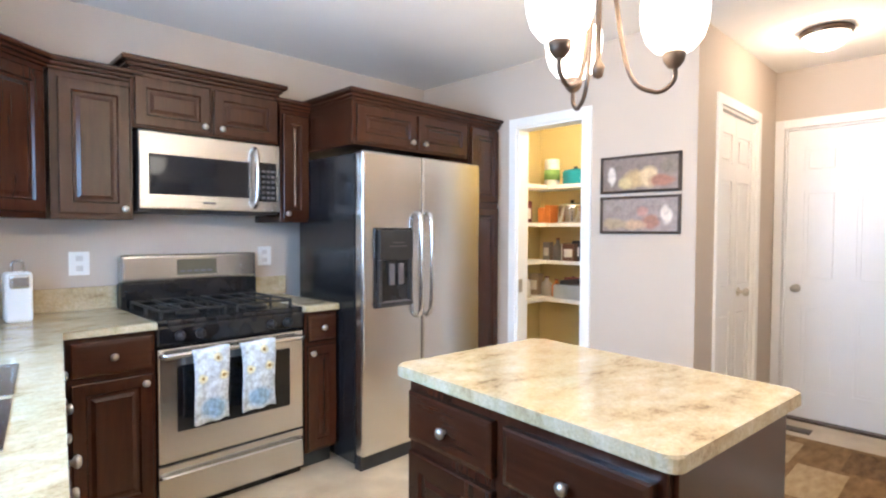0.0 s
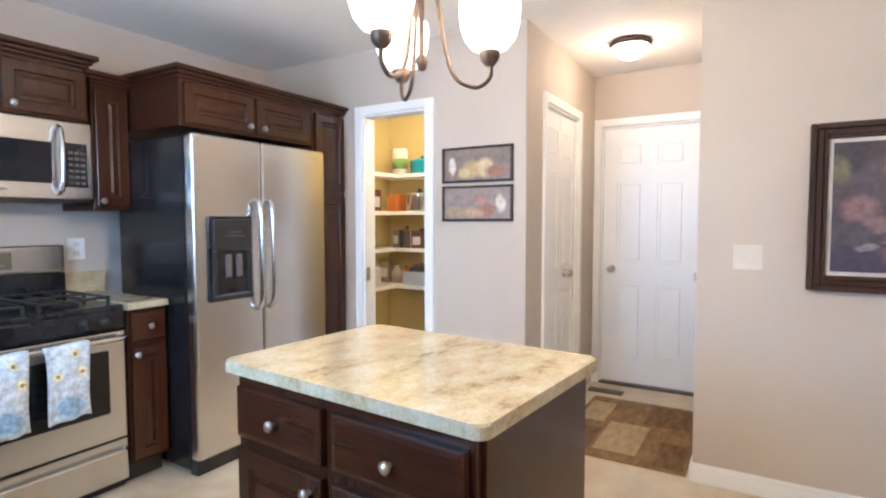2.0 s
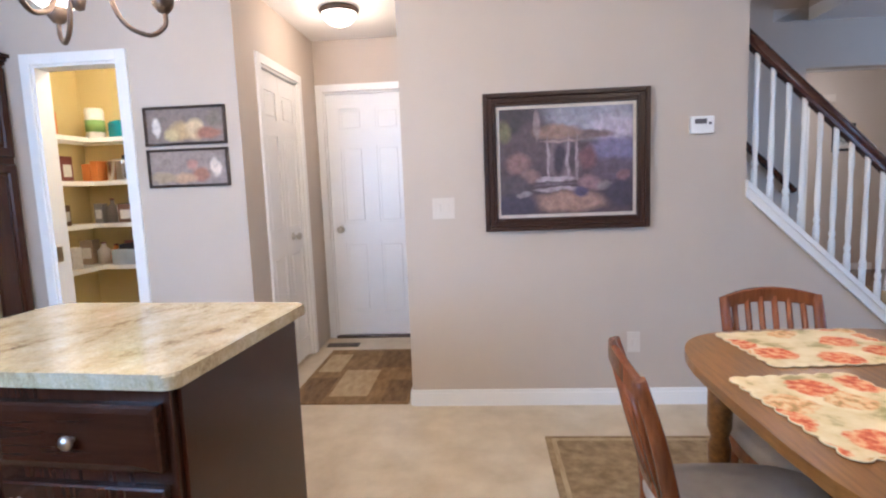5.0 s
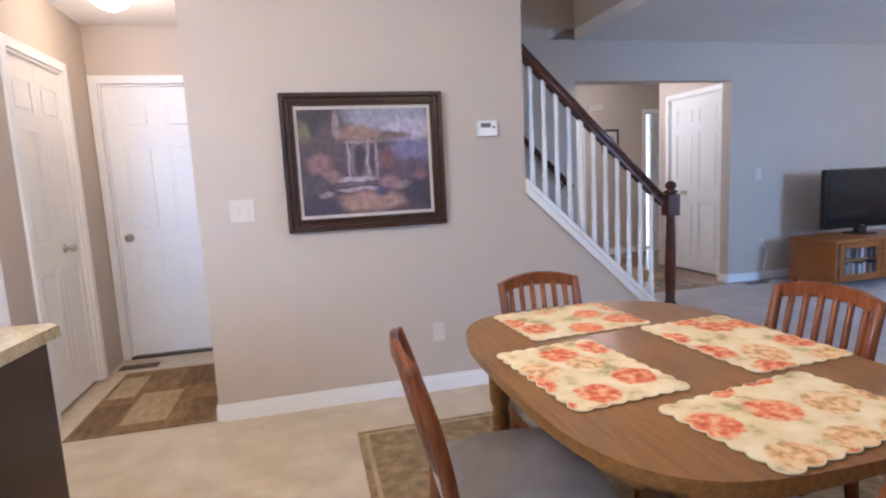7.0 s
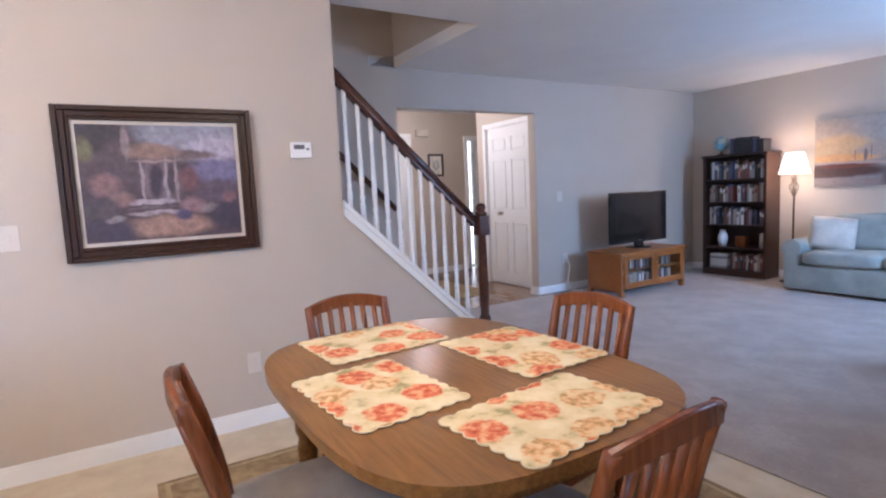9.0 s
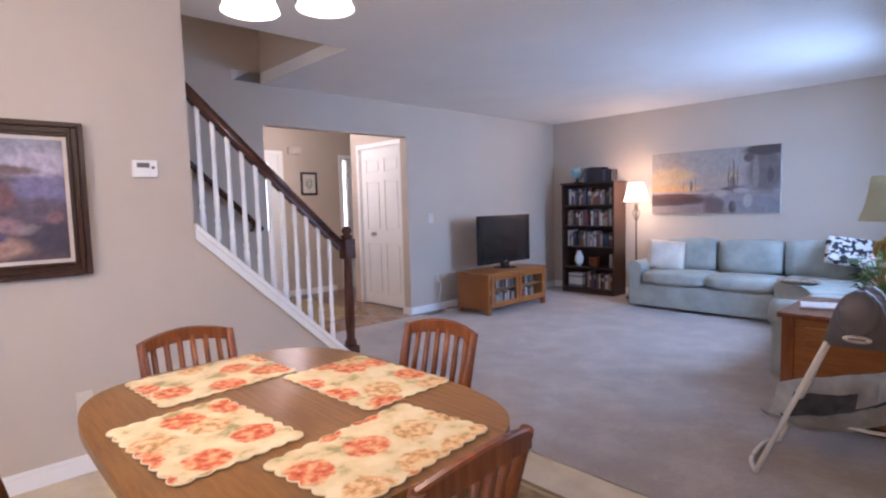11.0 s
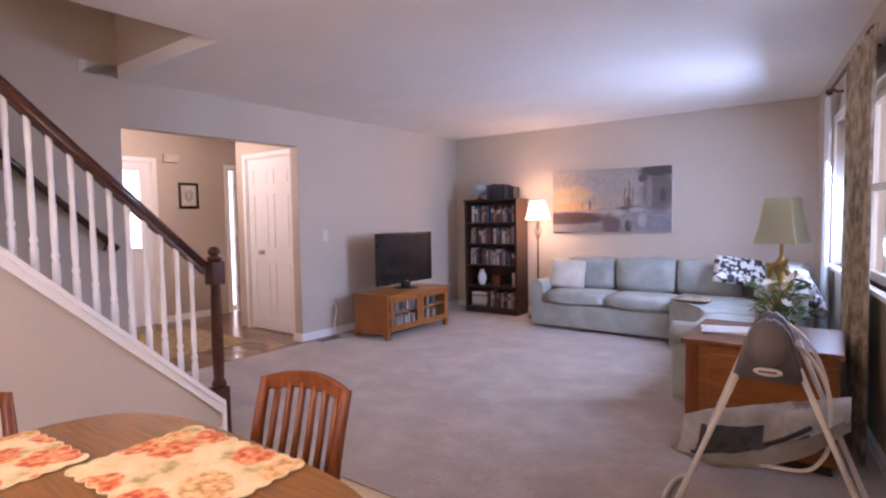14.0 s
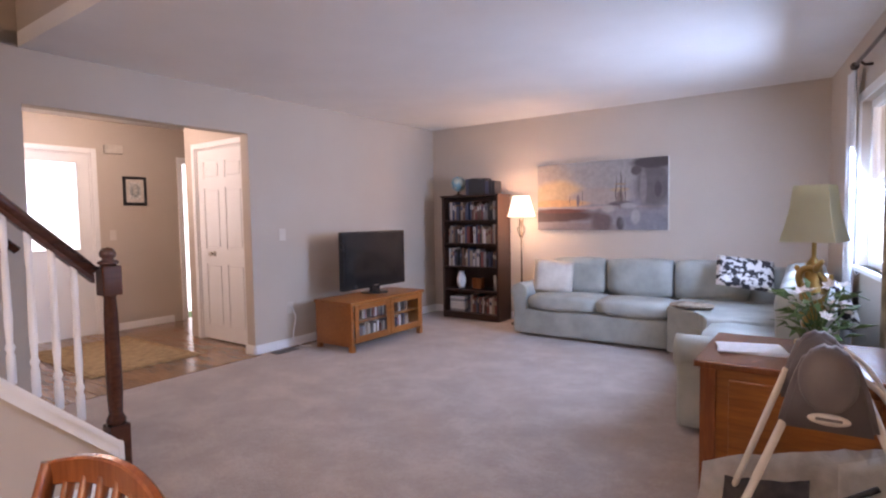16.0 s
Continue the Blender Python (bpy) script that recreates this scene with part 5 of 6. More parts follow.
bm = prism(bmesh.new(), oval(0.60, 0.455, 3.6), 0.715, 0.742, 0.010)
part("tabletop", bm, TABLEWOOD, table)
bm = prism(bmesh.new(), oval(0.50, 0.36, 3.6), 0.63, 0.7145)
part("apron", bm, TABLEWOOD, table)
for sx in (-1, 1):
    for sy in (-1, 1):
        lg = lathe(bmesh.new(), [(0.018, 0.0), (0.022, 0.02), (0.020, 0.06), (0.034, 0.42), (0.026, 0.45), (0.036, 0.48), (0.036, 0.64)], sx * 0.44, sy * 0.30, 16)
        part("leg", lg, TABLEWOOD, table)


def placemat(m, w, d, label):
    ob = thing("placemat", m, label, "placemat", "placemats on the table")
    pts = []
    nx, ny, r = 9, 7, 0.5
    per = [(-w / 2 + w * i / nx, -d / 2, 0, -1) for i in range(nx)] + [(w / 2, -d / 2 + d * i / ny, 1, 0) for i in range(ny)] + [(w / 2 - w * i / nx, d / 2, 0, 1) for i in range(nx)] + [(-w / 2, d / 2 - d * i / ny, -1, 0) for i in range(ny)]
    for k, (x, y, ox, oy) in enumerate(per):
        x2, y2 = per[(k + 1) % len(per)][:2]
        for j in range(5):
            t = j / 5
            bulge = 0.011 * math.sin(math.pi * t) - 0.004
            pts.append((x + (x2 - x) * t + ox * bulge, y + (y2 - y) * t + oy * bulge))
    bm = prism(bmesh.new(), pts, 0.0, 0.004, 0.001)
    part("quilted_cloth", bm, FLORAL, ob)
    part("binding", tube(bmesh.new(), [(x, y, 0.0024) for x, y in pts + pts[:1]], 0.0022, 6), BINDING, ob, "cream scalloped binding")


MZ = 0.7535
placemat(pose(1.60, -1.196, MZ, 0, 0, 94), 0.42, 0.32, "cream floral placemat with orange flowers and scalloped edge")
placemat(pose(1.155, -1.01, MZ, 0, 0, 5), 0.41, 0.30, "cream floral placemat with orange flowers and scalloped edge")
placemat(pose(1.21, -1.525, MZ, 0, 0, 3.5), 0.44, 0.315, "cream floral placemat with orange flowers and scalloped edge")
placemat(pose(0.781, -1.275, MZ, 0, 0, 98), 0.435, 0.285, "cream floral placemat with orange flowers and scalloped edge")


def dining_chair(m):
    """A slat-back chair facing +y (its back at -y)."""
    ob = thing("dining_chair", m, "reddish-brown slat-back dining chair with a grey seat", "chair", "chairs round the table")
    part("seat", cushion(bmesh.new(), -0.20, -0.20, 0.41, 0.20, 0.22, 0.475, 0.014), SEAT, ob, "grey upholstered seat")
    fr = bmesh.new()
    for x0, y0, x1, y1 in ((-0.19, -0.19, 0.19, -0.165), (-0.19, 0.18, 0.19, 0.205), (-0.19, -0.165, -0.165, 0.18), (0.165, -0.165, 0.19, 0.18)):
        box(fr, x0, y0, 0.355, x1, y1, 0.412, 0.004, 1)
    part("seat_frame", fr, CHAIRWOOD, ob)
    for x in (-0.146, 0.146):
        part("leg", tube(bmesh.new(), [(x, 0.18, 0.0), (x, 0.18, 0.40)], [0.014, 0.02], 10), CHAIRWOOD, ob)
        post = bmesh.new()
        pts = curve_points([(x, -0.25, 0.0), (x, -0.20, 0.25), (x, -0.19, 0.45), (x * 1.03, -0.225, 0.66), (x * 1.06, -0.275, 0.835)], 5)
        tube(post, pts, [0.015 + 0.005 * math.sin(math.pi * i / (len(pts) - 1)) for i in range(len(pts))], 10)
        part("back_post", post, CHAIRWOOD, ob)
        part("stretcher", tube(bmesh.new(), [(x, -0.21, 0.19), (x, 0.18, 0.19)], 0.009, 8), CHAIRWOOD, ob)

    def bowed(z0, z1, y, arch, thick=0.02):
        bm = bmesh.new()
        n = 12
        rings = []
        for i in range(n + 1):
            u = i / n * 2 - 1
            x = u * 0.163
            yy = y - 0.025 * (1 - u * u) * 1.0
            zt = z1 + arch * (1 - u * u)
            zb = z0 + arch * 0.8 * (1 - u * u)
            rings.append([bm.verts.new(c) for c in ((x, yy, zb), (x, yy + thick, zb), (x, yy + thick, zt), (x, yy, zt))])
        for a, b in zip(rings, rings[1:]):
            for k in range(4):
                bm.faces.new((a[k], a[(k + 1) % 4], b[(k + 1) % 4], b[k]))
        bm.faces.new(rings[0])
        bm.faces.new(rings[-1][::-1])
        bmesh.ops.recalc_face_normals(bm, faces=bm.faces)
        bmesh.ops.bevel(bm, geom=[e for e in bm.edges if len(e.link_faces) == 2 and e.calc_face_angle(0) > 0.8], offset=0.004, segments=1, affect="EDGES")
        return bm

    part("top_rail", bowed(0.79, 0.835, -0.282, 0.028), CHAIRWOOD, ob)
    part("lower_rail", bowed(0.535, 0.565, -0.210, 0.0), CHAIRWOOD, ob)
    for i in range(6):
        u = (i - 2.5) / 2.5
        x = u * 0.114
        bw = -0.012 - 0.025 * (1 - (x / 0.185) ** 2) + 0.012
        part("slat", tube(bmesh.new(), [(x, -0.198 + bw, 0.55), (x, -0.235 + bw, 0.68), (x, -0.270 + bw, 0.81 + 0.02 * (1 - u * u))], 0.0105, 8), CHAIRWOOD, ob)
    return ob


first = dining_chair(pose(1.615, -1.215, 0.0105, 0, 0, 90))
copy_thing(first, pose(1.225, -1.635, 0.0105, 0, 0, 8))
copy_thing(first, pose(1.24, -0.838, 0.0105, 0, 0, 176))
copy_thing(first, pose(0.735, -1.235, 0.0105, 0, 0, -86))


# ---- living room ----
def book_row(parent, x0, x1, y, z, hmax, rnd, depth=0.15):
    x = x0
    while x < x1 - 0.02:
        w = rnd.uniform(0.016, 0.04)
        h = hmax * rnd.uniform(0.68, 0.97)
        if rnd.random() < 0.06:
            x += 0.03
            continue
        bk = thing("book", parent @ pose(x + w / 2, y, z, 0, rnd.uniform(-2, 2) if rnd.random() < 0.2 else 0, 0), "upright book on the dark bookcase shelf", "book", "books in the bookcase")
        c = rnd.choice(BOOK_COLOURS)
        part("cover", boxed(-w / 2 + 0.0005, 0.0, 0.0, w / 2 - 0.0005, depth, h, 0.002, 1), c, bk)
        if rnd.random() < 0.7:
            part("spine_label", boxed(-w * 0.35, -0.001, h * 0.55, w * 0.35, 0.001, h * 0.8), rnd.choice(BOOK_COLOURS[1:5]), bk)
        x += w


bc = thing("bookcase", pose(3.48, -7.14, 0.006, 0, 0, 180) @ pose(-0.82, 0, 0), "tall dark wooden bookcase filled with books", "bookcase")
W, H, D = 0.82, 1.55, 0.31
for x in (0.0, W - 0.03):
    part("side_panel", boxed(x, 0, 0, x + 0.03, D, H - 0.02, 0.003), DARKWOOD, bc)
part("back_panel", boxed(0.03, D - 0.012, 0.03, W - 0.03, D, H - 0.02), DARKWOOD, bc)
part("top", boxed(-0.015, -0.015, H - 0.025, W + 0.015, D, H, 0.005), DARKWOOD, bc)
part("plinth", boxed(0.03, 0.0, 0, W - 0.03, 0.03, 0.08, 0.003), DARKWOOD, bc)
LEVELS = [0.08, 0.37, 0.66, 0.95, 1.24]
rnd = random.Random(11)
BM = bc.matrix_basis
for i, z in enumerate(LEVELS):
    part("shelf", boxed(0.03, 0.01, z - 0.022, W - 0.03, D - 0.012, z, 0.002), DARKWOOD, bc)
    if i == 1:
        continue
    if i == 0:
        for k in range(6):
            b = thing("book", BM @ pose(0.19, 0.12, z + 0.001 + k * 0.032, 0, 0, rnd.uniform(-5, 5)), "white book lying in a stack on the lowest shelf", "book", "books in the bookcase")
            part("cover", boxed(-0.11, -0.08, 0, 0.11, 0.08, 0.03, 0.003, 1), BOOK_COLOURS[1 if k % 4 else 5], b)
        book_row(BM, 0.34, W - 0.05, 0.06, z + 0.001, 0.24, rnd)
    else:
        book_row(BM, 0.06, W - 0.05, 0.06, z + 0.001, 0.24, rnd)
v = thing("white_vase", BM @ pose(0.20, 0.13, 0.371), "white ceramic vase on a bookcase shelf", "vase")
part("vase_body", lathe(bmesh.new(), [(0.0, 0.0), (0.035, 0.0), (0.06, 0.07), (0.062, 0.12), (0.04, 0.18), (0.03, 0.2), (0.036, 0.215), (0.0, 0.21)], steps=22), WHITE, v)
v = thing("white_candle", BM @ pose(0.71, 0.13, 0.371), "white pillar candle on a bookcase shelf", "candle")
part("wax", lathe(bmesh.new(), [(0.0, 0.0), (0.03, 0.0), (0.03, 0.18), (0.0, 0.185)], steps=18), CREAM, v)
v = thing("small_box", BM @ pose(0.45, 0.14, 0.371), "small dark wooden box on a bookcase shelf", "box")
part("box_body", boxed(-0.06, -0.05, 0, 0.06, 0.05, 0.12, 0.006), CHAIRWOOD, v)
part("lid", boxed(-0.063, -0.053, 0.12, 0.063, 0.053, 0.14, 0.005), CHAIRWOOD, v)
gl = thing("globe", BM @ pose(0.16, 0.15, H), "pale blue globe on a stand on the bookcase", "globe")
part("stand", lathe(bmesh.new(), [(0.0, 0.0), (0.06, 0.0), (0.055, 0.015), (0.012, 0.025), (0.012, 0.055), (0.0, 0.06)], steps=18), BRONZE, gl)
s = bmesh.new()
bmesh.ops.create_uvsphere(s, u_segments=28, v_segments=18, radius=0.095)
for f in s.faces:
    f.smooth = True
part("ball", s, mixed("globe_map", (0.16, 0.36, 0.45), (0.46, 0.50, 0.42), 14, 0.35, 0, 0, 200, (1, 1, 1), 6, 0.06), gl, "pale blue printed globe", pose(0, 0, 0.15))
part("meridian", tube(bmesh.new(), [(0.0, 0.105 * math.cos(t), 0.15 + 0.105 * math.sin(t)) for t in [math.radians(a) for a in range(-90, 91, 15)]], 0.004, 6), BRASS, gl)
rnd = random.Random(5)
x = 0.32
while x < 0.72:
    w, h = rnd.uniform(0.03, 0.05), rnd.uniform(0.16, 0.21)
    bk = thing("book", BM @ pose(x + w / 2, 0.07, H + 0.001), "dark book standing on top of the bookcase", "book", "books on the bookcase")
    part("cover", boxed(-w / 2 + 0.001, 0, 0, w / 2 - 0.001, 0.16, h, 0.003, 1), BOOK_COLOURS[rnd.choice((0, 0, 6, 0, 3))], bk)
    x += w

# floor lamp
lamp = thing("floor_lamp", pose(3.215, -7.23, 0.006), "dark metal floor lamp with a lit cream shade", "floor lamp")
part("base", lathe(bmesh.new(), [(0.0, 0.0), (0.13, 0.0), (0.13, 0.012), (0.05, 0.03), (0.015, 0.05), (0.0, 0.05)], steps=26), BRONZE, lamp)
part("pole", tube(bmesh.new(), [(0, 0, 0.04), (0, 0, 1.30)], 0.011, 12), BRONZE, lamp)
sc = bmesh.new()
for a in range(4):
    c, s = math.cos(a * math.pi / 2), math.sin(a * math.pi / 2)
    tube(sc, curve_points([(0.012 * c, 0.012 * s, 1.02), (0.05 * c, 0.05 * s, 1.12), (0.02 * c, 0.02 * s, 1.18), (0.03 * c, 0.03 * s, 1.24)], 5), 0.005, 6)
part("scrollwork", sc, BRONZE, lamp)
sh = part("shade", lathe(bmesh.new(), [(0.160, 1.27), (0.092, 1.51), (0.088, 1.51), (0.156, 1.27)], steps=32), SHADE_FLOOR, lamp, "lit cream pleated shade")
sh.visible_shadow = False
point_lamp("floor_lamp_bulb", (3.215, -7.23, 1.42), 15, (1.0, 0.68, 0.42), 0.05)

# ship canvas
SKYPART = [(-0.3, 0.7, 1.2, 0.75, 0.36, 0.345, 0.34), (-0.9, 0.5, 0.5, 0.6, 0.40, 0.34, 0.29), (-0.65, 0.05, 0.45, 0.45, 0.60, 0.42, 0.24), (0.05, -0.02, 0.5, 0.25, 0.40, 0.34, 0.31), (-0.65, -0.20, 0.5, 0.12, 0.68, 0.38, 0.17), (-0.32, -0.12, 0.025, 0.18, 0.20, 0.16, 0.17), (-0.4, -0.34, 1.4, 0.05, 0.42, 0.34, 0.32)]
QUAY = [(-0.95, -0.56, 1.0, 0.20, 0.10, 0.055, 0.05), (-0.85, -0.90, 1.2, 0.15, 0.28, 0.23, 0.225), (0.05, -0.75, 0.16, 0.35, 0.15, 0.11, 0.115), (0.40, -0.45, 0.40, 0.14, 0.28, 0.265, 0.28), (0.33, -0.80, 0.06, 0.2, 0.08, 0.065, 0.07), (0.70, -0.75, 0.35, 0.30, 0.24, 0.24, 0.27)]
BUILDINGS = [(0.32, 0.15, 0.14, 0.06, 0.50, 0.36, 0.24), (0.33, -0.12, 0.05, 0.25, 0.22, 0.155, 0.14), (0.33, -0.24, 0.18, 0.07, 0.14, 0.11, 0.12), (0.80, 0.25, 0.26, 0.65, 0.15, 0.13, 0.135), (0.86, 0.12, 0.05, 0.22, 0.09, 0.075, 0.08), (0.66, 0.2, 0.05, 0.5, 0.25, 0.225, 0.225), (0.80, 0.86, 0.32, 0.17, 0.075, 0.062, 0.065), (0.56, 0.66, 0.08, 0.14, 0.11, 0.09, 0.09)]
MASTS = [(0.27, 0.10, 0.008, 0.42, 0.10, 0.075, 0.065), (0.34, 0.18, 0.009, 0.50, 0.09, 0.07, 0.06), (0.40, 0.08, 0.007, 0.38, 0.12, 0.09, 0.08), (0.33, 0.30, 0.09, 0.025, 0.34, 0.24, 0.16), (-0.25, -0.05, 0.006, 0.22, 0.16, 0.13, 0.13), (-0.45, -0.12, 0.006, 0.16, 0.18, 0.14, 0.13), (0.15, -0.38, 0.10, 0.10, 0.40, 0.37, 0.36), (0.45, -0.30, 0.12, 0.08, 0.38, 0.36, 0.37), (-0.6, -0.42, 0.42, 0.07, 0.17, 0.06, 0.045), (0.55, -0.62, 0.07, 0.22, 0.40, 0.38, 0.39)]
SHIPS = painted("harbour_painting", (0.74, 0.39), (0.28, 0.27, 0.29), SKYPART + QUAY + BUILDINGS + MASTS, 0.012, 22, 0.13, 0.15, 0.88, 0.0)
cv = thing("harbour_canvas", pose(2.372, -7.49, 1.495, 0, 0, 180), "wide unframed canvas of ships in a harbour", "painting")
part("canvas", boxed(-0.74, -0.035, -0.385, 0.74, 0.0, 0.385, 0.004), SHIPS, cv)
for x0, z0, x1, z1 in ((-0.743, -0.388, -0.7395, 0.388), (0.7395, -0.388, 0.743, 0.388), (-0.7395, -0.388, 0.7395, -0.3845), (-0.7395, 0.3845, 0.7395, 0.388)):
    part("wrapped_edge", boxed(x0, -0.033, z0, x1, 0.0, z1), GREYCLOTH, cv, "grey canvas edge")

# sectional sofa
so = thing("sectional_sofa", pose(0, 0, 0.006), "sage green corner sofa with loose back cushions", "sofa")
bs = bmesh.new()
box(bs, 1.45, -7.42, 0.03, 2.90, -6.66, 0.30, 0.03, 3)
part("base_long", bs, SOFA, so)
corner = prism(bmesh.new(), [(1.45, -6.64), (1.45, -7.42), (0.36, -7.42), (0.30, -6.2), (1.02, -6.12), (1.14, -6.42)], 0.03, 0.30, 0.02)
part("base_corner", corner, SOFA, so)
box_w = prism(bmesh.new(), [(1.02, -6.12), (0.30, -6.12), (0.14, -4.98), (0.98, -4.98)], 0.03, 0.30, 0.02)
part("base_short", box_w, SOFA, so)
for x0, x1 in ((2.135, 2.86), (1.455, 2.125)):
    part("seat_cushion", cushion(bmesh.new(), x0, -7.20, 0.29, x1, -6.63, 0.455, 0.03), SOFA, so)
cc_ = bmesh.new()
prism(cc_, [(1.445, -6.63), (1.445, -7.2), (0.6, -7.2), (0.55, -6.14), (1.03, -6.10), (1.14, -6.40)], 0.29, 0.45, 0.03)
part("corner_cushion", cc_, SOFA, so)
for y0, y1 in ((-6.10, -5.55), (-5.54, -5.0)):
    part("seat_cushion", cushion(bmesh.new(), 0.40, y0, 0.29, 1.0, y1, 0.455, 0.03), SOFA, so)
for x0, x1 in ((2.20, 2.80), (1.52, 2.19), (0.86, 1.51)):
    part("back_cushion", cushion(bmesh.new(), x0, -7.40, 0.43, x1, -7.13, 0.815, 0.035), SOFA, so)
for y0, y1 in ((-7.2, -6.5), (-6.48, -5.75), (-5.73, -5.0)):
    xo = 0.30 + (-5.0 - y1) * 0.03
    part("back_cushion", cushion(bmesh.new(), xo - 0.08, y0, 0.43, xo + 0.22, y1, 0.84, 0.04), SOFA, so)
part("backrest", boxed(0.45, -7.45, 0.28, 2.86, -7.36, 0.76, 0.03, 3), SOFA, so)


def arm(x0, x1, y0, y1):
    bm = boxed(x0, y0, 0.03, x1, y1, 0.46, 0.03, 3)
    n = 14
    tube(bm, [((x0 + x1) / 2 + (0 if abs(x1 - x0) < abs(y1 - y0) else (x1 - x0) * 1.03 * (i / n - 0.5)), (y0 + y1) / 2 + ((y1 - y0) * 1.03 * (i / n - 0.5) if abs(x1 - x0) < abs(y1 - y0) else 0), 0.47) for i in range(n + 1)], 0.095, 16)
    return bm


part("arm", arm(2.87, 3.03, -7.40, -6.66), SOFA, so, "rounded sofa arm")
part("arm", arm(0.14, 0.98, -4.98, -4.83), SOFA, so, "rounded sofa arm")


def throw_pillow(m, w, h, mat, label):
    ob = thing("throw_pillow", m, label, "pillow")
    bm = bmesh.new()
    n = 12
    lay = []
    for s in (-1, 1):
        lay.append([[bm.verts.new((w * (i / n - 0.5), s * 0.065 * ((1 - (2 * i / n - 1) ** 4) * (1 - (2 * j / n - 1) ** 4)) ** 0.6, h * (j / n - 0.5))) for j in range(n + 1)] for i in range(n + 1)])
    for k, g in enumerate(lay):
        for i in range(n):
            for j in range(n):
                q = [g[i][j], g[i + 1][j], g[i + 1][j + 1], g[i][j + 1]]
                f = bm.faces.new(q if k == 0 else q[::-1])
                f.smooth = True
    bmesh.ops.remove_doubles(bm, verts=bm.verts, dist=0.0005)
    part("pillow_cover", bm, mat, ob)


throw_pillow(pose(2.70, -6.98, 0.62, -18, 6, 205), 0.42, 0.36, CREAM, "cream throw pillow leaning in the sofa corner")
BW = mixed("black_white_cloth", (0.025, 0.025, 0.03), (0.66, 0.64, 0.62), 17, 0.9, 0, 0.5, 250, (1, 1, 1), 2, 0.03)
throw_pillow(pose(0.87, -6.97, 0.74, -38, 8, 196), 0.46, 0.32, BW, "black and white floral pillow in the sofa corner")
throw_pillow(pose(0.22, -5.55, 0.72, -28, 10, 270), 0.44, 0.36, BW, "black and white floral pillow in the window light")
th = thing("knit_throw", pose(1.22, -6.52, 0.462), "brown fuzzy throw lying on the corner seat", "throw")
part("cloth", cushion(bmesh.new(), -0.17, -0.10, 0, 0.17, 0.10, 0.06, 0.03), mixed("fuzzy_brown", (0.12, 0.08, 0.05), (0.36, 0.29, 0.22), 14, 1.0, 0, 1.0, 160), th)

# TV and its stand
st = thing("tv_stand", pose(3.93, -5.13, 0.006, 0, 0, -90), "honey oak TV stand with two glass doors", "tv stand")
W, D, H = 1.09, 0.50, 0.485
part("top", boxed(-0.02, -0.02, H - 0.03, W + 0.02, D, H, 0.006), HONEY, st)
for x in (0.0, W - 0.03):
    part("side_panel", boxed(x, 0.0, 0.05, x + 0.03, D, H - 0.03, 0.003), HONEY, st)
part("bottom", boxed(0.03, 0.01, 0.08, W - 0.03, D, 0.11, 0.003), HONEY, st)
part("back_panel", boxed(0.03, D - 0.015, 0.11, W - 0.03, D, H - 0.03), HONEY, st)
part("shelf", boxed(0.03, 0.04, 0.265, W - 0.03, D - 0.015, 0.28), HONEY, st)
for x in (0.0, W - 0.05):
    for y in (0.0, D - 0.05):
        part("foot", boxed(x, y, 0.0, x + 0.05, y + 0.05, 0.06, 0.004), HONEY, st)
for x0, x1 in ((0.035, W / 2 - 0.003), (W / 2 + 0.003, W - 0.035)):
    d = bmesh.new()
    for a in ((x0, 0.085, x0 + 0.055, H - 0.035), (x1 - 0.055, 0.085, x1, H - 0.035), (x0 + 0.055, 0.085, x1 - 0.055, 0.15), (x0 + 0.055, H - 0.085, x1 - 0.055, H - 0.035)):
        box(d, a[0], -0.018, a[1], a[2], 0.0, a[3], 0.004, 1)
    dd = part("glass_door", d, HONEY, st)
    p = part("pane", boxed(x0 + 0.055, -0.010, 0.15, x1 - 0.055, -0.006, H - 0.085), GLASS, dd)
    p.visible_shadow = False
rnd = random.Random(8)
for z in (0.112, 0.282):
    x = 0.09
    while x < 0.95:
        w = rnd.uniform(0.014, 0.03)
        if rnd.random() < 0.72:
            b = thing("disc_case", st.matrix_basis @ pose(x, 0.09, z), "upright disc case behind the stand's glass", "disc case", "cases in the tv stand")
            part("case", boxed(0, 0, 0, w - 0.001, 0.13, rnd.uniform(0.09, 0.13), 0.001, 1), rnd.choice(BOOK_COLOURS), b)
        x += w
tv = thing("television", pose(4.22, -5.80, 0.491, 0, 0, -90), "black flat-screen television on an oval foot", "television")
part("housing", boxed(-0.485, 0.0, 0.06, 0.485, 0.06, 0.66, 0.012, 3), BLACK, tv, "glossy black bezel")
part("screen", boxed(-0.445, -0.004, 0.115, 0.445, 0.002, 0.625), SCREEN, tv, "dark screen")
part("neck", boxed(-0.06, 0.0, 0.012, 0.06, 0.05, 0.07, 0.006), BLACK, tv)
part("foot", lathe(bmesh.new(), [(0.0, 0.0), (0.15, 0.0), (0.15, 0.008), (0.11, 0.016), (0.0, 0.02)], 0, 0.03, 28), BLACK, tv)
part("logo_bar", boxed(-0.03, -0.003, 0.078, 0.03, 0.001, 0.086), NICKEL, tv)
cab = thing("tv_cable", pose(0, 0, 0), "white cable hanging behind the TV stand", "cable")
part("cord", tube(bmesh.new(), curve_points([(4.665, -5.02, 0.42), (4.64, -5.05, 0.3), (4.62, -5.0, 0.12), (4.58, -5.06, 0.02), (4.5, -5.12, 0.015)], 6), 0.006, 6), WHITE, cab)
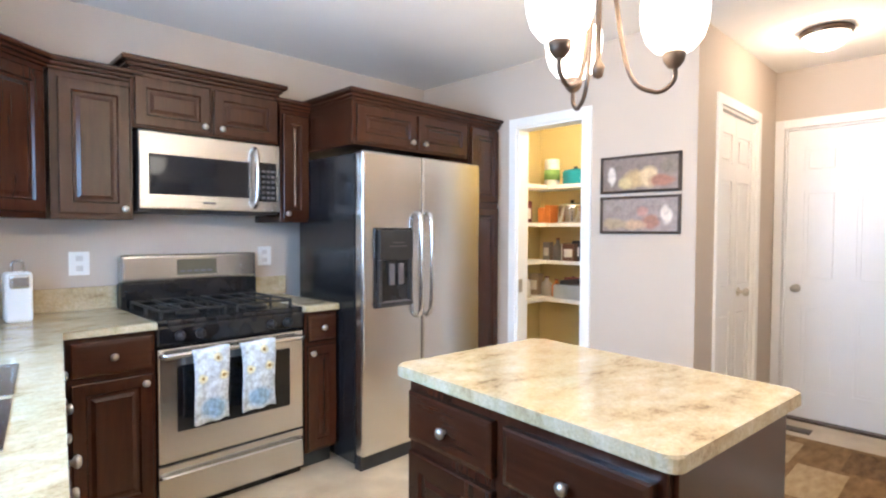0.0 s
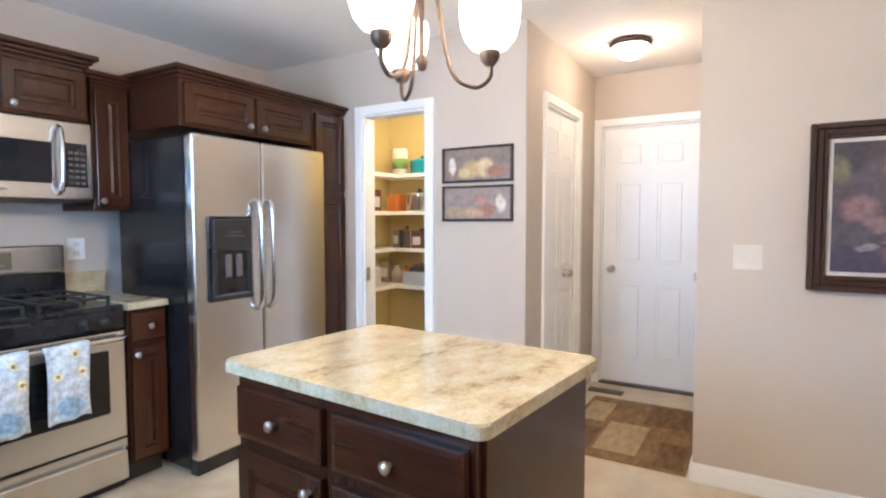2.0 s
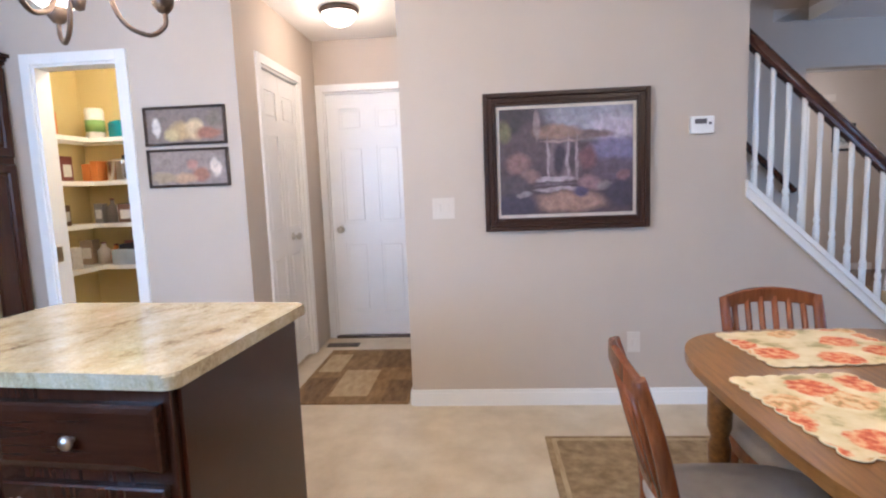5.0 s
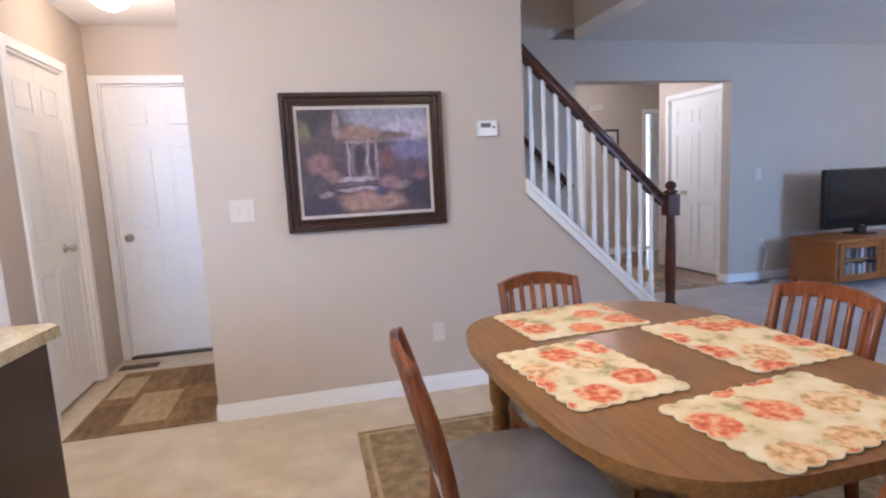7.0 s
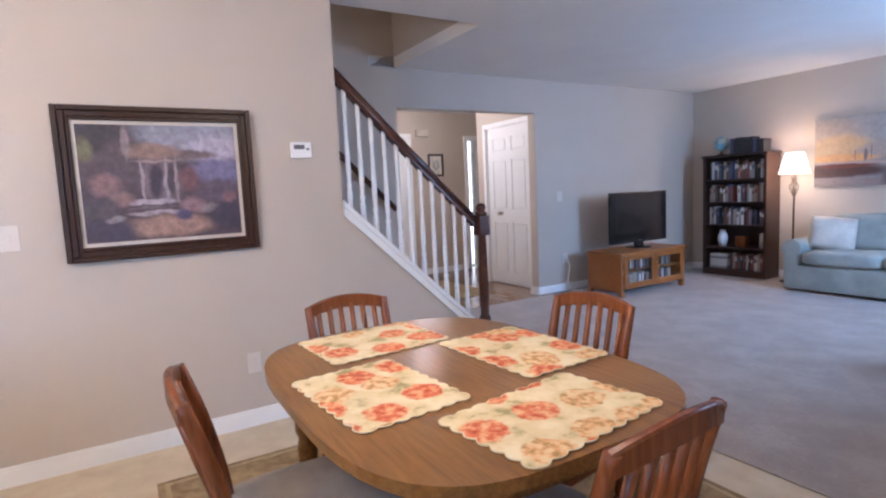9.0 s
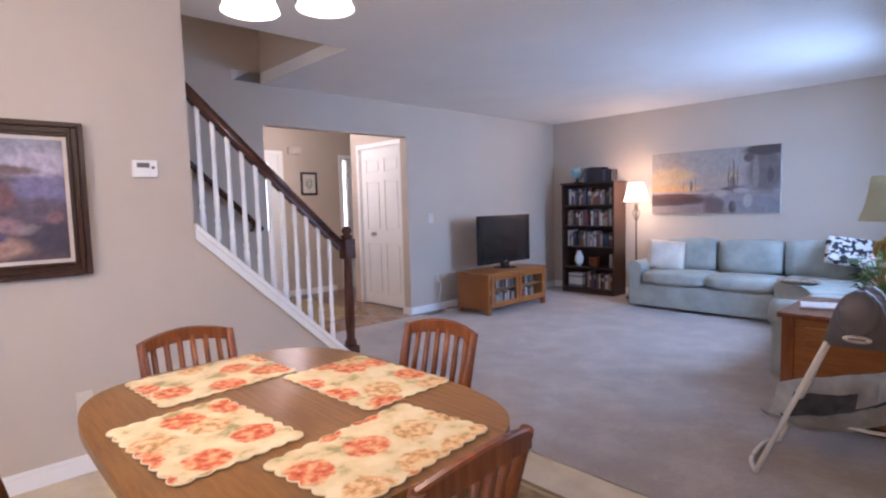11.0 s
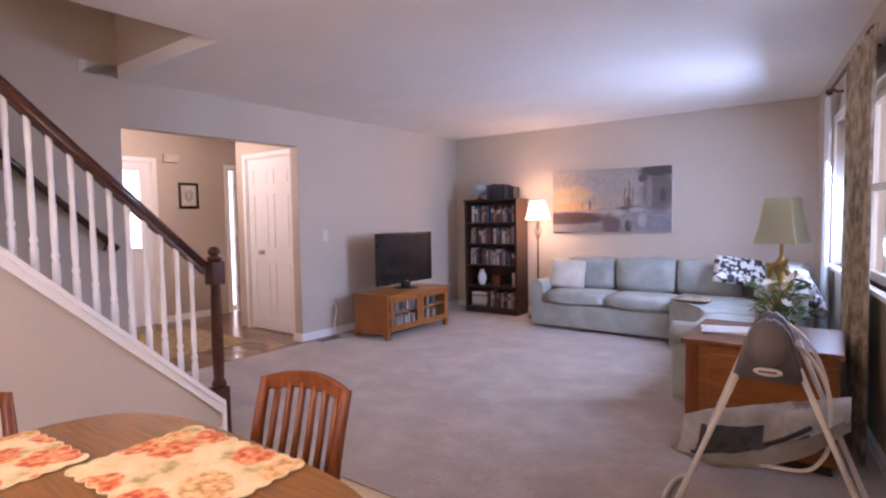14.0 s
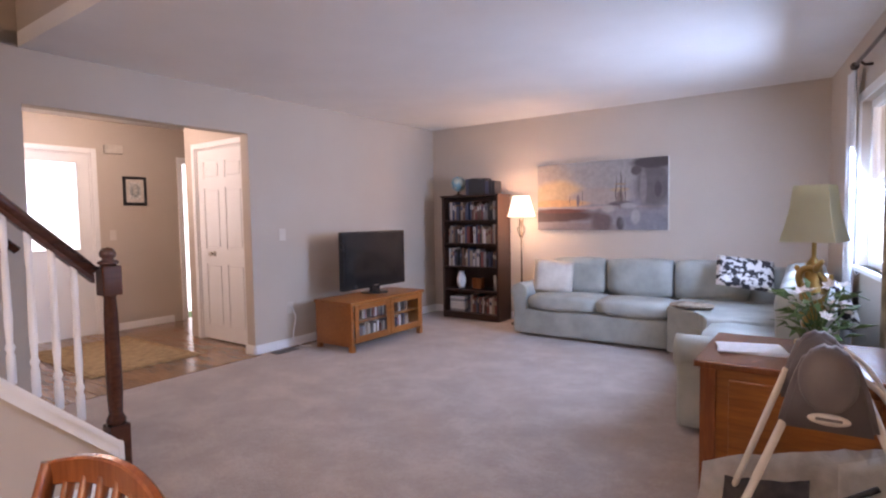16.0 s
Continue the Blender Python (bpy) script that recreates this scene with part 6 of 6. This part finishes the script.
plate("wall_outlet", pose(4.68, -5.02, 0.40, 0, 0, -90), 0.072, 0.115, "white outlet beside the TV stand", 1, "outlet")
plate("light_switch", pose(4.68, -4.95, 1.14, 0, 0, -90), 0.075, 0.118, "white light switch by the foyer opening", 1)
v2 = thing("carpet_vent", pose(4.56, -4.85, 0.006), "dark floor vent in the carpet", "floor vent")
part("grille", boxed(-0.05, -0.13, 0, 0.05, 0.13, 0.006, 0.002), BRONZE, v2)

# foyer things
framed("foyer_picture", pose(7.10, -4.69, 1.665, 0, 0, -90), 0.27, 0.34, 0.032, 0.02, BLACKMAT, painted("small_print", (0.08, 0.12), (0.62, 0.60, 0.56), [(0.0, 0.0, 0.8, 0.7, 0.30, 0.32, 0.30), (0.0, 0.1, 0.35, 0.5, 0.52, 0.50, 0.45)], 0.01, 60), "small print in a black frame with a white mat", 0.035)
dc = thing("door_chime", pose(7.10, -4.46, 2.14, 0, 0, -90), "beige door chime box high on the wall", "door chime")
part("chime_cover", boxed(-0.10, -0.05, -0.05, 0.10, 0.0, 0.05, 0.008), CREAM, dc)
plate("light_switch", pose(7.10, -4.42, 1.14, 0, 0, -90), 0.075, 0.118, "white light switch by the front door", 1)
rug("foyer_rug", pose(5.9, -3.85, 0.008), 1.5, 0.95, RUG2, RUG, "tan rug with a woven border on the foyer floor")

# window corner: wooden cabinet, lamp, flowers
side = thing("oak_cabinet", pose(0.03, -4.12, 0.006), "honey-brown wooden cabinet beside the sofa", "cabinet")
part("top", boxed(-0.02, -0.66, 0.592, 0.72, 0.02, 0.622, 0.006), CHAIRWOOD, side, "polished darker top")
part("body", boxed(0.0, -0.64, 0.05, 0.69, 0.0, 0.592, 0.004), HONEY, side)
part("plinth", boxed(0.02, -0.58, 0.0, 0.67, -0.02, 0.05), DARKWOOD, side)
part("corner_post", boxed(0.63, -0.003, 0.0, 0.695, 0.012, 0.592, 0.004), CHAIRWOOD, side)
part("panel", boxed(0.06, -0.001, 0.10, 0.58, 0.010, 0.55, 0.006), HONEY, side)
mg = thing("magazine", pose(0.56, -4.42, 0.629, 0, 0, 12), "stack of white papers on the cabinet", "papers")
for i in range(3):
    part("sheet", boxed(-0.14, -0.10, i * 0.004, 0.14, 0.10, i * 0.004 + 0.0035), PAPER, mg, "", pose(0, 0, 0, 0, 0, i * 4 - 4))
tl = thing("table_lamp", pose(0.325, -4.68, 0.629), "table lamp with a pale shade and brass figure base", "table lamp")
part("base", lathe(bmesh.new(), [(0.0, 0.0), (0.075, 0.0), (0.075, 0.015), (0.045, 0.03), (0.03, 0.06), (0.05, 0.10), (0.038, 0.15), (0.055, 0.20), (0.06, 0.26), (0.03, 0.31), (0.042, 0.35), (0.03, 0.40), (0.01, 0.43), (0.01, 0.76), (0.0, 0.76)], steps=22), BRASS, tl)
part("leaf_ornament", tube(bmesh.new(), curve_points([(0.02, 0.02, 0.24), (0.05, 0.02, 0.29), (0.055, 0.03, 0.35), (0.02, 0.035, 0.38), (-0.03, 0.02, 0.34), (-0.055, 0.01, 0.27)], 6), 0.016, 8), BRASS, tl)
for k in range(7):
    a, z = k * 2.4, 0.14 + k * 0.038
    c, sn = math.cos(a), math.sin(a)
    part("leaf_ornament", tube(bmesh.new(), curve_points([(0.03 * c, 0.03 * sn, z), (0.065 * c, 0.065 * sn, z + 0.02), (0.075 * c - 0.02 * sn, 0.075 * sn + 0.02 * c, z + 0.055)], 4), [0.016] * 4 + [0.012] * 4 + [0.003], 7), BRASS, tl)
LAMPSHADE = mixed("pale_lampshade", (0.42, 0.38, 0.25), (0.49, 0.45, 0.31), 6, 0.8, 0, 0.3, 300)
ln_ = LAMPSHADE.node_tree
tb = ln_.nodes.new("ShaderNodeBsdfTranslucent")
tb.inputs[0].default_value = (0.74, 0.68, 0.48, 1)
ms = ln_.nodes.new("ShaderNodeMixShader")
ms.inputs[0].default_value = 0.58
ln_.links.new(ln_.nodes["Principled BSDF"].outputs[0], ms.inputs[1])
ln_.links.new(tb.outputs[0], ms.inputs[2])
ln_.links.new(ms.outputs[0], ln_.nodes["Material Output"].inputs[0])
bm = bmesh.new()
prof = [(0.165, 0.505), (0.138, 0.58), (0.117, 0.67), (0.101, 0.775)]
rings = []
for r, z in prof + [(r - 0.004, z) for r, z in prof[::-1]]:
    rings.append([bm.verts.new((r * math.cos(radians(90 * i + 30)), r * math.sin(radians(90 * i + 30)), z)) for i in range(4)])
for a, b in zip(rings, rings[1:] + rings[:1]):
    for i in range(4):
        j = (i + 1) % 4
        bm.faces.new((a[i], a[j], b[j], b[i]))
part("shade", bm, LAMPSHADE, tl, "flared four-sided pale yellow shade")
fp = thing("flower_arrangement", pose(0.30, -4.42, 0.629), "white silk flowers and green leaves in a pot", "flowers")
part("pot", lathe(bmesh.new(), [(0.0, 0.0), (0.05, 0.0), (0.075, 0.10), (0.08, 0.12), (0.07, 0.12), (0.0, 0.11)], steps=20), BRONZE, fp)
rnd = random.Random(21)
for i in range(70):
    a, r, z = rnd.uniform(0, 2 * math.pi), rnd.uniform(0.03, 0.20), rnd.uniform(0.10, 0.30)
    bm = bmesh.new()
    ln, wd = rnd.uniform(0.05, 0.10), rnd.uniform(0.012, 0.022)
    pts = [(0, 0, 0), (ln * 0.4, wd, 0.012), (ln, 0, -0.01), (ln * 0.4, -wd, 0.012)]
    vs = [bm.verts.new(p) for p in pts]
    vd = [bm.verts.new((p[0], p[1], p[2] - 0.002)) for p in pts]
    bm.faces.new(vs)
    bm.faces.new(vd[::-1])
    for k in range(4):
        bm.faces.new((vs[k], vd[k], vd[(k + 1) % 4], vs[(k + 1) % 4]))
    part("leaf", bm, LEAF, fp, "", pose(r * math.cos(a) * 0.7, r * math.sin(a) * 0.7, z, rnd.uniform(-30, 30), rnd.uniform(-50, 20), math.degrees(a)))
for i in range(13):
    a, r, z = rnd.uniform(0, 2 * math.pi), rnd.uniform(0.02, 0.17), rnd.uniform(0.18, 0.33)
    part("stem", tube(bmesh.new(), [(0, 0, 0.08), (r * math.cos(a) * 0.5, r * math.sin(a) * 0.5, z * 0.7), (r * math.cos(a), r * math.sin(a), z)], 0.003, 5), LEAF, fp)
    bm = bmesh.new()
    for k in range(6):
        b = k * math.pi / 3
        vs = [bm.verts.new(p) for p in ((0, 0, 0), (0.022 * math.cos(b - 0.5), 0.022 * math.sin(b - 0.5), 0.012), (0.036 * math.cos(b), 0.036 * math.sin(b), 0.016), (0.022 * math.cos(b + 0.5), 0.022 * math.sin(b + 0.5), 0.012))]
        bm.faces.new(vs)
    part("flower", bm, PETAL, fp, "white silk flower", pose(r * math.cos(a), r * math.sin(a), z, rnd.uniform(-40, 40), rnd.uniform(-40, 40), 0))

# curtains
def curtain(m, w, h, folds, amp, mat, label, seed):
    ob = thing("curtain", m, label, "curtain")
    rnd = random.Random(seed)
    bm = bmesh.new()
    n, k = folds * 10, 14
    ph = [rnd.uniform(-0.5, 0.5) for _ in range(folds + 2)]
    lay = []
    for s in (0.0, 0.006):
        g = []
        for i in range(n + 1):
            u = i / n
            a = amp * (0.7 + 0.3 * math.sin(u * 9 + seed))
            g.append([bm.verts.new((w * (u - 0.5) * (1 - 0.12 * math.sin(math.pi * j / k)), a * math.sin(u * folds * 2 * math.pi + ph[int(u * folds)] * 0.4) * (0.6 + 0.4 * j / k) + s, h * (1 - j / k))) for j in range(k + 1)])
        lay.append(g)
    for li, g in enumerate(lay):
        for i in range(n):
            for j in range(k):
                q = [g[i][j], g[i][j + 1], g[i + 1][j + 1], g[i + 1][j]]
                f = bm.faces.new(q if li == 0 else q[::-1])
                f.smooth = True
    part("cloth", bm, mat, ob)
    return ob


LEAFY = mixed("leaf_print_curtain", (0.22, 0.18, 0.12), (0.47, 0.40, 0.30), 15, 0.9, 0, 0.5, 300, (1, 1, 0.7), 4, 0.10)
SHEER = mixed("sheer_curtain", (0.55, 0.58, 0.60), (0.68, 0.70, 0.72), 9, 0.9, 0, 0.2, 200)
rodthing = thing("curtain_rod", on_wall(*WL, 3.92, 2.24), "dark curtain rod with leaf finials", "curtain rod")
rd = bmesh.new()
tube(rd, [(-1.60, -0.07, 0), (-0.15, -0.07, 0)], 0.012, 10)
part("rod", rd, BRONZE, rodthing)
for x in (-1.62, -0.13):
    fin = bmesh.new()
    tube(fin, [(x, -0.07, 0), (x + (0.03 if x > -1 else -0.03), -0.07, 0), (x + (0.07 if x > -1 else -0.07), -0.07, 0.01), (x + (0.10 if x > -1 else -0.10), -0.07, 0.03)], [0.012, 0.028, 0.02, 0.003], 10)
    part("finial", fin, BRONZE, rodthing)
for x in (-1.5, -0.25):
    part("bracket", tube(bmesh.new(), [(x, 0.0, -0.03), (x, -0.04, -0.03), (x, -0.07, 0.0)], 0.009, 8), BRONZE, rodthing)
curtain(on_wall(*WL, 4.22, 0.02) @ pose(0, -0.085, 0), 0.90, 2.21, 9, 0.032, LEAFY, "long leaf-print curtain beside the window", 3)
curtain(on_wall(*WL, 5.72, 0.02) @ pose(0, -0.06, 0), 0.22, 2.21, 4, 0.022, SHEER, "long pale sheer curtain at the far window side", 6)

# baby swing
sw = thing("baby_swing", pose(0, 0, 0.006), "grey baby swing on white tubular legs", "baby swing")
LINER = mixed("dark_swing_liner", (0.055, 0.052, 0.056), (0.13, 0.12, 0.12), 14, 0.9, 0, 0.6, 200)


def bar(name, points, r=0.0115, smooth=True):
    part(name, tube(bmesh.new(), curve_points(points, 8) if smooth else points, r, 10), TUBE, sw)


bar("leg", [(0.355, -3.44, 0.68), (0.60, -3.28, 0.014)], smooth=False)
bar("leg", [(0.155, -3.44, 0.69), (-0.10, -3.56, 0.014)], smooth=False)
bar("leg", [(0.385, -3.84, 0.70), (0.62, -3.74, 0.014)], smooth=False)
bar("leg", [(0.185, -3.86, 0.72), (-0.085, -3.90, 0.014)], smooth=False)
bar("foot_bar", [(0.60, -3.28, 0.013), (0.655, -3.40, 0.013), (0.665, -3.62, 0.013), (0.62, -3.74, 0.013)])
bar("foot_bar", [(-0.10, -3.56, 0.013), (-0.145, -3.64, 0.013), (-0.135, -3.82, 0.013), (-0.085, -3.90, 0.013)])
HOUSING = [(0.137, 0.632), (0.388, 0.628), (0.352, 0.77), (0.322, 0.85), (0.258, 0.888), (0.198, 0.845), (0.165, 0.76)]
for y0, y1, dz, dx in ((-3.495, -3.405, 0.0, 0.0), (-3.905, -3.815, -0.035, 0.03)):
    hub = bmesh.new()
    back = [hub.verts.new((x + dx, y0, z + dz)) for x, z in HOUSING]
    front = [hub.verts.new((x + dx, y1, z + dz)) for x, z in HOUSING]
    hub.faces.new(back)
    hub.faces.new(front[::-1])
    for i in range(len(HOUSING)):
        j = (i + 1) % len(HOUSING)
        hub.faces.new((back[j], back[i], front[i], front[j]))
    bmesh.ops.recalc_face_normals(hub, faces=hub.faces)
    bmesh.ops.bevel(hub, geom=hub.edges[:], offset=0.016, segments=3, affect="EDGES")
    for f in hub.faces:
        f.smooth = True
    part("motor_housing", hub, GREYPLASTIC, sw, "grey plastic motor housing")
pod = bmesh.new()
bmesh.ops.create_uvsphere(pod, u_segments=24, v_segments=16, radius=0.09)
for f in pod.faces:
    f.smooth = True
part("motor_pod", pod, GREYPLASTIC, sw, "rounded grey hub cover", pose(0.262, -3.412, 0.785, 12, 0, 0) @ Matrix.Diagonal((0.82, 0.42, 1.05, 1)))
badge = part("name_plate", lathe(bmesh.new(), [(0.0, 0.0), (0.052, 0.0), (0.052, 0.003), (0.0, 0.004)], steps=24), PAPER, sw, "white oval maker's plate", pose(0.258, -3.404, 0.672, -90, 0, 0) @ Matrix.Diagonal((1, 0.34, 1, 1)))
part("plate_print", boxed(-0.032, -0.014, 0.0035, 0.032, 0.014, 0.0050, 0.001, 1), GREYPLASTIC, badge)
bar("swing_arm", [(0.21, -3.47, 0.80), (0.13, -3.55, 0.725), (0.062, -3.60, 0.57), (0.054, -3.60, 0.38), (0.08, -3.60, 0.28), (0.15, -3.58, 0.225), (0.335, -3.55, 0.225)], 0.0085)
bar("swing_arm", [(0.22, -3.82, 0.80), (0.14, -3.80, 0.725), (0.075, -3.78, 0.57), (0.06, -3.78, 0.38), (0.09, -3.78, 0.28), (0.16, -3.78, 0.235), (0.34, -3.80, 0.235)], 0.0085)


def cradle(u0, u1, w0, lift, thick, seed):
    """A stretch of the hanging seat: u runs from the foot end to the head end, w across."""
    bm = bmesh.new()
    n, k = 18, 14
    gr = []
    for i in range(n + 1):
        u = u0 + (u1 - u0) * i / n
        row = []
        for j in range(k + 1):
            w_ = (j / k * 2 - 1) * w0
            low = 0.115 + 0.07 * (1 - u) ** 4 + 0.30 * u ** 2.4
            z = low + (0.30 + 0.21 * u - low) * abs(w_) ** 2.2 * (1.0 if w_ < 0 else 0.42 + 0.3 * u) + lift
            crease = 0.014 * noise.noise((u * 7 + seed, w_ * 3.5, 1.7)) + 0.008 * noise.noise((u * 17, w_ * 9 + seed, 0.3))
            row.append(bm.verts.new((0.655 - 0.67 * u, -3.655 + 0.185 * w_ * (1 - 0.25 * (2 * u - 1) ** 4), z + crease)))
        gr.append(row)
    for i in range(n):
        for j in range(k):
            f = bm.faces.new((gr[i][j], gr[i + 1][j], gr[i + 1][j + 1], gr[i][j + 1]))
            f.smooth = True
    bmesh.ops.solidify(bm, geom=bm.faces[:], thickness=thick)
    return bm


part("padded_seat", cradle(0.0, 1.0, 1.0, 0.0, 0.035, 0.0), GREYCLOTH, sw, "pale grey padded cradle seat")
part("seat_liner", cradle(0.12, 0.52, 0.72, 0.03, 0.012, 2.0), LINER, sw, "dark grey seat liner")
part("head_pad", cradle(0.64, 0.97, 0.80, 0.04, 0.03, 5.0), GREYCLOTH, sw, "pale quilted head pad")
part("harness", boxed(0.27, -3.70, 0.235, 0.36, -3.60, 0.262, 0.01), BLACKMAT, sw)
for y in (-3.71, -3.59):
    part("strap", tube(bmesh.new(), curve_points([(0.30, y, 0.255), (0.22, y, 0.30), (0.12, y, 0.375)], 5), 0.010, 6), BLACKMAT, sw)

# foyer floor boards
PLANK = [mesh_of(boxed(0.001, 0.001, 0.0, w - 0.001, 0.119, 0.006, 0.0015, 1), "plank", OAKFLOOR) for w in (0.9, 1.2)]
FOYER = bpy.data.objects["floor_foyer"]
rnd = random.Random(31)
for row in range(28):
    x, y = 4.63 - rnd.uniform(0.0, 0.8), -5.98 + row * 0.12
    while x < 7.1:
        k = rnd.randrange(2)
        w = (0.9, 1.2)[k]
        if x >= 4.62 and x + w <= 7.19:
            board = new("plank", PLANK[k])
        else:
            a, b = max(x, 4.63), min(x + w, 7.19)
            board = new("plank", mesh_of(boxed(a - x + 0.001, 0.001, 0.0, b - x - 0.001, 0.119, 0.006, 0.0015, 1), "plank", OAKFLOOR))
        board.parent = FOYER
        board.matrix_basis = pose(x, y, 0.002)
        x += w
